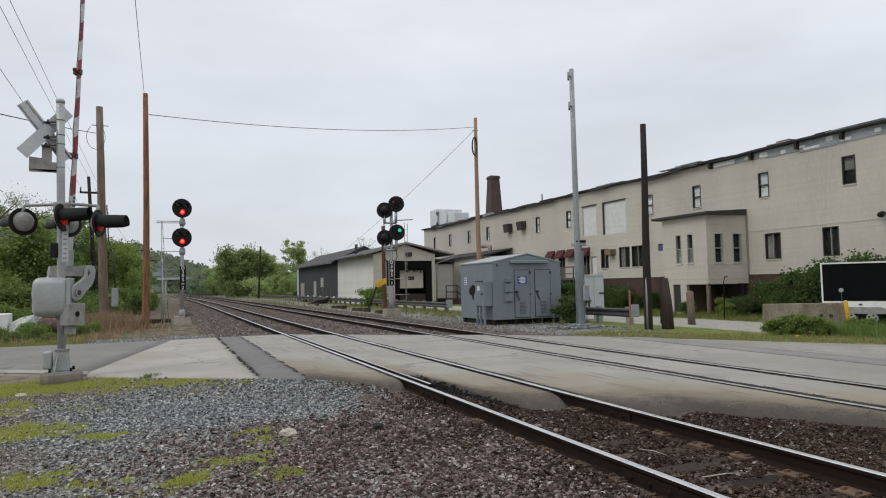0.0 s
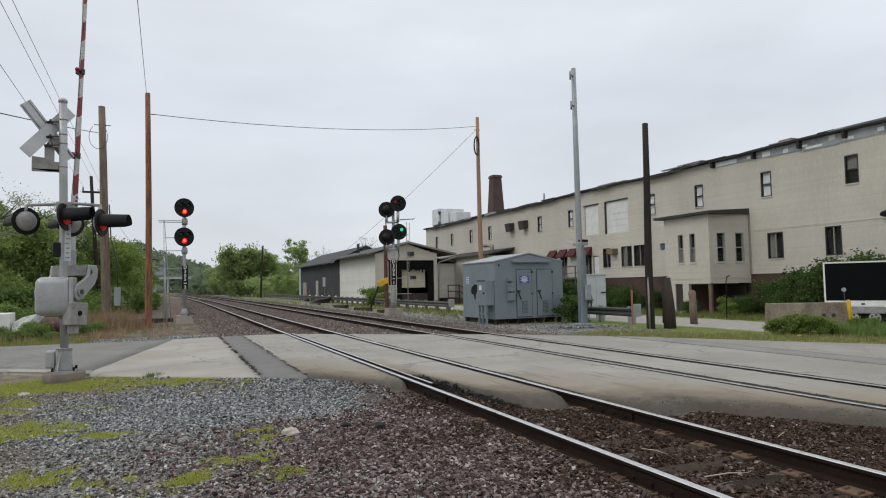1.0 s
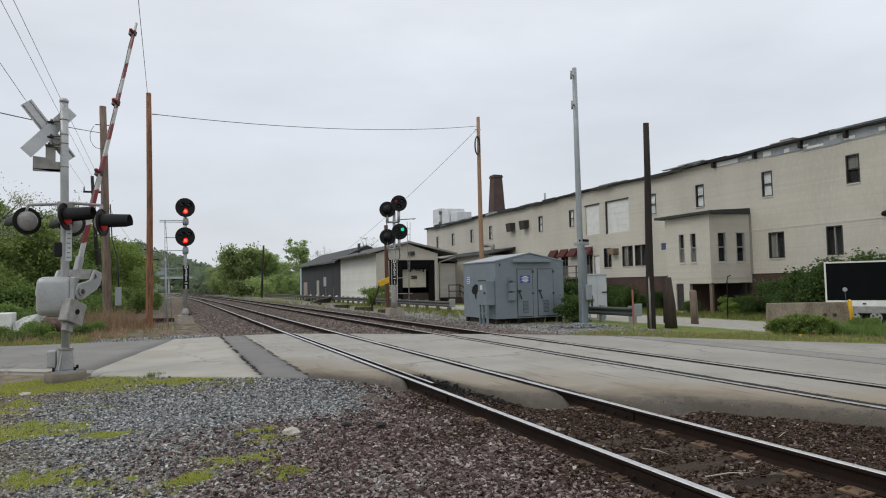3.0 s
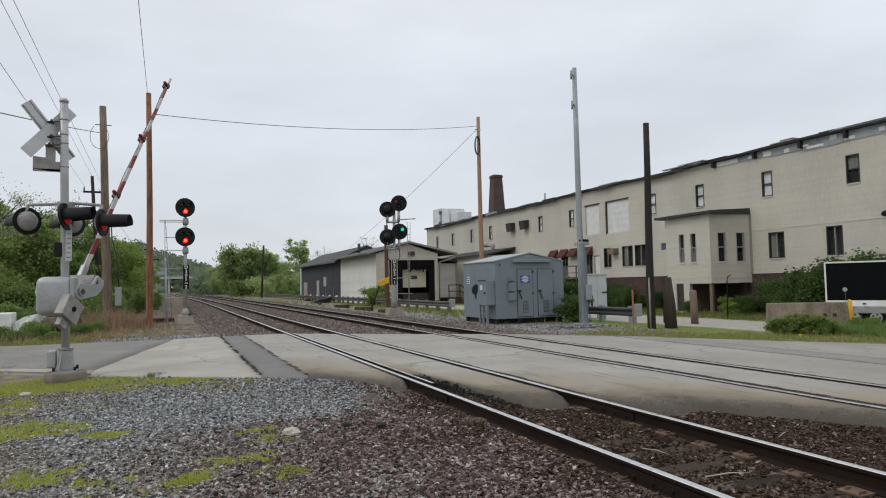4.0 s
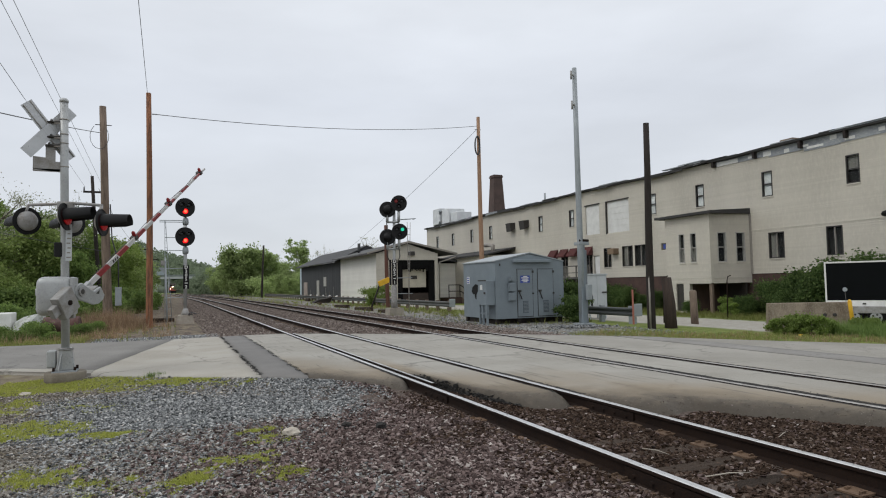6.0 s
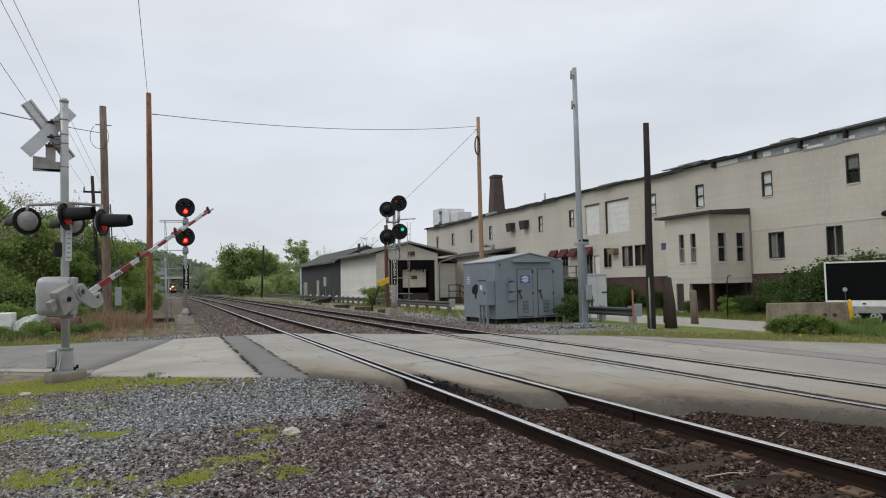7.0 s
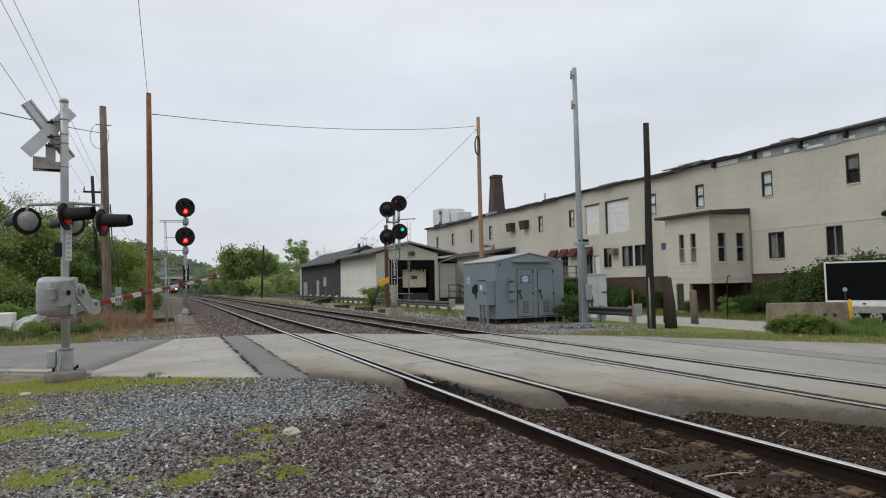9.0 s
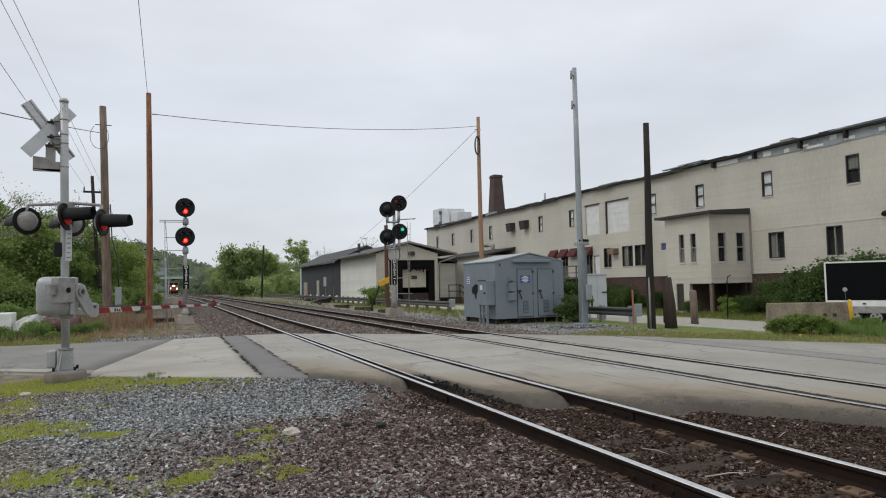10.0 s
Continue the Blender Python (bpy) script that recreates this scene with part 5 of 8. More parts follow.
def hood(bm, centre, normal, r, length, thick=0.006, arc=250):
    """A visor: an open tube segment over a lens, cut back below."""
    c, n = Vector(centre), Vector(normal).normalized()
    side = n.cross(Vector((0, 0, 1))).normalized()
    up = side.cross(n)
    seg = 18
    def ring(rad, far):
        out = []
        for k in range(seg + 1):
            a = radians(90 - arc / 2 + arc * k / seg)
            reach = length * max(0.3, min(1.0, 1.25 + 1.1 * math.sin(a)))
            out.append(bm.verts.new(c + n * (reach if far else 0) + rad * (math.cos(a) * side + math.sin(a) * up) - (up * 0.06 * reach if far else Vector())))
        return out
    a, b, c2, d = ring(r, 0), ring(r * 0.92, 1), ring(r - thick, 0), ring(r * 0.92 - thick, 1)
    for p, q in ((a, b), (d, c2), (b, d)):
        for k in range(seg):
            bm.faces.new((p[k], p[k + 1], q[k + 1], q[k])).smooth = True


def flasher(sig, c, n, front_seen, lit, org):
    """One flashing lamp head: target plate, housing, lens and visor."""
    c, n = Vector(c) - org, Vector(n).normalized()
    bm = bmesh.new()
    disc(bm, c, n, 0.255, 0.02, 28)
    tube(bm, [c + n * 0.002, c + n * 0.014], [0.256, 0.25], 28, False)
    plate = part("lamp_plate", bm, black_paint, sig, "round black target plate")
    bm = bmesh.new()
    disc(bm, c - n * 0.03, -n, 0.185, 0.01, 28, 0.1)
    part("lamp_housing", bm, dull_silver, plate, "silver lamp housing")
    bm = bmesh.new()
    disc(bm, c + n * 0.03, n, 0.15, 0.02, 24, 0.03)
    part("lens", bm, red_dim if lit else red_lens, plate, "red lens")
    bm = bmesh.new()
    hood(bm, c + n * 0.012, n, 0.165, 0.48, 0.006, 235)
    part("visor", bm, black_paint, plate, "long black visor")
    return plate


ARM_PIVOT, ARM_TURN, ARM_DROP = Vector((-1.982, 13.933, 1.524)), 60.6, -0.387


def build_crossing_signal():
    base = Vector((-1.79, 13.72, -0.17))
    sig = thing("crossing_signal", base, "silver crossing mast with lamps, crossbuck and striped gate arm", "crossing signal")
    V = lambda x, y, z: Vector((x, y, z)) - base
    lean = lambda z: Vector((-0.013 * z, -0.03 * z, z + 0.17))
    part("foundation", T([(0, 0, -0.1), (0, 0, 0.2), (0, 0, 0.22)], [0.35, 0.345, 0.33], 28), mat("dirty_brown_concrete", (0.2, 0.175, 0.14), (0.13, 0.11, 0.085), (0.27, 0.245, 0.2), 3, 40, 0.9, 0, 0.3), sig, "round concrete foundation")
    bm = B(-0.2, 0.2, -0.2, 0.2, 0.22, 0.245)
    part("base_plate", bm, steel_grey, sig)
    for x in (-0.17, 0.17):
        for y in (-0.17, 0.17):
            part("anchor_bolt", T([(x, y, 0.22), (x, y, 0.31)], 0.022, 6), rust, sig)
    bm = bmesh.new()
    prism(bm, [(-0.15, 0.245), (0.15, 0.245), (0.095, 0.66), (-0.095, 0.66)], -0.1, 0.1)
    part("cast_base", bm, silver, sig, bevel=0.02)
    for a in (0, 90, 180, 270):
        bm = B(0.08, 0.19, -0.012, 0.012, 0.245, 0.26)
        bm.free()
        bm = P([(0.09, 0.246), (0.2, 0.246), (0.105, 0.6)], -0.012, 0.012)
        bmesh.ops.transform(bm, matrix=pose(0, 0, 0, 0, 0, a - 30), verts=bm.verts)
        part("base_rib", bm, silver, sig)
    part("junction_box", B(-0.3, -0.15, -0.1, 0.1, 0.3, 0.62), silver, sig, bevel=0.03)
    for z in (0.62, 0.65):
        part("clamp_bolt", T([(-0.13, -0.1, z), (0.14, -0.11, z)], 0.011, 6), dull_silver, sig)
    part("mast", T([lean(0.4), lean(2.0), lean(3.6), lean(5.1)], 0.07, 20), silver, sig)
    part("mast_cap", T([lean(5.08), lean(5.13), lean(5.16)], [0.077, 0.077, 0.05], 20), silver, sig)
    for z in (3.86, 4.3, 4.47, 4.75):
        part("mast_band", T([lean(z), lean(z + 0.018)], 0.075, 16), frame_grey, sig)
    # gate mechanism
    mech = part("gate_mechanism", B(-0.47, 0.12, -0.26, 0.34, 1.26, 1.98), silver, sig, "rounded silver gate mechanism case", bevel=0.13, smooth=True)
    part("case_flange", B(0.08, 0.15, -0.25, 0.31, 1.27, 1.97), silver, mech, bevel=0.02)
    part("case_latch", T([(-0.1, -0.05, 1.96), (-0.02, -0.05, 2.03), (0.05, -0.05, 1.96)], 0.02, 6), frame_dark, mech)
    part("case_bracket", B(-0.1, 0.14, -0.12, 0.14, 1.2, 1.32), dull_silver, mech, bevel=0.02)
    part("hinge_pin", T([(-0.37, 0.1, 1.7), (-0.37, 0.1, 1.8)], 0.03, 8), silver, mech)
    # crossbuck, seen from its unpainted back
    cc, nn = V(-2.1, 13.6, 4.52), Vector((0.52, -0.85, 0.0)).normalized()
    sd, up = Vector((0.85, 0.52, 0)), Vector((0, 0, 1))
    alu = mat("bare_aluminium_back", (0.5, 0.51, 0.52), (0.42, 0.43, 0.44), (0.55, 0.56, 0.57), 3, 30, 0.42, 0.4, 0.03)
    for k, ang in enumerate((50, -50)):
        d = math.cos(radians(ang)) * sd + math.sin(radians(ang)) * up
        w = nn.cross(d)
        bm = bmesh.new()
        o = cc + nn * (0.02 * (1 - k))
        v = [bm.verts.new(o + d * a + w * b + nn * c) for c in (0, 0.006) for a, b in ((-0.61, -0.115), (0.61, -0.115), (0.61, 0.115), (-0.61, 0.115))]
        for f in ((0, 1, 2, 3), (7, 6, 5, 4), (0, 4, 5, 1), (1, 5, 6, 2), (2, 6, 7, 3), (3, 7, 4, 0)):
            bm.faces.new([v[i] for i in f])
        bmesh.ops.recalc_face_normals(bm, faces=bm.faces)
        blade = part("crossbuck_blade", bm, alu, sig, "bare metal back of a crossbuck blade")
        for s in (-0.075, 0.075) if k else ():
            bm = bmesh.new()
            tube(bm, [o + d * -0.6 + w * s + nn * 0.015, o + d * 0.6 + w * s + nn * 0.015], 0.012, 6)
            part("stiffener", bm, dull_silver, blade)
    for z, x in ((4.72, -2.02), (4.44, -2.02), (4.28, -2.05)):
        part("sign_bracket", T([V(x - 0.1, 13.58, z - 0.03), V(-1.84, 13.58, z)], 0.026, 8), frame_dark, sig)
        part("bracket_bolt", T([V(x - 0.04, 13.54, z - 0.03), V(x - 0.04, 13.62, z + 0.03)], 0.022, 6), frame_dark, sig)
        part("bracket_plate", B(-0.22, -0.06, -0.16, -0.13, z + 0.12, z + 0.18), frame_grey, sig)
    bm = bmesh.new()
    prism(bm, [(-0.56, 3.98), (-0.1, 3.93), (-0.1, 4.13), (-0.2, 4.13), (-0.2, 4.45), (-0.36, 4.45), (-0.36, 4.2), (-0.56, 4.22)], -0.1, -0.085)
    part("plaque", bm, dull_silver, sig, "grey back of a small track plaque")
    part("plaque_edge", B(-0.56, -0.1, -0.1, -0.02, 3.95, 3.99), dull_silver, sig)
    # notice strip on the mast
    s = part("mast_sign", B(0.0, 0.1, -0.22, -0.205, 2.27, 2.95), cab_white, sig, "narrow white notice with unreadable lines")
    for k in range(7):
        part("text_bar", B(0.014 + 0.008 * (k % 3), 0.086 - 0.01 * (k % 2), -0.224, -0.22, 2.32 + 0.088 * k, 2.345 + 0.088 * k), frame_grey, s)
    part("bell_box", B(-0.2, -0.07, -0.14, 0.02, 2.35, 2.62), black_paint, sig, "small black box", bevel=0.02)
    # lamp brackets and heads
    part("cross_box", B(-0.16, 0.12, -0.2, 0.05, 3.2, 3.38), dull_silver, sig, bevel=0.03)
    part("cross_arm", T([V(-2.45, 13.86, 3.16), V(-1.95, 13.66, 3.17), V(-1.65, 13.55, 3.18), V(-1.18, 13.35, 3.13)], 0.028, 8), dull_silver, sig)
    flasher(sig, (-2.47, 13.86, 2.86), (-0.61, 0.79, 0), False, False, base)
    flasher(sig, (-1.74, 13.84, 2.83), (-0.61, 0.79, 0), False, False, base)
    flasher(sig, (-1.78, 13.42, 2.91), (0.95, -0.3, 0.13), True, True, base)
    flasher(sig, (-1.17, 13.28, 2.8), (0.95, -0.3, 0.06), True, True, base)
    for p, q in (((-2.5, 13.83, 2.98), (-2.45, 13.86, 3.16)), ((-1.2, 13.3, 2.9), (-1.2, 13.36, 3.13))):
        part("lamp_hanger", T([V(*p), V(*q)], 0.03, 8), dull_silver, sig)
    # gate arm: poses in the mast's space
    def bracket(y0):
        """One cast lever from the shaft down to the arm."""
        bm = bmesh.new()
        prism(bm, [(0.0, 0.16), (-0.1, 0.14), (-0.16, 0.05), (-0.13, -0.09), (0.03, -0.26), (0.17, -0.42), (0.3, -0.49), (0.45, -0.5), (0.54, -0.45), (0.53, -0.24), (0.32, -0.21), (0.25, -0.12), (0.17, 0.02), (0.12, 0.12)], y0, y0 + 0.06)
        return bm
    arm = part("gate_arm", bracket(-0.5), silver, sig, "silver cast gate arm bracket", bevel=0.014)
    part("arm_bracket", bracket(0.26), silver, arm, bevel=0.014)
    part("cross_plate", B(0.33, 0.53, -0.44, 0.26, -0.24, -0.215), dull_silver, arm)
    part("eye_boss", T([(0, -0.53, 0), (0, -0.5, 0)], 0.085, 14), dull_silver, arm)
    # dark disc and wedge laid on for the shade inside bore and slot
    part("eye_bore", T([(0, -0.535, 0), (0, -0.53, 0)], 0.05, 12), frame_dark, arm)
    part("lever_slot", P([(0.33, -0.27), (0.45, -0.27), (0.4, -0.33)], -0.506, -0.498), frame_dark, arm)
    part("arm_butt", B(0.36, 0.86, -0.055, 0.04, ARM_DROP - 0.07, ARM_DROP + 0.07), silver, arm, bevel=0.012)
    part("pivot_shaft", T([(0, -0.5, 0), (0, 0.3, 0)], 0.05, 12), dull_silver, arm)
    part("weight_lever", P([(0.05, -0.08), (0.05, 0.08), (-0.3, 0.06), (-0.3, -0.06)], -0.4, -0.34), dull_silver, arm)
    part("counterweight", B(-0.62, -0.2, -0.53, -0.36, -0.2, 0.26), dull_silver, arm, "worn silver counterweight block", bevel=0.015)
    part("counterweight", B(-0.78, -0.62, -0.47, -0.37, -0.06, 0.14), dull_silver, arm, bevel=0.01)
    part("weight_bolt", T([(-0.4, -0.55, 0.03), (-0.4, -0.53, 0.03)], 0.05, 8), rust, arm)
    x, k, ln = 0.8, 0, 0.4
    half = lambda u: 0.06 - 0.036 * (u - 0.9) / 5.6
    while x < 6.65:
        e = min(x + ln, 6.7)
        sl = 0.07
        bm = bmesh.new()
        for y0, y1 in ((-0.03, 0.005),):
            prism(bm, [(x, ARM_DROP - half(x)), (e, ARM_DROP - half(e)), (e - sl if e < 6.65 else e, ARM_DROP + half(e)), (x - sl if x > 1 else x, ARM_DROP + half(x))], y0, y1)
        part("arm_stripe", bm, red_sheet if k % 2 else arm_white, arm)
        x, k = e, k + 1
    part("arm_rib", T([(0.9, 0.02, ARM_DROP + 0.02), (6.4, 0.02, ARM_DROP + 0.01)], 0.016, 6), dull_silver, arm)
    cable = [(1.0 + 0.45 * j, -0.01, ARM_DROP + half(1 + 0.45 * j) + 0.03 - 0.02 * math.sin(j * 2.1)) for j in range(13)]
    part("arm_cable", T(cable, 0.007, 5), wire_mat, arm)
    for u in (2.75, 4.5, 6.41):
        bm = bmesh.new()
        tube(bm, [(u, 0.0, ARM_DROP + half(u)), (u, 0.0, ARM_DROP + half(u) + 0.035), (u, 0.0, ARM_DROP + half(u) + 0.1), (u, 0.0, ARM_DROP + half(u) + 0.13)], [0.035, 0.042, 0.04, 0.015], 12)
        part("arm_lamp", bm, red_lens, arm, "small red gate lamp")
        part("lamp_foot", B(u - 0.06, u + 0.06, -0.05, 0.1, ARM_DROP - 0.05, ARM_DROP + 0.045), frame_dark, arm, bevel=0.01)
    for j, u in enumerate((1.72, 1.8, 1.88)):
        part("plate_mark", B(u, u + 0.045, -0.035, -0.0305, ARM_DROP - 0.04, ARM_DROP + 0.03 - 0.01 * j), frame_dark, arm)
    return sig, arm, ARM_PIVOT - base


crossing, gate_arm, arm_seat = build_crossing_signal()


def text_on(parent, word, at_m, size, material, name):
    cu = bpy.data.curves.new(name, "FONT")
    cu.body, cu.size, cu.align_x, cu.align_y, cu.extrude = word, size, "CENTER", "CENTER", 0.004
    cu.offset = 0.006
    ob = new(name, cu)
    me = bpy.data.meshes.new_from_object(ob)
    bpy.data.objects.remove(ob)
    me.materials.append(material)
    ob = new(name, me)
    ob.parent = parent
    ob.matrix_basis = at_m
    return ob


def signal_head(sig, c, n, lamps, r=0.48):
    """A round target with three small lenses in a triangle; lamps gives each one's material."""
    c, n = Vector(c), Vector(n).normalized()
    side = Vector((0, 0, 1)).cross(n).normalized()
    up = n.cross(side)
    bm = bmesh.new()
    disc(bm, c, n, r, 0.03, 32)
    tgt = part("signal_target", bm, black_paint, sig, "round black signal target")
    bm = bmesh.new()
    disc(bm, c - n * 0.04, -n, r * 0.6, 0.01, 20, 0.22)
    part("signal_case", bm, black_paint, tgt)
    for k, (u, v) in enumerate(((-0.17, 0.13), (0.17, 0.13), (0.0, -0.19))):
        p = c + side * u * r / 0.48 + up * v * r / 0.48
        bm = bmesh.new()
        lit = lamps[k] is red_glow
        disc(bm, p + n * 0.02, n, 0.135 if lit else 0.1, 0.015, 18, 0.02)
        part("signal_lens", bm, lamps[k], tgt)
        if lamps[k] is red_glow:
            bm = bmesh.new()
            disc(bm, p + n * 0.043, n, 0.075, 0.003, 16, 0.012)
            part("lamp_core", bm, red_core, tgt)
        bm = bmesh.new()
        hood(bm, p + n * 0.012, n, 0.145, 0.14, 0.005, 200)
        part("lens_hood", bm, black_paint, tgt)
    return tgt


lens_off = mat("unlit_dark_lens", (0.015, 0.016, 0.018), (0.01, 0.01, 0.012), (0.02, 0.02, 0.022), 5, 40, 0.2, 0, 0)


def number_plate_strip(sig, word, x, y, z1, z0, mk):
    b = part("number_board", B(x - 0.14, x + 0.14, y - 0.02, y, z0, z1), black_paint, sig, "tall black board with white characters")
    n = len(word)
    for k, ch in enumerate(word):
        z = z1 - (z1 - z0) * (k + 0.5) / n
        m = Matrix.Translation((x, y - 0.024, z)) @ pose(0, 0, 0, 90, 0, 0)
        if ch == "-":
            part("character", B(x - 0.07, x + 0.07, y - 0.03, y - 0.021, z - 0.02, z + 0.02), white_paint, b)
        else:
            text_on(b, ch, m, (z1 - z0) / n * 1.1, white_paint, "character")
    return b


def build_signal_west():
    base = Vector((0.68, 34.3, -0.17))
    sig = thing("railway_signal", base, "silver railway signal mast with two round black heads showing red", "railway signal", "two trackside signals")
    part("foundation", P([(-0.42, -0.1), (0.42, -0.1), (0.33, 0.42), (-0.33, 0.42)], -0.35, 0.35), rock_pale, sig, "sloped pale concrete foundation")
    part("mast", T([(0, 0, 0.4), (-0.01, 0, 3), (-0.03, 0, 6.0)], 0.085, 14), silver, sig)
    part("base_casting", T([(0, 0, 0.42), (0, 0, 0.55), (0, 0, 0.75)], [0.2, 0.17, 0.1], 14), dull_silver, sig)
    n = (0.27, -0.96, 0)
    for z in (5.8, 4.33):
        signal_head(sig, (-0.02, -0.22, z), n, (lens_off, lens_off, red_glow))
        part("head_neck", T([(0, 0, z - 0.85), (0, 0, z - 0.72), (0, 0, z - 0.55), (0, -0.05, z - 0.3)], [0.13, 0.15, 0.13, 0.13], 12), steel_grey, sig)
    number_plate_strip(sig, "D305-2", 0.03, -0.12, 2.9, 1.72, n)
    lad = part("ladder", T([(-0.93, 0.1, 0.0), (-0.96, 0.1, 5.15)], 0.016, 6), steel_grey, sig, "thin steel ladder")
    part("ladder_rail", T([(-0.6, 0.35, 0.0), (-0.93, 0.3, 5.15)], 0.014, 6), steel_grey, lad)
    for k in range(14):
        z = 0.4 + 0.34 * k
        part("rung", T([(-0.94, 0.1, z), (-0.62 - 0.31 * z / 5.15, 0.34, z)], 0.012, 5), steel_grey, lad)
    for z in (5.16, 5.08, 4.3, 3.65, 2.75, 1.3):
        part("ladder_stay", T([(-1.2 if z > 5 else -0.95, 0.1, z), (0, 0, z)], 0.02, 6), steel_grey, sig)
    # cable coil at the foot
    pts = [(0.15 + 0.5 * math.cos(a) * 0.3 + a * 0.05, -0.45, 0.42 + 0.02 * a + 0.05 * math.sin(2 * a)) for a in np.arange(0, 6, 0.5)]
    part("cable", T(pts, 0.03, 6), wire_mat, sig)
    # slim instrument post next to the ladder
    p = thing("instrument_post", (-0.14, 33.4, -0.2), "slim grey steel post with a small box", "post")
    part("pole", T([(0, 0, -0.05), (-0.1, 0, 3.3)], 0.036, 8), steel_grey, p)
    part("box", B(-0.3, -0.12, -0.1, 0.1, 2.9, 3.14), dull_silver, p, bevel=0.02)
    part("dish", P([(-0.4, 2.8), (-0.12, 2.8), (-0.12, 2.45)], -0.03, 0.03), steel_grey, p)


build_signal_west()


def build_signal_east():
    base = Vector((11.74, 34.4, -0.15))
    sig = thing("railway_signal", base, "silver railway signal mast with four round black heads showing green", "railway signal", "two trackside signals")
    part("foundation", P([(-0.45, -0.1), (0.45, -0.1), (0.4, 0.4), (-0.4, 0.4)], -0.4, 0.4), concrete, sig, "concrete foundation block")
    part("mast", T([(0, 0, 0.4), (0.02, 0, 3), (0.06, 0, 6.1)], 0.085, 14), silver, sig)
    part("base_casting", T([(0, 0, 0.4), (0, 0, 0.8), (0, 0, 1.6), (0, 0, 1.7)], [0.2, 0.17, 0.16, 0.1], 14), dull_silver, sig)
    n = (-0.3, -0.95, 0)
    dim_red = mat("faint_red_lens", (0.12, 0.02, 0.02), (0.1, 0.015, 0.015), None, 6, 60, 0.25, 0, 0, emit=(1, 0.1, 0.1), power=0.05)
    signal_head(sig, (0.24, -0.35, 6.37), n, (dim_red, lens_off, lens_off), 0.46)
    signal_head(sig, (0.26, -0.35, 4.74), n, (lens_off, green_glow, lens_off), 0.46)
    signal_head(sig, (-0.36, -0.05, 6.02), (0.3, 0.95, 0), (lens_off, lens_off, lens_off), 0.46)
    signal_head(sig, (-0.37, -0.05, 4.44), (0.3, 0.95, 0), (lens_off, lens_off, lens_off), 0.46)
    for z in (5.3, 3.75):
        part("bracket_arm", T([(-0.4, 0, z), (0.3, -0.1, z)], 0.06, 8), silver, sig)
        part("bracket_neck", T([(0.26, -0.2, z), (0.26, -0.25, z + 0.65)], 0.085, 10), silver, sig)
        part("bracket_neck", T([(-0.36, 0, z), (-0.36, 0, z + 0.4)], 0.085, 10), silver, sig)
        part("conduit_loop", T([(-0.4, 0, z), (-0.4, -0.05, z - 0.4), (-0.25, -0.05, z - 0.75), (-0.05, -0.05, z - 0.8)], 0.03, 6), frame_dark, sig)
        part("conduit_loop", T([(0.3, -0.1, z), (0.34, -0.1, z - 0.4), (0.2, -0.1, z - 0.75), (0.05, -0.05, z - 0.8)], 0.03, 6), frame_dark, sig)
    number_plate_strip(sig, "D305-1", -0.02, -0.13, 3.15, 1.72, n)
    part("number_board_back", B(-0.32, -0.2, -0.13, -0.11, 1.7, 3.15), black_paint, sig)
    # ladder with a platform hoop on top
    lad = part("ladder", T([(0.75, -0.35, 0.0), (0.72, -0.35, 5.3)], 0.017, 6), frame_grey, sig, "thin steel ladder")
    part("ladder_rail", T([(0.85, -0.1, 0.0), (1.0, -0.1, 5.3)], 0.016, 6), frame_grey, lad)
    for k in range(15):
        z = 0.3 + 0.33 * k
        part("rung", T([(0.74, -0.35, z), (0.86 + 0.13 * z / 5.3, -0.1, z)], 0.013, 5), steel_grey, lad)
    for z in (5.42, 2.1, 1.2):
        part("ladder_stay", T([(0.02, 0, z), (1.0, -0.3, z + (0.06 if z > 5 else 0))], 0.022, 6), steel_grey, sig)
    part("platform_rail", T([(0.35, -0.3, 5.45), (1.2, -0.45, 5.5), (1.15, -0.1, 5.48)], 0.02, 6), steel_grey, sig)


build_signal_east()


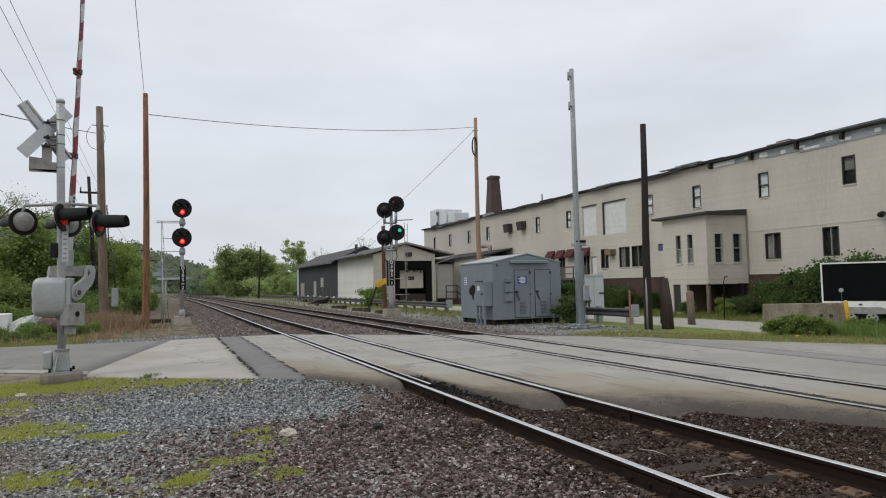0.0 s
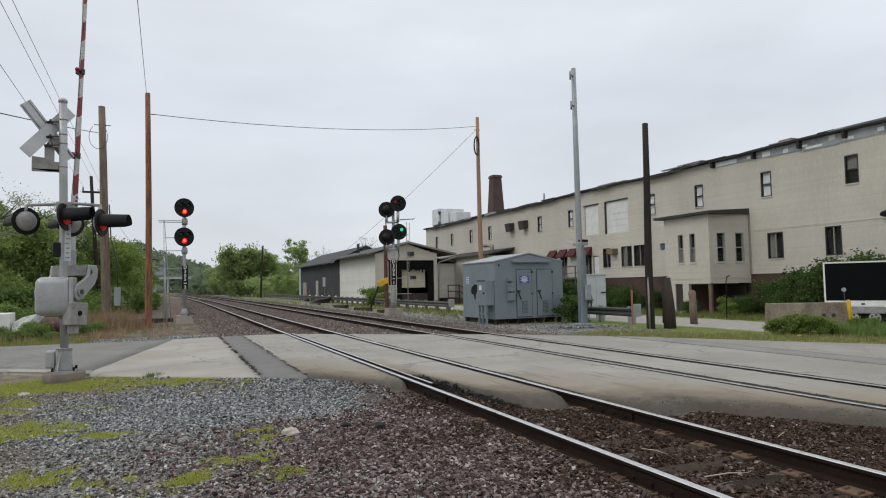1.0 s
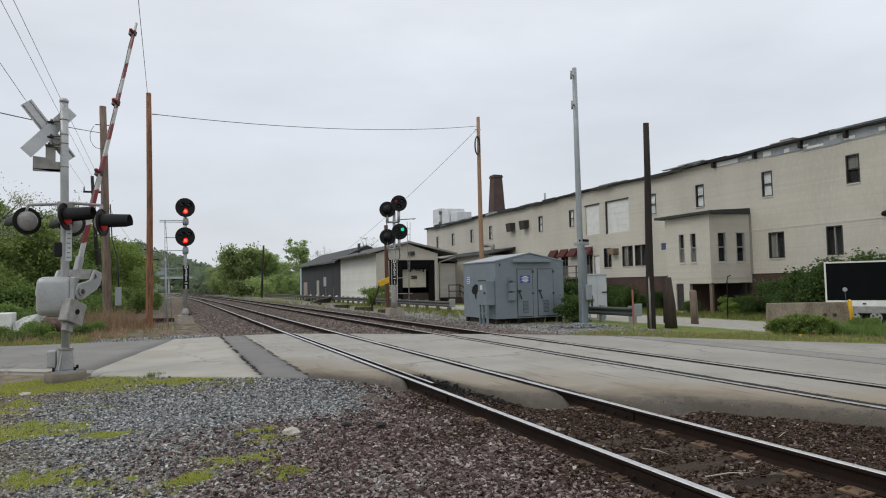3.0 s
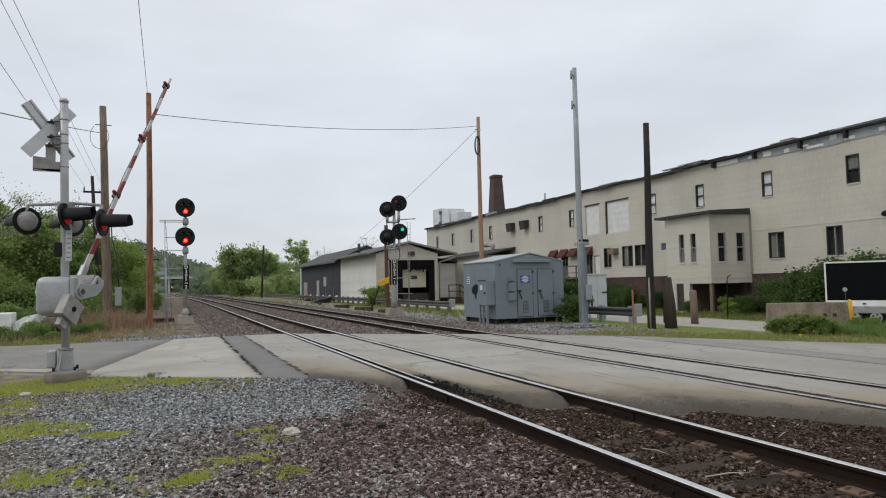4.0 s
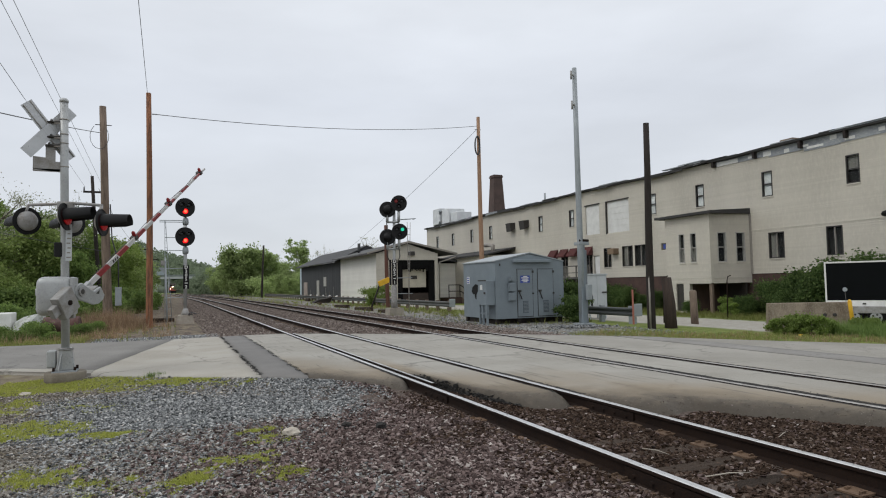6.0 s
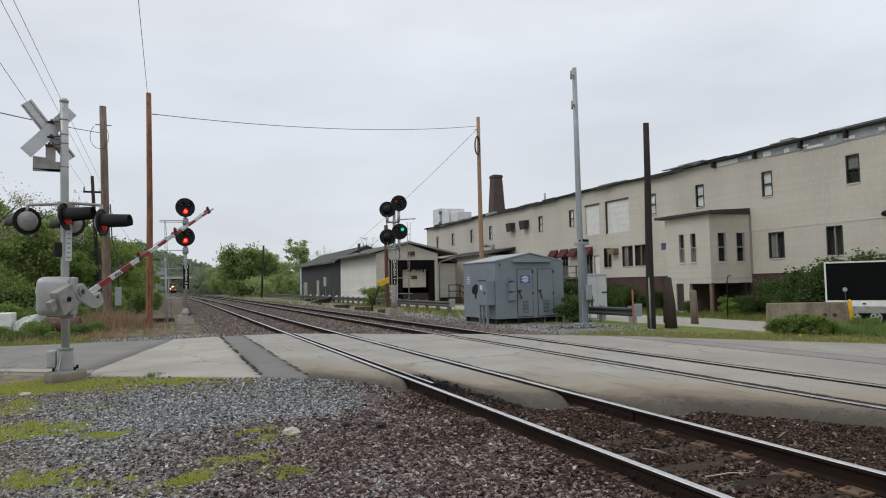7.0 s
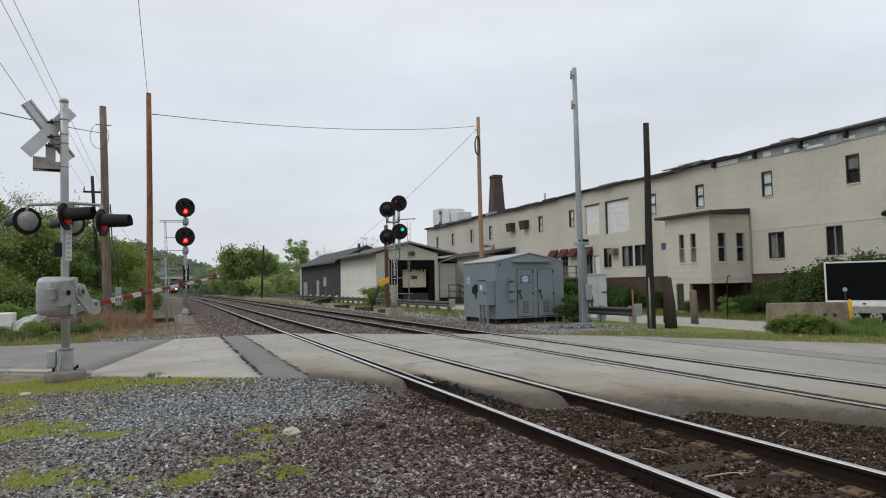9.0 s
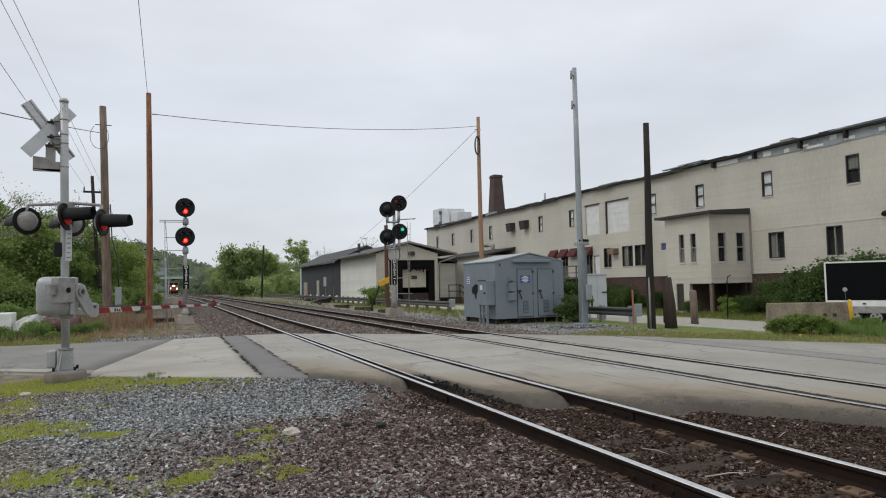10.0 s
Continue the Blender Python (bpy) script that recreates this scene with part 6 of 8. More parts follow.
def build_poles():
    def pole(name, a, b, r0, r1, m, label, seg=14):
        t = thing(name, (a[0], a[1], a[2]), label, "pole")
        d = Vector(b) - Vector(a)
        pts = [(0, 0, -0.3)] + [tuple(d * k + Vector((0.02 * math.sin(5 * k + a[0]), 0.01 * math.cos(4 * k), 0))) for k in (0.0, 0.25, 0.5, 0.75, 1.0)]
        part("shaft", T(pts, [r0, r0] + [r0 + (r1 - r0) * k for k in (0.25, 0.5, 0.75, 1.0)], seg), m, t)
        return t
    p = pole("utility_pole", (-0.86, 31.4, -0.2), (-0.93, 30.9, 10.37), 0.15, 0.105, wood_orange, "tall reddish brown wooden utility pole")
    part("wire_hook", T([(0.05, -0.6, 9.6), (0.25, -0.6, 9.6)], 0.02, 6), wire_mat, p)
    p = pole("utility_pole", (-2.78, 34.96, -0.25), (-3.1, 34.5, 10.53), 0.22, 0.15, wood_pole, "weathered grey-brown wooden utility pole with a meter box")
    part("through_bolt", T([(-0.62, -0.5, 9.85), (0.1, -0.5, 9.85)], 0.02, 6), rust, p)
    pts = [(-0.42 + 0.4 * math.cos(a), -0.62, 9.05 + 0.6 * math.sin(a) + 0.2) for a in np.arange(2.2, 7.2, 0.35)]
    part("cable_loop", T(pts, 0.013, 6), wire_mat, p)
    part("meter_box", B(0.3, 0.58, -0.35, -0.12, 1.05, 1.95), steel_grey, p, "grey meter box", bevel=0.02)
    part("conduit", T([(0.45, -0.25, 1.9), (0.42, -0.25, 3.2), (0.14, -0.25, 4.3), (0.05, -0.3, 6)], 0.03, 6), wire_mat, p)
    # far pole with crossarm
    p = pole("crossarm_pole", (-4.35, 49.2, -0.3), (-4.99, 49.0, 9.41), 0.15, 0.1, wood_black, "dark wooden pole with a crossarm")
    part("crossarm", B(-1.15, 0.12, -0.25, -0.13, 8.55, 8.68), wood_black, p)
    for x in (-1.1, 0.05):
        part("insulator", T([(x, -0.19, 8.68), (x, -0.19, 8.95)], [0.05, 0.04], 8), wire_mat, p)
    for a, z, r in (((-3.9, 83.5, -0.3), 7.2, 0.16), ((-3.1, 95.0, -0.3), 6.5, 0.12)):
        p = pole("crossarm_pole", a, (a[0] + 0.3, a[1], z), r, r * 0.7, wood_black, "dark distant wooden pole with a crossarm")
        part("crossarm", B(-1.1, 1.4, -0.2, -0.1, z - 0.6, z - 0.45), wood_black, p)
    pole("utility_pole", (14.7, 115, -0.3), (15.0, 114.6, 9.0), 0.2, 0.15, wood_black, "dark distant wooden pole beside the line")
    # pole by the enclosure with a cable coil
    p = pole("utility_pole", (20.66, 40.85, -0.35), (20.25, 40.2, 13.5), 0.19, 0.12, wood_light, "tall pale wooden utility pole with a coil of cable")
    for k in range(3):
        pts = [(-0.55 + 0.19 * math.cos(a), -0.72 - 0.03 * k, 11.75 + (0.62 + 0.03 * k) * math.sin(a)) for a in np.arange(0, 6.6, 0.4)]
        part("cable_coil", T(pts, 0.045, 6), wire_mat, p, "black cable coil")
    part("wire_bracket", T([(-0.7, -0.7, 12.9), (-0.2, -0.62, 12.95)], 0.025, 6), wire_mat, p)
    pole("timber_post", (14.64, 44.4, -0.3), (14.5, 44.2, 5.95), 0.15, 0.14, mat("red_brown_timber", (0.12, 0.055, 0.038), (0.08, 0.038, 0.028), (0.17, 0.08, 0.055), 3, 30, 0.85, 0, 0.3, (6, 6, 0.5)), "red-brown timber post beside the loading dock")
    p = pole("utility_pole", (15.62, 17.74, -0.2), (15.38, 17.42, 7.08), 0.15, 0.1, wood_black, "black creosoted wooden pole")
    part("conduit", T([(-0.16, -0.12, 0), (-0.17, -0.13, 2.1)], 0.035, 6), frame_grey, p)
    # broad stub post
    t = thing("stub_post", (16.31, 17.54, -0.2), "broad dark wooden stub post", "post")
    part("shaft", T([(0, 0, -0.2), (-0.04, 0, 0.9), (-0.15, 0, 1.83)], [0.22, 0.2, 0.17], 10), mat("brown_stub_wood", (0.05, 0.034, 0.027), (0.03, 0.022, 0.018), (0.1, 0.075, 0.06), 3, 30, 0.9, 0, 0.6, (6, 6, 0.5)), t)
    t = thing("stub_post", (19.18, 19.31, -0.25), "short grey weathered wooden post", "post")
    part("shaft", T([(0, 0, -0.2), (-0.05, 0, 1.3), (-0.05, 0, 1.36)], [0.15, 0.14, 0.09], 10), wood_pole, t)
    for x, y, h in ((18.5, 20.3, 2.0), (24.3, 22.4, 2.0)):
        t = thing("bent_pipe", (x, y, -0.3), "thin bent rusty pipe standing in grass", "pipe")
        part("pipe", T([(0, 0, -0.1), (0.05, 0, h - 0.25), (0.12, 0, h - 0.05), (0.3, 0, h)], 0.025, 6), rust, t)
    # steel monopole
    m = thing("antenna_mast", (14.27, 19.95, -0.17), "galvanised steel antenna mast on a hinged base", "mast")
    d = Vector((-0.33, -0.42, 9.75))
    part("pole", T([(0, 0, 0.1), tuple(d * 0.33), tuple(d * 0.66), tuple(d)], [0.13, 0.115, 0.1, 0.085], 10), steel_grey, m)
    q = d * 0.33
    part("lower_sleeve", B(-0.11, 0.07, -0.18, 0.06, 0.08, 3.1), bung_grey, m, bevel=0.015)
    part("sleeve_channel", B(0.04, 0.17, -0.14, 0.06, 0.1, 2.9), mat("darker_galvanised_steel", (0.2, 0.22, 0.24), (0.16, 0.18, 0.2), None, 2, 40, 0.5, 0.3, 0.05), m)
    part("hinge_collar", B(-0.22, 0.24, -0.24, 0.12, 3.08, 3.2), steel_grey, m, bevel=0.02)
    part("hinge_pin", T([(-0.2, -0.2, 3.25), (0.22, -0.2, 3.25)], 0.05, 8), rust, m)
    part("control_box", B(0.02, 0.24, -0.34, -0.2, 1.02, 1.6), steel_grey, m, bevel=0.02)
    part("base_flange", B(-0.3, 0.36, -0.36, 0.28, 0.02, 0.08), steel_grey, m)
    part("base_flange", B(-0.27, 0.33, -0.33, 0.25, 0.1, 0.15), steel_grey, m)
    part("footing", T([(0, 0, -0.2), (0, 0, 0.02)], 0.42, 16), concrete, m)
    for z in (9.45, 8.33):
        c = d * (z / 9.75)
        part("antenna", T([(c.x - 0.22, c.y - 0.1, z - 0.18), (c.x - 0.22, c.y - 0.1, z + 0.14)], 0.035, 8), dull_silver, m)
        part("antenna_bracket", T([(c.x - 0.22, c.y - 0.1, z), (c.x, c.y, z)], 0.035, 6), dull_silver, m)
    # orange marker and guard rail end
    t = thing("marker_post", (16.47, 19.72, -0.22), "faded orange flexible marker post", "marker")
    part("stake", B(-0.035, 0.035, -0.02, 0.02, -0.1, 1.4), orange_paint, t, bevel=0.008)


build_poles()


def guard_rail(x0, y0, y1, wood, label, step=1.9, flip=False):
    rail = thing("guard_rail", (x0, y0, -0.3), label, "guard rail", "guard rails beside the yard")
    prof = [(0, 0.42), (0.06, 0.46), (0.06, 0.52), (0.0, 0.57), (0.0, 0.61), (0.06, 0.66), (0.06, 0.72), (0, 0.76), (-0.012, 0.76), (0.046, 0.715), (0.046, 0.665), (-0.012, 0.615), (-0.012, 0.565), (0.046, 0.515), (0.046, 0.465), (-0.012, 0.42)]
    part("beam", P([(-u, v) for u, v in prof], 0, y1 - y0), wood[1], rail)
    y = 0.3
    while y < y1 - y0:
        part("post", B(0.02, 0.2, y - 0.09, y + 0.09, -0.2, 0.82), wood[0], rail)
        y += step
    part("end_plate", B(-0.05, 0.36, -0.05, 0.0, 0.42, 0.92), steel_grey, rail, "grey end plate", bevel=0.03)
    part("end_post", B(-0.12, 0.1, 0.0, 0.2, -0.2, 0.4), wood[0], rail)


guard_rail(15.9, 36.0, 120, (wood_pole, mat("dull_galvanised_rail", (0.11, 0.112, 0.11), (0.08, 0.082, 0.08), None, 2, 30, 0.75, 0.0, 0.05, spec=0.15)), "long galvanised guard rail on weathered posts")
guard_rail(16.85, 20.1, 32.5, (steel_grey, mat("dark_weathered_rail", (0.06, 0.066, 0.068), (0.045, 0.05, 0.05), None, 2, 30, 0.6, 0.2, 0.05)), "dark guard rail with a grey end plate")


# ---- plants ----
def cards(rng, centres, size, stretch=1.5, flat=0.0):
    """Small leaf shapes at the centres: points and faces of diamonds turned at random."""
    n = len(centres)
    d = rng.normal(size=(n, 3))
    d[:, 2] *= 1 - flat
    d /= np.linalg.norm(d, axis=1)[:, None]
    e = np.cross(d, rng.normal(size=(n, 3)))
    e /= np.linalg.norm(e, axis=1)[:, None]
    s = (size * rng.uniform(0.6, 1.3, n))[:, None]
    v = np.stack([centres - d * s * stretch / 2, centres + e * s / 2, centres + d * s * stretch / 2, centres - e * s / 2], 1).reshape(-1, 3)
    f = np.arange(n * 4).reshape(-1, 4)
    return v, f


def mesh_of(name, v, f, material):
    me = bpy.data.meshes.new(name)
    me.from_pydata(v.tolist(), [], f.tolist())
    me.materials.append(material)
    return me


def limbs(rng, h, r, spread, n, start=0.3):
    """Trunk and limbs as one mesh, and the ends of the limbs."""
    bm = bmesh.new()
    wob = [Vector((0.05 * h * (rng.random() - 0.5) * k, 0.05 * h * (rng.random() - 0.5) * k, h * 0.8 * k)) for k in (0, 0.3, 0.6, 1.0)]
    wob.insert(0, Vector((0, 0, -0.4)))
    tube(bm, wob, [r * 1.25, r * 1.1, r * 0.8, r * 0.5, r * 0.15], 8)
    ends = [wob[-1]]
    for k in range(n):
        t = start + (0.95 - start) * (k + rng.random()) / n
        p = wob[1].lerp(wob[-1], t)
        a = rng.random() * 6.283
        ln = spread * (1.05 - 0.6 * abs(t - 0.5)) * rng.uniform(0.6, 1.05)
        q = p + Vector((math.cos(a) * ln * 0.55, math.sin(a) * ln * 0.55, h * 0.07))
        e = p + Vector((math.cos(a + 0.2) * ln, math.sin(a + 0.2) * ln, h * rng.uniform(0.1, 0.22)))
        tube(bm, [p, q, e], [r * 0.4 * (1.1 - t * 0.7), r * 0.25, r * 0.06], 6)
        ends += [q, e]
        for j in range(2):
            w = q.lerp(e, rng.random()) + Vector((rng.normal() * ln * 0.25, rng.normal() * ln * 0.25, h * rng.uniform(0.02, 0.12)))
            tube(bm, [q, w], [r * 0.14, r * 0.03], 4)
            ends.append(w)
    return bm, ends


def tree(name, seed, loc, h, spread, leaf, size, per, label, start=0.25, r=None, clump=None, limb_n=9, category="tree", wood=None, group=""):
    """A tree or tall shrub: trunk with limbs, and a crown of leaf clumps round the limb ends."""
    rng = np.random.default_rng(seed)
    t = thing(name, loc, label, category, group)
    bm, ends = limbs(rng, h, r or h * 0.018, spread, limb_n, start)
    part("trunk", bm, wood or bark, t)
    c = []
    cl = clump or spread * 0.33
    for e in ends:
        k = int(per * rng.uniform(0.6, 1.4))
        p = rng.normal(size=(k, 3))
        p /= np.maximum(np.linalg.norm(p, axis=1), 1e-6)[:, None]
        p *= (rng.random(k) ** 0.6)[:, None] * np.array([cl, cl, cl * 0.75]) * rng.uniform(0.5, 1.35) * (1 + 0.25 * rng.normal(size=k))[:, None]
        c.append(p + np.array(e))
    c = np.concatenate(c)
    c[:, 2] = np.maximum(c[:, 2], 0.03)
    ob = new("crown", mesh_of("crown", *cards(rng, c, size), leaf))
    ob.parent = t
    return t


def again(src, x, y, z, turn, s):
    return copy_thing(src, pose(x, y, z, 0, 0, turn) @ Matrix.Diagonal((s[0], s[1], s[2], 1)))


green_a = tree("tree", 1, (-8.6, 44, -0.3), 6.0, 2.6, leaf_green, 0.12, 240, "leafy green tree in spring beside the road", 0.04, limb_n=24)
green_b = tree("tree", 2, (-6.2, 51, -0.3), 6.6, 2.4, leaf_dark, 0.12, 240, "dark green leafy tree in a dense thicket", 0.04, limb_n=24)
green_c = tree("tree", 3, (-4.9, 54, -0.3), 6.3, 2.3, leaf_bright, 0.12, 230, "bright green young tree in a dense thicket", 0.04, limb_n=24)
k = 0
for x, y, turn, s in ((-11.5, 46, 40, 1.0), (-10, 52, 80, 1.15), (-13, 55, 120, 1.3), (-8, 57, 200, 1.1), (-6.6, 62, 20, 1.05), (-4.9, 66, 300, 1.05), (-15, 62, 10, 1.4), (-10.5, 66, 150, 1.35), (-7.5, 72, 240, 1.3), (-5.6, 78, 60, 1.2), (-6.4, 46.5, 90, 0.72), (-4.6, 60, 330, 0.95), (-9.4, 41.5, 190, 0.7), (-12.4, 41, 260, 0.8), (-5.5, 90, 45, 1.1), (-6.8, 102, 135, 1.25), (-7.5, 118, 225, 1.4), (-5.2, 112, 15, 1.0), (-9.5, 84, 215, 1.5)):
    again((green_a, green_b, green_c)[k % 3], x, y, -0.3, turn, (s, s, s * (0.92 + 0.05 * (k % 4))))
    k += 1
tree("tree", 7, (-7.4, 47.5, -0.3), 8.0, 2.6, blossom, 0.08, 90, "tall thin tree with pale opening buds", 0.35, limb_n=12, clump=0.9)
tree("tree", 8, (-9.8, 43.5, -0.3), 10.2, 2.7, blossom, 0.075, 60, "tall thin tree with pale opening buds", 0.4, limb_n=12, clump=0.9)
tree("tree", 9, (-7.4, 66, -0.3), 10.8, 2.4, blossom, 0.1, 14, "bare twiggy tree with few buds", 0.4, limb_n=14, clump=0.8)
far_a = tree("tree", 11, (13.4, 136, -0.3), 10.6, 4.2, leaf_mid, 0.29, 190, "broad green tree beyond the tracks", 0.02, limb_n=26)
far_b = tree("tree", 12, (18.0, 142, -0.3), 10.0, 4.0, leaf_mid, 0.29, 190, "broad green tree beyond the tracks", 0.02, limb_n=26)
tree("tree", 13, (27.2, 150, -0.3), 13.2, 3.0, leaf_mid, 0.26, 75, "tall bright green tree with an airy crown", 0.5, limb_n=15, clump=0.95, r=0.2)
tree("tree", 14, (36, 124, -0.3), 12.6, 3.6, blossom, 0.16, 9, "bare twiggy tree behind the freight house", 0.4, limb_n=16, clump=1.0)
tree("tree", 15, (30.4, 138, -0.3), 10.8, 2.8, blossom, 0.16, 9, "bare twiggy tree behind the freight house", 0.4, limb_n=14, clump=1.0)
k = 0
for x, y, turn, s in ((13.2, 150, 40, 0.82), (21.5, 146, 100, 0.8), (22.3, 128, 160, 0.5), (24.5, 124, 220, 0.55), (19.8, 120, 10, 0.42), (27.6, 136, 20, 0.66), (14.5, 170, 70, 0.85), (12.4, 185, 140, 0.75), (16.0, 165, 230, 1.0), (14.0, 205, 300, 0.85), (18.0, 210, 15, 0.95), (13.2, 230, 80, 0.8), (30, 150, 200, 0.8), (34, 142, 250, 0.7), (-9, 150, 30, 0.9), (-8, 175, 110, 1.0), (-11, 205, 190, 1.2), (-8.2, 235, 280, 1.0), (-12, 260, 350, 1.3), (16, 250, 60, 1.0), (20, 118, 33, 0.34)):
    again((far_a, far_b)[k % 2], x, y, -0.3, turn, (s, s, s * (0.9 + 0.06 * (k % 3))))
    k += 1


def woods():
    """Wooded slopes in the far distance."""
    rng = np.random.default_rng(5)
    c = []
    for _ in range(420):
        x = rng.uniform(-110, 110)
        y = rng.uniform(340, 620)
        hill = 1.0 + 33 * max(0.0, 1 - abs((x + 28) / 85)) ** 1.1 * (y - 330) / 290 + 5 * (y - 330) / 290
        r = rng.uniform(4, 7)
        p = rng.normal(size=(85, 3))
        p /= np.linalg.norm(p, axis=1)[:, None]
        c.append(p * np.array([r, r, r]) * (rng.random(85) ** 0.4)[:, None] + np.array([x, y, hill + 3.0]))
    c = np.concatenate(c)
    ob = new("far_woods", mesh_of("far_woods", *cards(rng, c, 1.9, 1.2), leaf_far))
    tagged(ob, "wooded hills at the end of the line, haze put into the leaf colour", "woods", kind="stuff")
    bm = bmesh.new()
    xs, ys = np.arange(-200, 201, 20.0), np.arange(335, 700, 25.0)
    g = [[bm.verts.new((x, y, -0.5 + 31 * max(0.0, 1 - abs((x + 28) / 85)) ** 1.1 * (y - 335) / 290 + 5 * (y - 335) / 290)) for x in xs] for y in ys]
    for j in range(len(ys) - 1):
        for i in range(len(xs) - 1):
            bm.faces.new((g[j][i], g[j][i + 1], g[j + 1][i + 1], g[j + 1][i])).smooth = True
    single("hillside", bm, mat("far_forest_floor", (0.1, 0.13, 0.075), (0.08, 0.1, 0.06), (0.13, 0.16, 0.1), 0.05, 0.4, 0.95, 0, 0), "wooded hillside behind the bridge", "hill", "structure")


woods()


def thicket(name, seed, rows, leaf, size, label):
    """Undergrowth that nobody could count: rows of x, y, radius, height."""
    rng = np.random.default_rng(seed)
    c = []
    for x, y, r, h in rows:
        for _ in range(7):
            o = np.array([x + rng.normal() * r * 0.6, y + rng.normal() * r * 0.6, h * rng.uniform(0.1, 0.85) - 0.3])
            p = rng.normal(size=(170, 3))
            p /= np.linalg.norm(p, axis=1)[:, None]
            c.append(o + p * (rng.random(170) ** 0.5)[:, None] * np.array([r * 0.5, r * 0.5, h * 0.3]))
    c = np.concatenate(c)
    c[:, 2] = np.maximum(c[:, 2], -0.25)
    tagged(new(name, mesh_of(name, *cards(rng, c, size), leaf)), label, "undergrowth", kind="stuff")


trng = random.Random(6)
thicket("lineside_thicket", 61, [(14 + 0.2 * (y - 110) * 0.4 + trng.uniform(0, 16), y, 2.4, trng.uniform(2.5, 4.5)) for y in np.arange(118, 190, 1.7)], leaf_mid, 0.24, "dense green undergrowth below the trees")
thicket("lineside_thicket", 62, [(-5.0 - trng.uniform(0, 9), y, 1.9, trng.uniform(2.0, 4.0)) for y in np.arange(42, 130, 1.6)], leaf_green, 0.16, "dense green undergrowth below the trees")
thicket("far_thicket", 63, [(trng.choice((-13, 15, 17)) + bend(y) + trng.uniform(-4, 5), y, 3.2, trng.uniform(4, 8)) for y in np.arange(190, 335, 2.5)], leaf_far, 0.4, "undergrowth along the distant line in haze-tinted leaf colour")


def shrub(seed, loc, h, spread, leaf, size, per, label, n=8, clump=None):
    return tree("shrub", seed, loc, h, spread, leaf, size, per, label, 0.05, 0.025, clump or spread * 0.5, n, "shrub")


bush = shrub(21, (15.62, 22.45, -0.2), 1.15, 0.55, leaf_deep, 0.055, 300, "green leafy shrub growing against the equipment hut", 9)
again(bush, 17.0, 24.8, -0.25, 70, (0.8, 0.8, 1.5))
shrub(22, (16.3, 52.5, -0.3), 1.75, 0.9, leaf_bright, 0.09, 260, "bright green shrub behind the guard rail", 9)
hedge = shrub(23, (28.6, 20.9, -0.4), 2.3, 1.4, leaf_deep, 0.085, 420, "large dense green shrub against the mill wall", 14)
for x, y, t, s in ((27.5, 24.3, 40, 0.4), (28.3, 23.0, 90, 0.72), (28.7, 19.6, 20, 1.05), (29.0, 18.6, 150, 1.1), (29.1, 15.5, 210, 1.08), (29.2, 13.6, 280, 1.15), (27.2, 21.4, 310, 0.5), (28.9, 24.4, 350, 0.3)):
    again(hedge, x, y, -0.4, t, (s, s, s * 1.08))
for x, y, t, s in ((28.9, 35.6, 20, 0.62), (28.7, 38.5, 120, 0.7), (28.4, 42.5, 220, 0.75), (29, 33.4, 300, 0.4), (26.4, 26.9, 60, 0.32), (28.6, 40.4, 10, 0.8), (28.8, 36.9, 200, 0.72), (29.1, 31.6, 140, 0.55), (28.9, 44.6, 80, 0.7)):
    again(hedge, x, y, -0.4, t, (s, s, s))
low_bush = shrub(24, (17.35, 12.95, -0.25), 0.66, 0.36, leaf_bright, 0.045, 95, "low green weeds before the concrete barrier", 9, 0.15)
for x, y, t, s in ((16.95, 13.75, 60, 0.85), (17.35, 13.4, 20, 0.92), (17.75, 13.1, 60, 0.85), (18.2, 12.95, 110, 0.75), (19.2, 12.7, 170, 0.7), (19.7, 12.6, 240, 0.55), (20.9, 12.0, 20, 0.6), (22.3, 12.6, 200, 0.5), (17.0, 13.3, 130, 0.7), (25.6, 23.4, 10, 0.9), (26.6, 24.6, 190, 0.9)):
    again(low_bush, x, y, -0.25, t, (s, s, s * (0.85 + (t % 50) / 70)))
left_bush = shrub(25, (-5.4, 32.5, -0.3), 1.0, 0.9, leaf_dark, 0.07, 300, "low dark green undergrowth beside the road", 10)
for x, y, t, s in ((-7.2, 33, 40, 1.1), (-4.3, 34.5, 100, 0.9), (-3.3, 27.4, 30, 0.5), (-4.6, 27.4, 80, 0.5), (-5.9, 27.8, 10, 0.5), (-2.9, 29.0, 70, 0.5), (-8.8, 35, 160, 1.2), (-6.4, 36.5, 220, 0.9), (-4.9, 38.5, 280, 1.5), (-6.5, 41, 330, 1.8), (-8.6, 40, 20, 1.7), (-3.9, 42, 70, 1.4), (-3.4, 46, 120, 1.7), (-10.5, 39, 200, 1.5), (-3.0, 52, 10, 1.5), (-2.2, 60, 50, 1.4), (-3.9, 25.9, 15, 0.36), (-5.0, 26.2, 95, 0.42), (-6.1, 26.0, 200, 0.4), (-7.3, 26.4, 300, 0.45), (-4.5, 28.2, 250, 0.6)):
    again(left_bush, x, y, -0.3, t, (s, s, s))
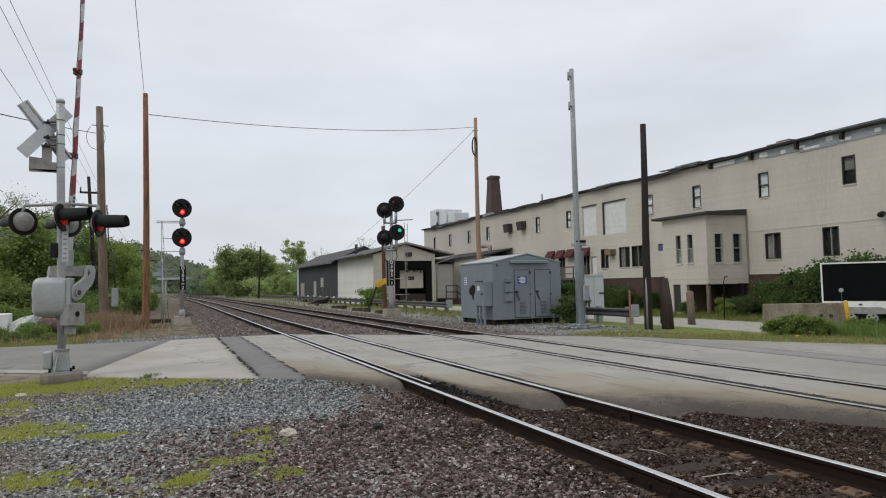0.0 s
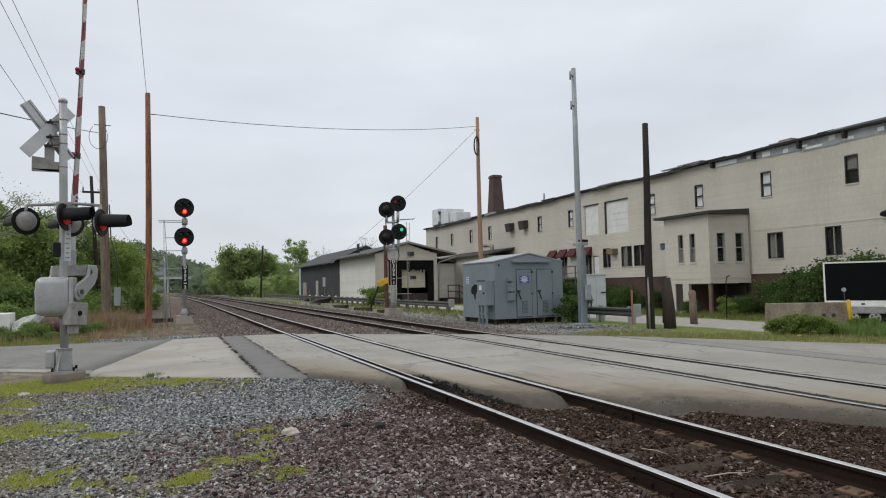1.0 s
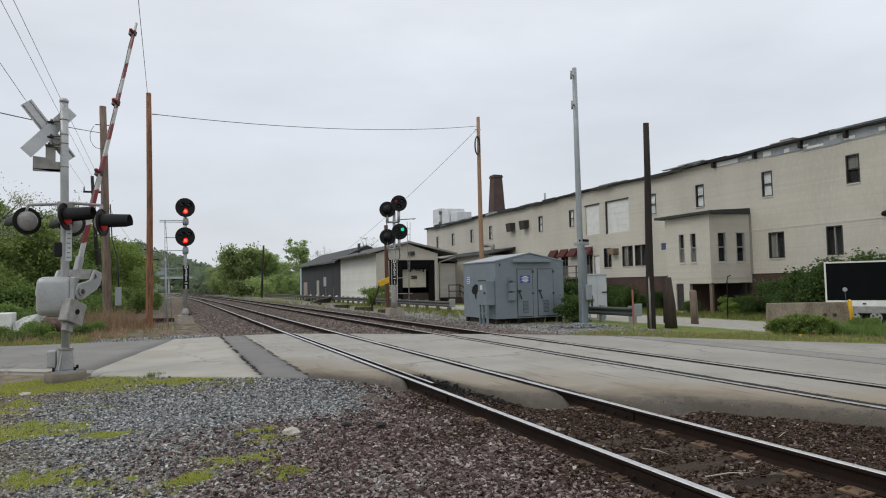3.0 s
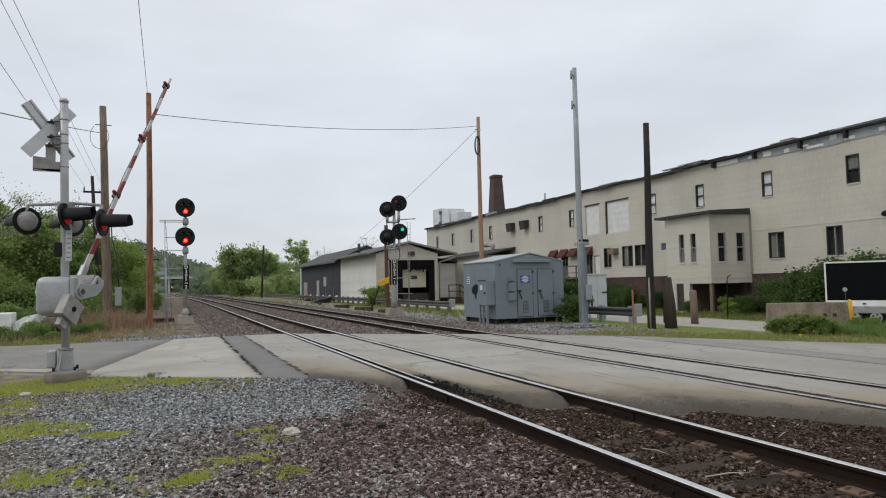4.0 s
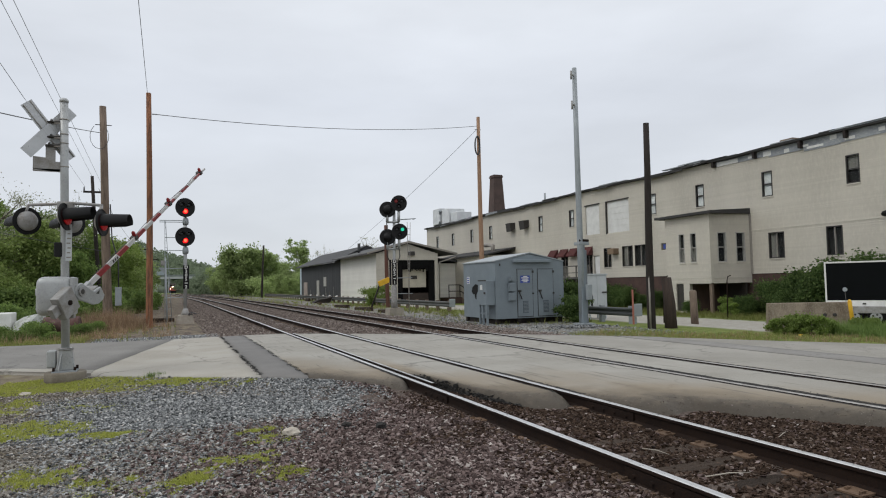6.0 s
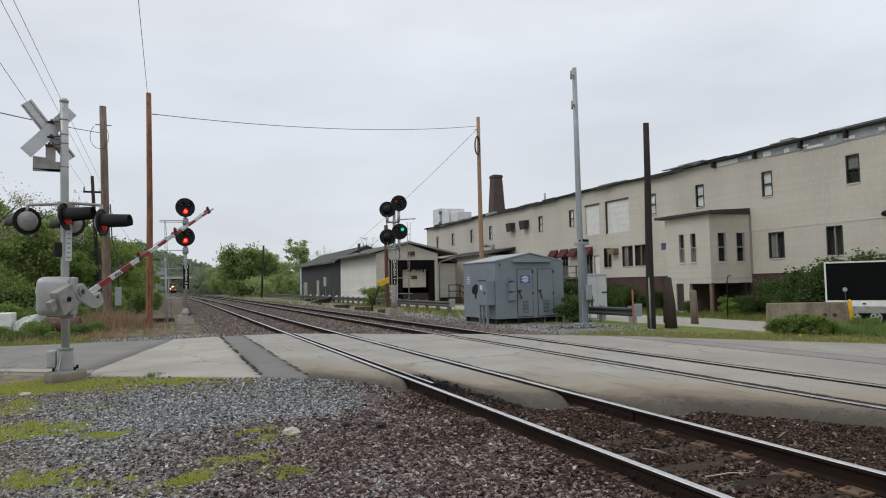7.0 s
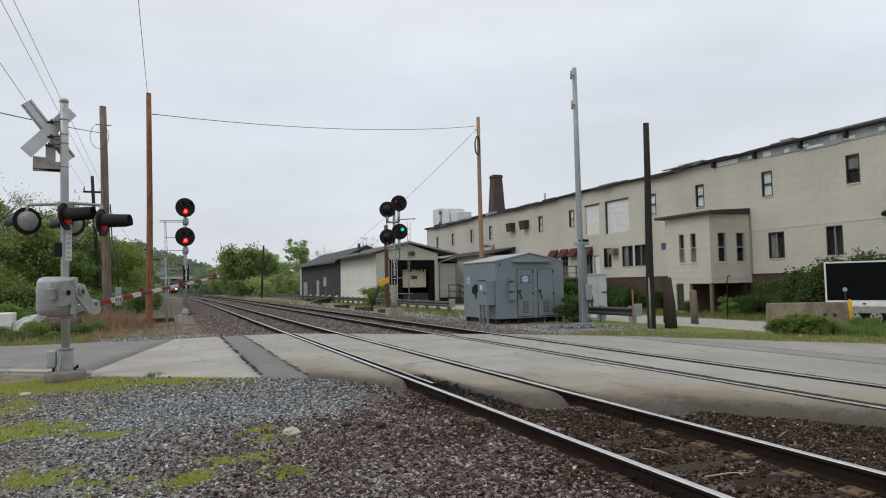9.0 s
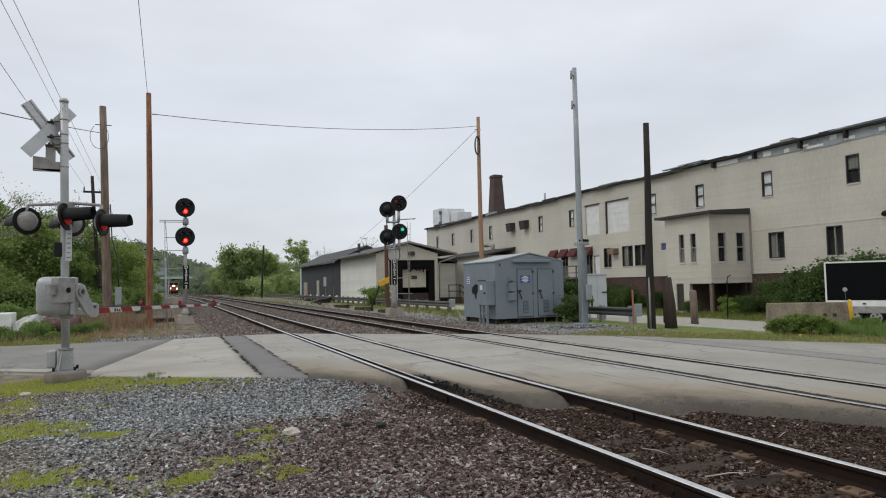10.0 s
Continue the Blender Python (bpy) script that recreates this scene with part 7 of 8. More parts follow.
def blades(name, seed, n, where, hgt, width, material, label, category="grass"):
    """Grass: thin bent blades at the places that where() gives."""
    rng = np.random.default_rng(seed)
    v, f = [], []
    while len(f) < n:
        q = where(rng)
        if q is None:
            continue
        x, y, s = q
        z = gz(x, y)
        for _ in range(5):
            a = rng.random() * 6.283
            h = hgt * s * rng.uniform(0.5, 1.2)
            lean = rng.uniform(0.2, 0.9) * h
            bx, by = x + rng.normal() * 0.03, y + rng.normal() * 0.03
            ux, uy = math.cos(a + 1.57) * width / 2, math.sin(a + 1.57) * width / 2
            k = len(v)
            v += [(bx - ux, by - uy, z - 0.01), (bx + ux, by + uy, z - 0.01), (bx + math.cos(a) * lean, by + math.sin(a) * lean, z + h)]
            f.append((k, k + 1, k + 2))
    raw(name, v, f, material, None, label, "stuff", category)


def near_side(x, y):
    return y < along(NEAR, x) - 0.05


MOSS = [(-1.7, 13.0, 1.6, 0.65, 1.4), (-2.6, 13.4, 1.0, 0.7, 1.4), (0.0, 12.3, 1.2, 0.5, 0.8), (-1.65, 9.25, 0.75, 0.6, 1.2), (-0.75, 8.5, 0.4, 0.2, 0.9), (-2.3, 11.1, 0.7, 0.9, 0.6), (-1.25, 6.9, 0.5, 0.4, 0.48), (-0.6, 6.4, 0.5, 0.25, 0.44), (0.6, 6.65, 0.33, 0.3, 0.48), (0.15, 6.15, 0.4, 0.25, 0.44), (1.0, 7.4, 0.3, 0.5, 0.4), (0.95, 11.6, 0.9, 0.4, 0.28), (-0.9, 10.6, 0.5, 0.3, 0.28), (0.95, 6.1, 0.3, 0.25, 0.32)]


def moss_amount(x, y):
    """How thickly moss and tiny weeds grow at a place on the near side."""
    m = max(k * (1.35 - ((x - cx) / rx) ** 2 - ((y - cy) / ry) ** 2) for cx, cy, rx, ry, k in MOSS)
    return m + 0.9 * noise.noise(Vector((x * 2.6, y * 2.6, 5))) + 1.0 * noise.noise(Vector((x * 7.5, y * 7.5, 5)))


def moss_at(rng):
    cx, cy, rx, ry, k = MOSS[int(rng.integers(len(MOSS)))]
    x, y = cx + rng.normal() * rx * 0.95, cy + rng.normal() * ry * 0.95
    m = moss_amount(x, y)
    if not near_side(x, y) or rng.random() > 0.8 * (m - 0.22) or (x + 1.79) ** 2 + (y - 13.72) ** 2 < 0.13:
        return None
    return x, y, rng.uniform(0.5, 1.1) * min(1.2, 0.6 + 0.5 * m)


def verge_at(rng):
    x = rng.uniform(11.8, 24)
    y = along(FAR, x) + rng.uniform(0.35, 5.5) ** 1.0
    if y > 17.5 and x < 15.2 or noise.noise(Vector((x * 0.8, y * 0.8, 1))) < -0.35 or (x > 17.4 and y > 14.3):
        return None
    return x, y, rng.uniform(0.5, 1.3)


def west_at(rng):
    x, y = rng.uniform(-10, 0.3), rng.uniform(22.9, 34)
    if y < along(FAR, x) + 0.3 or (x > -2.6 and rng.random() < 0.85) or (x > -1.2 and rng.random() < 0.7):
        return None
    return x, y, rng.uniform(0.5, 1.3)


def yard_at(rng):
    x, y = (rng.uniform(24, 28.5), rng.uniform(17, 40)) if rng.random() < 0.55 else (rng.uniform(11.3, 17.3), rng.uniform(22, 56))
    if 12.2 < x < 15.8 and 23 < y < 26.6 or (x < 13.6 and rng.random() < 0.75):
        return None
    return x, y, rng.uniform(0.5, 1.2)


def rail_edge_at(rng):
    x, y = rng.uniform(9.9, 13.5), rng.uniform(55, 130)
    return (x + bend(y), y, rng.uniform(0.6, 1.4))


def dry_at(rng):
    x, y = -2.45 + rng.normal() * 0.6, 31.6 + rng.normal() * 0.8
    return x, y, rng.uniform(0.4, 1.2)


def weed_at(rng):
    x, y = rng.uniform(-8, 0), rng.uniform(25, 33)
    return (x, y, rng.uniform(0.4, 1.3)) if noise.noise(Vector((x * 0.7, y * 0.7, 8))) > 0.1 else None


blades("dry_weeds", 37, 5200, dry_at, 0.85, 0.02, dry_mat, "dry brown weeds round the foot of a pole", "weeds")
blades("straw_weeds", 38, 3500, weed_at, 0.35, 0.018, dry_mat, "straw-coloured weeds across the road", "weeds")


def tall_at(rng):
    x = rng.uniform(17.6, 26)
    y = 12.6 - 0.32 * (x - 19) + rng.normal() * 0.45
    return (x, y, rng.uniform(0.4, 1.2) * (1.0 if x < 21 else 0.75)) if noise.noise(Vector((x * 1.1, y * 1.1, 8))) > -0.25 else None


blades("tall_grass", 39, 26000, tall_at, 0.42, 0.014, leaf_dark, "tall green grass before the barrier and trailer")
blades("moss_tufts", 31, 130000, moss_at, 0.026, 0.015, moss_mat, "yellow-green moss and tiny weeds among the gravel", "moss")
blades("verge_grass", 32, 20000, verge_at, 0.11, 0.014, grass_mat, "short yellowish grass along the road edge")
blades("verge_straw", 40, 6000, verge_at, 0.13, 0.012, dry_mat, "straw-coloured dry grass along the road edge")
blades("roadside_grass", 33, 20000, west_at, 0.2, 0.018, grass_mat, "green grass across the road")
blades("yard_grass", 34, 18000, yard_at, 0.25, 0.025, grass_mat, "patchy grass round the yard")
blades("trackside_grass", 35, 1800, rail_edge_at, 0.22, 0.05, grass_mat, "grass beside the distant tracks")


# ---- loose stone ----
def stones(name, seed, places, lo, hi, material, label, flat=0.65, blocky=False):
    """Crushed stones: squashed, uneven octahedra, or uneven blocks with broken corners."""
    rng = np.random.default_rng(seed)
    n = len(places)
    if blocky:
        base = np.array([(a, b, c) for c in (-0.8, 0.8) for a, b in ((-0.8, -0.7), (0.8, -0.7), (0.8, 0.7), (-0.8, 0.7))], float)
        tri = np.array([(0, 2, 1), (0, 3, 2), (4, 5, 6), (4, 6, 7), (0, 1, 5), (0, 5, 4), (1, 2, 6), (1, 6, 5), (2, 3, 7), (2, 7, 6), (3, 0, 4), (3, 4, 7)])
        jit = 0.27
    else:
        base = np.array([(1, 0, 0), (0, 1, 0), (-1, 0, 0), (0, -1, 0), (0, 0, 1), (0, 0, -1)], float)
        tri = np.array([(0, 1, 4), (1, 2, 4), (2, 3, 4), (3, 0, 4), (1, 0, 5), (2, 1, 5), (3, 2, 5), (0, 3, 5)])
        jit = 0.14
    q = len(base)
    p = base[None] * rng.uniform(0.55, 1.15, (n, q, 1)) + rng.normal(size=(n, q, 3)) * jit
    p[:, :, 2] *= flat
    s = rng.uniform(lo, hi, (n, 1, 1)) * rng.uniform(0.7, 1.0, (n, 1, 1))
    p *= s / 2 * np.array([1.25, 0.9, 1.0])
    a, t = rng.uniform(0, 6.283, n), rng.normal(size=n) * 0.4
    ca, sa, ct, st = np.cos(a), np.sin(a), np.cos(t), np.sin(t)
    x, y, z = p[:, :, 0], p[:, :, 1], p[:, :, 2]
    x, z = x * ct[:, None] - z * st[:, None], x * st[:, None] + z * ct[:, None]
    x, y = x * ca[:, None] - y * sa[:, None], x * sa[:, None] + y * ca[:, None]
    v = (np.stack([x, y, z], 2) + np.array(places)[:, None, :]).reshape(-1, 3)
    f = (tri[None] + q * np.arange(n)[:, None, None]).reshape(-1, 3)
    ob = new(name, mesh_of(name, v, f, material))
    return tagged(ob, label, "gravel", kind="stuff")


def island_stone(name, ramp, rough=0.9):
    m = bpy.data.materials.new(name)
    m.use_nodes = True
    n, l = m.node_tree.nodes, m.node_tree.links
    b = n["Principled BSDF"]
    g = n.new("ShaderNodeNewGeometry")
    r = n.new("ShaderNodeValToRGB")
    for k, (p, c) in enumerate(ramp):
        el = r.color_ramp.elements[k] if k < 2 else r.color_ramp.elements.new(p)
        el.position, el.color = p, (*c, 1)
    r.color_ramp.elements[1].position = ramp[1][0]
    l.new(g.outputs["Random Per Island"], r.inputs[0])
    t = n.new("ShaderNodeTexNoise")
    t.inputs["Scale"].default_value = 60
    l.new(g.outputs["Position"], t.inputs[0])
    mx = n.new("ShaderNodeMix")
    mx.data_type, mx.blend_type = "RGBA", "MULTIPLY"
    mx.inputs[0].default_value = 0.6
    l.new(r.outputs[0], mx.inputs[6])
    l.new(t.outputs[0], mx.inputs[7])
    gm = n.new("ShaderNodeGamma")
    gm.inputs[1].default_value = 0.9
    l.new(mx.outputs[2], gm.inputs[0])
    l.new(gm.outputs[0], b.inputs["Base Color"])
    b.inputs["Roughness"].default_value = rough
    b.inputs["Specular IOR Level"].default_value = 0.08
    return m


stone_brown = island_stone("brown_purple_ballast", [(0.0, (0.028, 0.019, 0.017)), (0.35, (0.086, 0.060, 0.055)), (0.7, (0.182, 0.131, 0.121)), (0.93, (0.321, 0.255, 0.238)), (1.0, (0.556, 0.503, 0.460))])
stone_rusty = island_stone("rust_stained_ballast", [(0.0, (0.012, 0.007, 0.004)), (0.35, (0.033, 0.020, 0.014)), (0.7, (0.063, 0.040, 0.028)), (0.95, (0.110, 0.076, 0.058)), (1.0, (0.194, 0.154, 0.128))])
stone_grit = island_stone("grey_brown_grit", [(0.0, (0.03, 0.026, 0.021)), (0.35, (0.08, 0.068, 0.054)), (0.7, (0.15, 0.13, 0.105)), (0.93, (0.22, 0.195, 0.165)), (1.0, (0.34, 0.31, 0.27))])
stone_far = island_stone("dusty_brown_ballast", [(0.0, (0.07, 0.054, 0.046)), (0.35, (0.15, 0.118, 0.103)), (0.7, (0.22, 0.178, 0.157)), (0.93, (0.3, 0.25, 0.225)), (1.0, (0.42, 0.38, 0.34))])
stone_grey = island_stone("blue_grey_chippings", [(0.0, (0.040, 0.042, 0.043)), (0.35, (0.165, 0.174, 0.178)), (0.7, (0.342, 0.353, 0.353)), (0.93, (0.490, 0.496, 0.490)), (1.0, (0.684, 0.661, 0.627))])
stone_mixed = island_stone("mixed_earthy_chippings", [(0.0, (0.057, 0.048, 0.039)), (0.35, (0.171, 0.148, 0.122)), (0.7, (0.296, 0.268, 0.234)), (0.93, (0.456, 0.422, 0.376)), (1.0, (0.661, 0.616, 0.559))])


def scatter():
    rng = np.random.default_rng(41)
    brown, grey, mixed, dark = [], [], [], []
    rusty = []
    while len(brown) + len(grey) + len(mixed) + len(rusty) < 124000:
        y = 2.2 + 11.5 * rng.random() ** 1.35
        x = rng.uniform(-4.6, 9.0)
        if not near_side(x, y) or x < -0.215 * y - 0.25 or x > 1.85 * y + 0.2 or (0.397 * x + 0.917 * y < 4.9 and rng.random() < 0.85):
            continue
        if any(abs(x - r) < 0.075 for r in RAILS):
            continue
        w = x + 0.9 * noise.noise(Vector((x * 0.7, y * 0.7, 9))) + 0.3 * noise.noise(Vector((x * 3, y * 3, 9)))
        u = y + 0.8 * noise.noise(Vector((x * 0.8, y * 0.8, 12)))
        w, u = w + rng.normal() * 0.32, u + rng.normal() * 0.35
        if x < 1.6 and moss_amount(x, y) > 0.6 and rng.random() < 0.7:
            continue
        if 3.68 < x < 5.05 and abs((y + 4) % 0.53 - 0.265) > 0.15 and rng.random() < 0.95 * smooth01((6.4 - y) / 1.4):
            continue
        z = gz(x, y) + rng.uniform(-0.006, 0.014)
        if any(abs(x - r) < 0.16 for r in RAILS):
            z -= 0.015
        if w > 3.0 and rng.random() < min(0.92, (w - 2.6) * 0.75):
            rusty.append((x, y, z))
        elif w > 1.7 + 1.0 * smooth01((u - 7.5) / 2) or (u < 8.0 and w > -0.3 and rng.random() < 0.2 + 0.35 * smooth01((w + 0.3) / 2)):
            brown.append((x, y, z))
        elif 8.3 < u < 11.4 and w > -1.5 or (w > -1.2 and rng.random() < 0.3):
            grey.append((x, y, z))
        else:
            mixed.append((x, y, z))
    stones("track_ballast", 42, brown, 0.026, 0.062, stone_brown, "coarse brown and purple crushed stone ballast", 0.55, True)
    stones("stained_ballast", 49, rusty, 0.026, 0.062, stone_rusty, "dark rust-stained ballast round the rails", 0.55, True)
    stones("grey_gravel", 43, grey, 0.022, 0.054, stone_grey, "blue-grey crushed stone chippings", 0.5, True)
    stones("mixed_gravel", 44, mixed, 0.014, 0.05, stone_mixed, "fine earthy gravel with pale chips")
    # small stones that have rolled onto the broken end of the paving
    crumbs = []
    while len(crumbs) < 500:
        x = rng.uniform(2.4, 8.9)
        if any(abs(x - r) < 0.1 for r in RAILS) or RAILS[0] < x < RAILS[0] + 0.22:
            continue
        y = along(NEAR, x) + 0.28 * abs(rng.normal())
        crumbs.append((x, y, lip_z(x, y) + 0.002))
    stones("crumbled_edge", 51, crumbs, 0.012, 0.03, stone_brown, "small brown stones strewn over the paving end", 0.4)
    grit = []
    while len(grit) < 5200:
        x = rng.uniform(2.4, 8.9)
        if any(abs(x - r) < 0.1 for r in RAILS) or RAILS[0] < x < RAILS[0] + 0.23:
            continue
        y = along(NEAR, x) + 0.05 + 0.4 * abs(rng.normal())
        if noise.noise(Vector((x * 2.2, y * 2.2, 3))) > -0.25:
            grit.append((x, y, lip_z(x, y) - 0.001))
    stones("paving_grit", 53, grit, 0.007, 0.02, stone_grit, "fine grey-brown grit on the dirty paving end", 0.35)
    far, pale = [], []
    for _ in range(52000):
        y = 17 + 68 * rng.random() ** 1.6
        x = rng.uniform(1.2, 11.6)
        if y > along(FAR, x) + 0.1 and not any(abs(x - r) < 0.08 for r in RAILS):
            far.append((x + bend(y), y, gz(x, y) + 0.01))
    stones("far_ballast", 45, far, 0.06, 0.13, stone_far, "coarse brown ballast beyond the crossing")
    for _ in range(7000):
        x, y = rng.uniform(-2.4, 1.6), rng.uniform(22.0, 25.2)
        if y > along(FAR, x) + 0.1:
            pale.append((x, y, gz(x, y) + 0.01))
        x, y = rng.uniform(10.8, 15.6), rng.uniform(15.5, 33)
        if y > along(FAR, x) + 1.4 and not (12.3 < x < 15.8 and 23.2 < y < 26.5):
            pale.append((x, y, gz(x, y) + 0.01))
    stones("grey_gravel_beyond", 46, pale, 0.03, 0.08, stone_grey, "grey crushed stone across the road")
    heap = [(13.95 + rng.normal() * 0.55, 19.7 + rng.normal() * 0.3, -0.13 + abs(rng.normal()) * 0.02) for _ in range(500)]
    stones("stone_heap", 47, heap, 0.06, 0.13, stone_grey, "pale grey stones heaped round the mast foot")
    # broken black asphalt along the flangeways and the ragged end of the paving
    for _ in range(3000):
        t = rng.random()
        x = 3.84 + 0.48 * t + rng.normal() * 0.03
        y = along(NEAR, x) - 0.06 + abs(rng.normal()) * 0.15 * (1.1 - 0.7 * t)
        dark.append((x, y, max(-0.17, lip_z(x, y) - 0.01) + rng.uniform(-0.01, 0.03)))
    edge = []
    for k, r, y0, y1, m in ((0, -0.075, 9.9, 21.5, 200), (1, 0.11, 7.0, 13, 420), (2, 0.2, 4.6, 16, 260), (3, 0.1, 2.5, 15, 160)):
        for _ in range(m):
            x, y = RAILS[k] + r + rng.normal() * 0.03, rng.uniform(y0, y1)
            edge.append((x, y, lip_z(x, y) + 0.001))
    for x0, y0, m in ((1.482, 11.7, 2200), (2.2, 11.3, 1200)):
        for _ in range(m):
            x, y = x0 + rng.normal() * 0.025, y0 + (21.7 - y0) * rng.random() ** 1.2
            if noise.noise(Vector((x0, y * 1.6, 0))) > -0.15:
                edge.append((x + 0.04 * noise.noise(Vector((x0, y * 3, 5))), y, road_z(x) + 0.008 * noise.noise(Vector((x * 0.8, y * 0.8, 4))) + 0.003))
    stones("asphalt_crumbs", 50, edge, 0.012, 0.034, crumble, "crumbled black asphalt edging the rails", 0.3)
    stones("broken_asphalt", 48, dark, 0.03, 0.085, crumble, "crumbled black asphalt along the rails", 0.6, True)


scatter()


def boulder(name, seed, loc, s, material, label, flat=0.5):
    rng = random.Random(seed)
    bm = bmesh.new()
    bmesh.ops.create_icosphere(bm, subdivisions=2, radius=s)
    for v in bm.verts:
        v.co *= 1 + 0.4 * noise.noise(v.co * (1.4 / s) + Vector((seed, 0, 0)))
        v.co.z *= flat
    ob = single(name, bm, material, label, "rock")
    ob.matrix_basis = pose(*loc, 0, 0, rng.uniform(0, 360))


boulder("rock", 1, (1.29, 7.5, -0.13), 0.1, rock_pale, "pale flat rock lying on grey gravel")
boulder("rock", 2, (1.92, 7.46, -0.1), 0.055, crumble, "small black asphalt lump on gravel", 0.6)
boulder("rock", 3, (2.27, 7.2, -0.11), 0.065, crumble, "small black asphalt lump on gravel", 0.8)
boulder("rock", 4, (-2.2, 12.45, -0.15), 0.09, rock_pale, "pale stone lying in moss", 0.4)
boulder("rock", 5, (0.35, 11.1, -0.15), 0.05, rock_pale, "small pale stone on gravel")
boulder("rock", 6, (0.75, 10.9, -0.15), 0.045, rock_pale, "small pale stone on gravel")


def tuft_at(rng):
    return -0.25 + rng.normal() * 0.08, 13.0 + rng.normal() * 0.05, 1.0


blades("dark_tuft", 36, 240, tuft_at, 0.1, 0.01, leaf_dark, "small dark tuft of weeds in gravel")


# ---- smaller things round the crossing ----
def build_barrier():
    b = thing("concrete_barrier", (18.95, 14.22, -0.3), "weathered concrete road barrier with stained top", "barrier", rz=-27)
    part("body", P([(-0.3, 0), (0.3, 0), (0.3, 0.08), (0.14, 0.35), (0.09, 1.02), (-0.09, 1.02), (-0.14, 0.35), (-0.3, 0.08)], -1.29, 1.27, "x"), mat("stained_barrier_concrete", (0.27, 0.225, 0.165), (0.13, 0.1, 0.07), (0.38, 0.34, 0.275), 2.6, 30, 0.9, 0, 0.3, (1, 1, 0.6)), b, bevel=0.02)
    # solid dark plugs stand in for the shaded lifting holes
    for x in (0.43, 0.74):
        part("lifting_hole", T([(x, -0.17, 0.62), (x, -0.1, 0.62)], 0.055, 10), frame_dark, b)
    p = thing("yellow_post", (19.85, 13.42, -0.3), "leaning faded yellow wooden post", "post")
    part("stake", T([(0.1, 0, -0.1), (-0.06, 0, 1.05), (-0.07, 0, 1.1)], [0.07, 0.06, 0.04], 8), yellow_paint, p)
    m = thing("reflector_stake", (22.05, 15.05, -0.3), "grey round reflector on a thin dark stake", "reflector")
    part("stake", T([(0, 0, -0.1), (-0.06, 0, 1.3)], 0.012, 6), frame_dark, m)
    bm = bmesh.new()
    disc(bm, (-0.1, -0.02, 1.38), (-0.9, -0.3, 0), 0.075, 0.02, 16)
    part("face", bm, steel_grey, m)


build_barrier()


def build_trailer():
    t = thing("enclosed_trailer", (24.55, 17.6, -0.42), "black enclosed cargo trailer with white lower band and twin axles", "trailer", rz=-57)
    part("body", B(0, 6.5, 0, 2.2, 1.0, 2.5), trailer_black, t, bevel=0.02)
    part("lower_band", B(0.0, 6.5, -0.012, 2.21, 0.55, 1.0), white_paint, t)
    part("roof_trim", B(-0.03, 6.53, -0.03, 2.23, 2.5, 2.56), white_paint, t, bevel=0.01)
    part("corner_trim", B(-0.03, 0.03, -0.03, 0.03, 0.6, 2.5), white_paint, t)
    part("frame", B(0.1, 6.4, 0.1, 2.1, 0.42, 0.55), black_paint, t)
    fen = P([(0.4, 0.5), (0.46, 0.7), (0.6, 0.77), (1.95, 0.77), (2.1, 0.7), (2.16, 0.5)], -0.2, -0.013)
    part("fender", fen, dull_silver, t, "bright metal fender", bevel=0.01)
    wheel = None
    for x in (0.92, 1.64):
        w = part("wheel", T([(x, -0.18, 0.33), (x, -0.15, 0.33), (x, 0.02, 0.33), (x, 0.05, 0.33)], [0.29, 0.34, 0.34, 0.29], 28), rubber, t, "black tyre")
        part("rim", T([(x, -0.185, 0.33), (x, -0.17, 0.33)], [0.2, 0.215], 24), silver, w)
        # dark discs on the closed rim give the slots their shade
        for k in range(5):
            a = k * 6.283 / 5
            part("rim_slot", T([(x + 0.12 * math.cos(a), -0.19, 0.33 + 0.12 * math.sin(a)), (x + 0.12 * math.cos(a), -0.18, 0.33 + 0.12 * math.sin(a))], 0.04, 8), frame_dark, w)
    part("side_light", B(1.22, 1.34, -0.03, -0.012, 0.84, 0.9), frame_dark, t)
    part("jack_leg", B(0.3, 0.4, 0.3, 0.4, 0, 0.45), steel_grey, t)


build_trailer()

st = thing("derail_marker", (13.14, 43.9, -0.2), "yellow paddle on a leaning dark staff", "marker")
part("staff", T([(0, 0, -0.1), (0.62, -0.38, 1.8)], 0.06, 8), wood_black, st)
bm = B(-0.45, 0.45, -0.03, 0.03, -0.2, 0.2)
bmesh.ops.transform(bm, matrix=pose(0.9, -0.55, 2.0, 0, -22, 0), verts=bm.verts)
part("paddle", bm, yellow_paint, st, "yellow paddle", bevel=0.03)

# white tanks and a rusty drum in the undergrowth
w = thing("white_tank", (-6.0, 29.6, -0.3), "white painted block half hidden in weeds", "tank")
part("body", B(-1.6, 0.35, -0.4, 0.5, -0.1, 1.05), white_paint, w, bevel=0.04)
boulder("tarpaulin_heap", 9, (-4.95, 29.2, 0.05), 0.72, mat("crumpled_white_tarpaulin", (0.45, 0.46, 0.45), (0.22, 0.24, 0.2), (0.6, 0.6, 0.59), 4, 9, 0.6, 0, 0.9), "crumpled white tarpaulin heap in weeds", 0.95)
dr = thing("rusty_drum", (-3.85, 28.6, 0.12), "rusty red drum lying in weeds", "drum")
part("shell", T([(-0.65, 0.1, 0), (-0.6, 0.1, 0), (0.55, -0.1, 0), (0.6, -0.1, 0)], [0.42, 0.45, 0.45, 0.42], 18), mat("flaking_red_paint", (0.085, 0.035, 0.028), (0.045, 0.022, 0.018), (0.2, 0.15, 0.14), 3, 5, 0.8, 0, 0.2), dr)

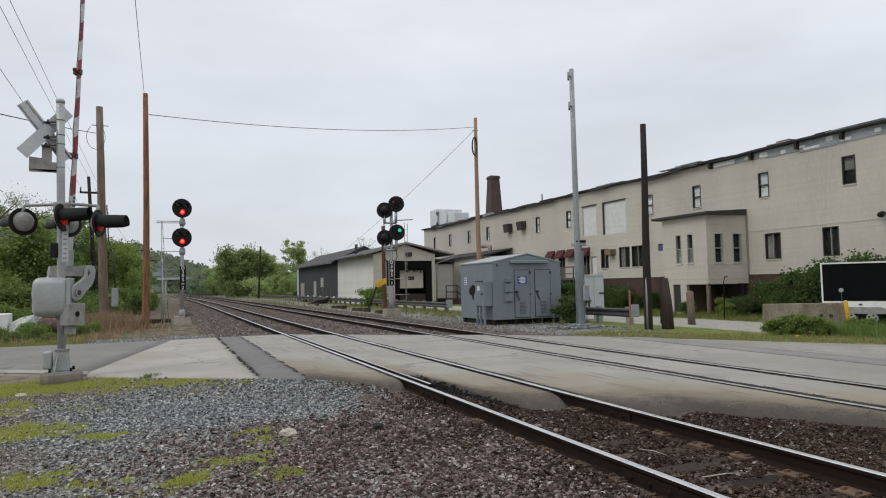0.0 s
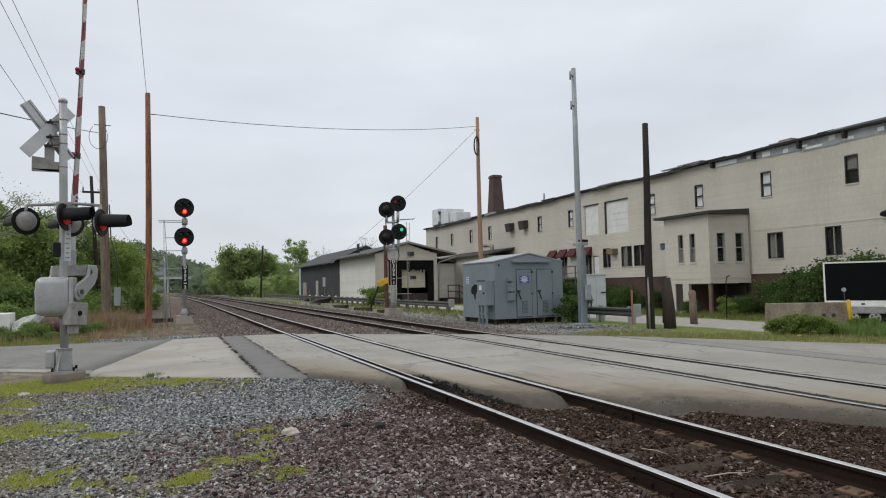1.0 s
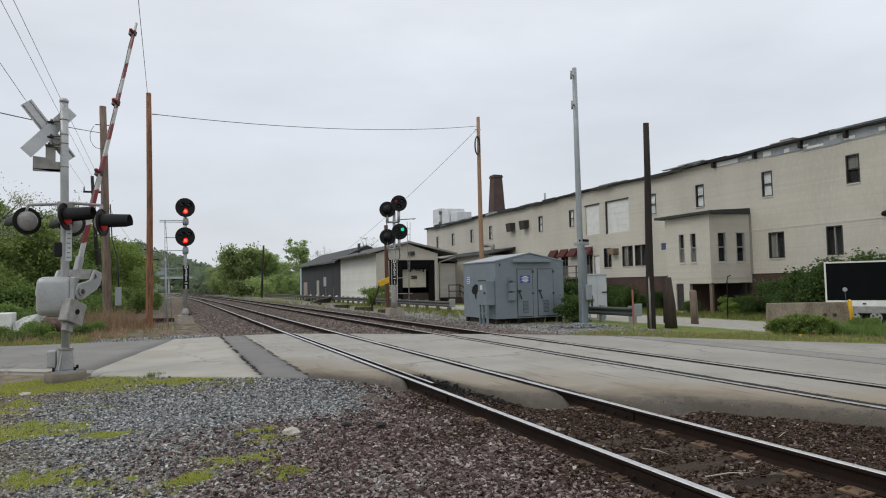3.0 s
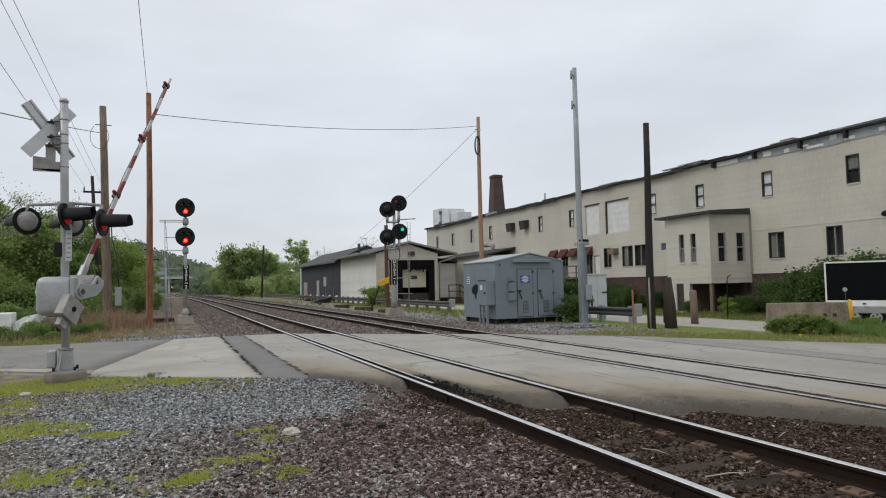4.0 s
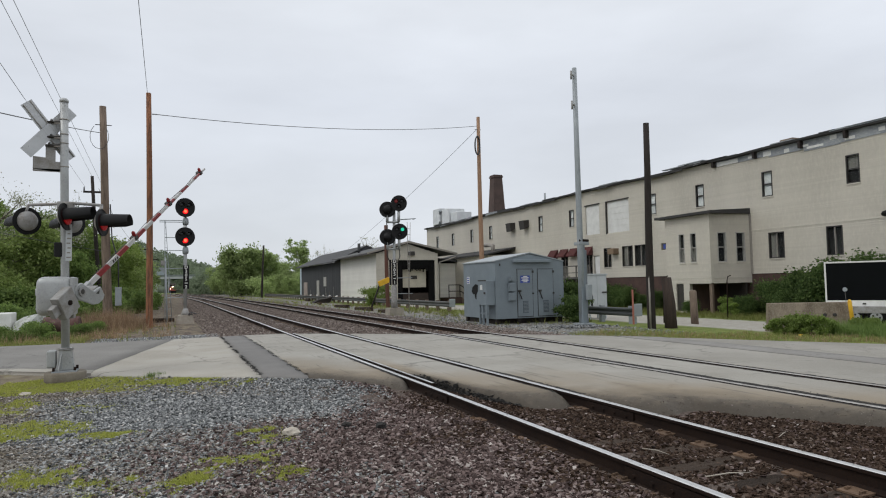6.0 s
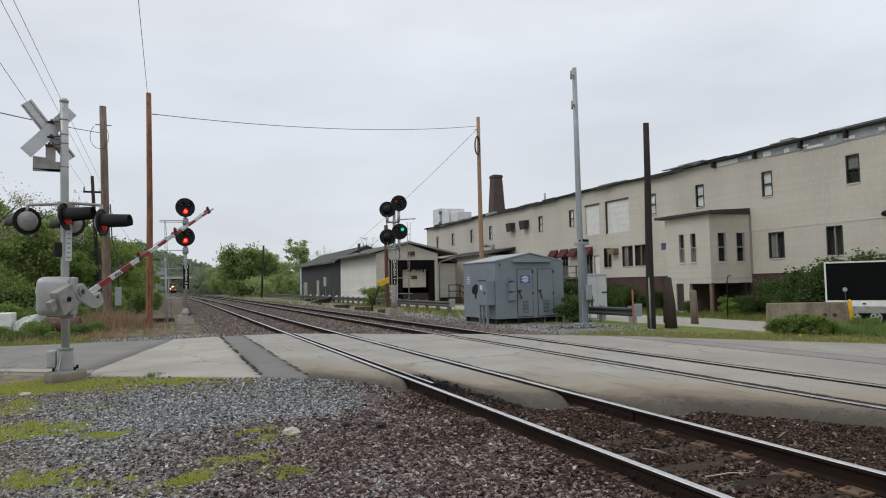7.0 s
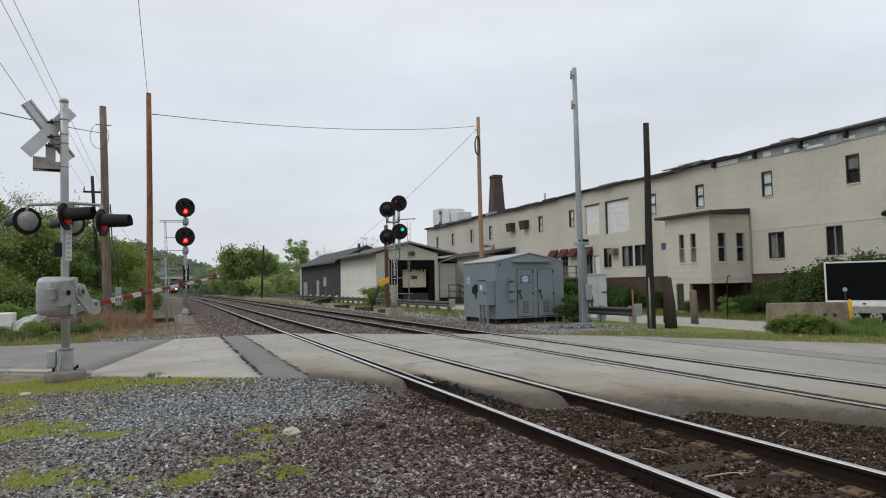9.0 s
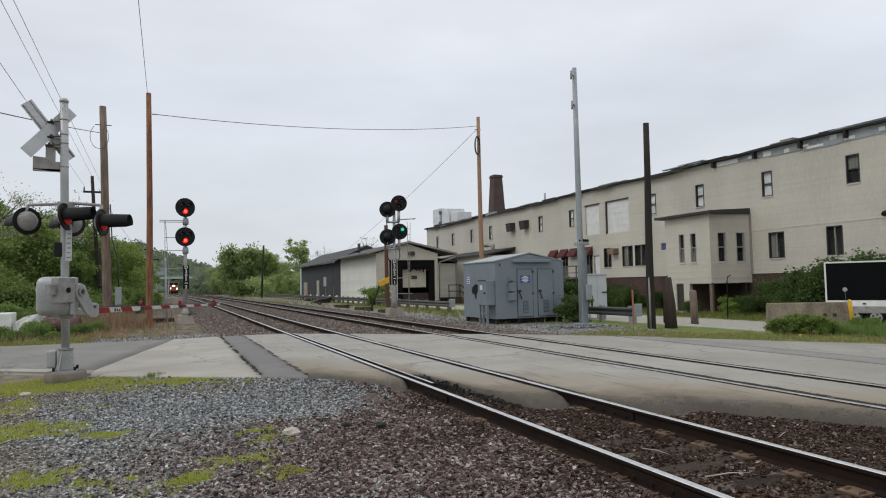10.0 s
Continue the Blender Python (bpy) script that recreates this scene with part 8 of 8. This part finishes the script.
# timbers and debris beside the tracks
for x, y, rz, ln in ((12.3, 37.5, 88, 3.2), (12.4, 43, 92, 3.4), (12.6, 50, 89, 4.2), (13.4, 62, 80, 5.0), (15.4, 78, 84, 5), (-0.6, 36.5, 20, 1.6)):
    t = single("old_timber", B(-ln / 2, ln / 2, -0.14, 0.14, -0.1, 0.2), wood_tie, "old railway timber lying beside the ballast", "timber", bevel=0.02)
    t.matrix_basis = pose(x, y, -0.15, 0, 1.5, rz)
t = single("scrap_skid", P([(-1.1, 0), (0.9, 0), (1.3, 0.75), (0.7, 0.55), (-0.2, 0.45)], -0.5, 0.5), wood_black, "dark scrap pile beside the tracks", "scrap", bevel=0.03)
t.matrix_basis = pose(14.4, 66.5, -0.25, 0, 0, 10)

# drain cover in the road
t = thing("drain_cover", (13.67, 9.79, -0.1), "round dark iron cover set in the road", "cover")
part("lid", T([(0, 0, 0), (0, 0, 0.035)], 0.34, 24), rust, t)
part("rim", T([(0, 0, -0.02), (0, 0, 0.028)], 0.4, 24), concrete, t)
t = single("litter", P([(-0.06, 0), (0.05, 0), (0.075, 0.05), (0.0, 0.08), (-0.04, 0.05)], -0.05, 0.05), yellow_paint, "crumpled yellow litter in grass", "litter")
t.matrix_basis = pose(16.85, 12.93, -0.2, 0, 0, 30)


# dry sticks on the ballast
for a, b, r in (((5.85, 4.8), (6.09, 4.9), 0.004), ((4.31, 5.1), (4.36, 4.78), 0.004), ((4.19, 4.17), (4.62, 4.1), 0.0055)):
    za, zb = gz(*a) + 0.03, gz(*b) + 0.035
    single("stick", T([(*a, za), ((a[0] + b[0]) / 2 + 0.015, (a[1] + b[1]) / 2, (za + zb) / 2 + 0.01), (*b, zb)], [r, r * 1.1, r * 0.5], 6), rock_pale, "pale dry stick lying on the ballast", "stick", group="dry sticks")


# joint bars on the near rails
def joint(x, y):
    t = thing("rail_joint", (x, y, -0.1), "bolted dark joint bar on a rail", "rail joint", "rail joints")
    for s in (-1, 1):
        part("bar", B(-0.012 + s * 0.026, 0.012 + s * 0.026, -0.45, 0.45, -0.045, 0.05), rust, t)
    for k in range(4):
        part("bolt", T([(-0.06, -0.33 + 0.22 * k, 0), (0.06, -0.33 + 0.22 * k, 0)], 0.018, 6), rust, t)


for x, y in ((RAILS[0], 8.7), (RAILS[1], 6.6), (RAILS[0], 4.0), (RAILS[0], 30), (RAILS[2], 31)):
    joint(x, y)


# ---- overhead wires ----
def wire(a, b, sag, r, label="thin dark overhead wire"):
    a, b = Vector(a), Vector(b)
    pts = [a.lerp(b, k / 14) - Vector((0, 0, sag * 4 * (k / 14) * (1 - k / 14))) for k in range(15)]
    single("overhead_wire", T(pts, r, 5), wire_mat, label, "wire", group="overhead wires")


wire((-4.99, 49.0, 9.4), (-2.6, -0.5, 7.05), 0.0, 0.0065)
wire((-4.3, 48.9, 8.65), (-2.6, -0.5, 7.5), 0.0, 0.0065)
wire((-5.4, 49.1, 8.65), (-2.35, 0.0, 5.3), 0.0, 0.0065)
wire((-3.2, 34.4, 9.2), (-5.07, 8.0, 4.15), 0.1, 0.016, "thick dark service cable")
wire((-0.98, 30.8, 10.2), (-0.8, 8.0, 9.6), 0.0, 0.01)
wire((-0.7, 30.8, 9.4), (20.0, 39.9, 12.75), 0.45, 0.016)
wire((19.95, 40.0, 12.45), (19.0, 72, 5.9), 0.3, 0.014)
wire((-3.6, 83.5, 6.7), (-4.6, 49.3, 8.6), 0.5, 0.014)
wire((-3.9, 48.9, 4.2), (-9.0, 30.0, 4.6), 0.1, 0.014)


# ---- bridge and train in the distance ----
def build_bridge():
    b = thing("road_bridge", (4, 345, -0.3), "pale concrete road bridge over the railway", "bridge")
    con = mat("pale_bridge_concrete", (0.5, 0.52, 0.52), (0.42, 0.44, 0.44), (0.55, 0.57, 0.57), 0.3, 4, 0.9, 0, 0)
    part("deck", B(-14, 16, -4, 4, 7.2, 8.3), con, b)
    part("parapet", B(-14, 16, -4.2, -4.0, 8.3, 9.2), mat("grey_green_parapet", (0.2, 0.23, 0.22), None, None, 0.5, 5, 0.8, 0, 0), b)
    for x in (-14, 12):
        part("abutment", B(x, x + 4, -4, 4, 0, 7.2), con, b)
    part("pier", B(-5.2, -4.2, -3, 3, 0, 7.2), con, b)
    s = part("sign_panel", B(-11, -7, -4.4, -4.25, 9.0, 11.0), mat("blue_grey_sign_back", (0.3, 0.35, 0.38), None, None, 1, 6, 0.6, 0, 0), b)


build_bridge()


def build_train():
    t = thing("locomotive", (0, 0, 0), "grey locomotive with a red nose and lit headlights", "locomotive")
    part("body", P([(-1.55, 1.2), (1.55, 1.2), (1.55, 3.7), (1.2, 4.3), (-1.2, 4.3), (-1.55, 3.7)], 0.6, 18), loco_grey, t, bevel=0.1)
    part("nose", P([(-1.5, 1.0), (1.5, 1.0), (1.4, 2.6), (-1.4, 2.6)], 0, 0.7), loco_red, t, bevel=0.15)
    part("pilot", P([(-1.4, 0.15), (1.4, 0.15), (1.5, 1.0), (-1.5, 1.0)], -0.1, 0.6), black_paint, t)
    part("underframe", B(-1.3, 1.3, 0.6, 18, 0.35, 1.2), black_paint, t)
    for x in (-1.25, 0.15):
        part("windscreen", B(x, x + 1.1, 0.52, 0.6, 3.2, 3.8), trailer_black, t)
    for x, z in ((-0.15, 2.85), (0.2, 2.85), (-1.05, 1.95), (1.05, 1.85)):
        bm = bmesh.new()
        disc(bm, (x, -0.06 if z < 2 else 0.3, z), (0, -1, 0), 0.2 if z > 2 else 0.24, 0.4, 14, 0.05)
        part("headlight", bm, head_glow, t, "bright lit headlight")
    coach = thing("passenger_coach", (0, 0, 0), "grey passenger coach behind the locomotive", "coach")
    part("body", P([(-1.5, 1.0), (1.5, 1.0), (1.5, 3.6), (1.1, 4.1), (-1.1, 4.1), (-1.5, 3.6)], 18.6, 44), loco_grey, coach)
    part("underframe", B(-1.2, 1.2, 18.6, 44, 0.2, 1.0), black_paint, coach)
    return t, coach


locomotive, coach_car = build_train()


# ---- what moves ----
def motions():
    swing = [(0.0, 86.8), (2.05, 86.8), (2.2, 85.6), (2.5, 79.5), (2.7, 76.2), (4.0, 57.0), (4.5, 50.3), (5.0, 44.8), (5.5, 39.4), (7.0, 23.6), (7.5, 19.5), (8.0, 14.8), (8.5, 10.6), (9.0, 6.5), (9.5, 1.9), (9.8, -0.2), (10.0, -0.5)]
    walk(gate_arm, [(s, Matrix.Translation(arm_seat) @ pose(0, 0, 0, 0, 0, ARM_TURN) @ pose(0, 0, 0, 0, -a, 0)) for s, a in swing])
    run = []
    for s, y in ((0.0, 430), (2.5, 383), (5.0, 335), (7.5, 288), (10.0, 240)):
        run.append((s, pose(4.36 + bend(y), y, 0)))
    walk(locomotive, run)
    walk(coach_car, run)


motions()
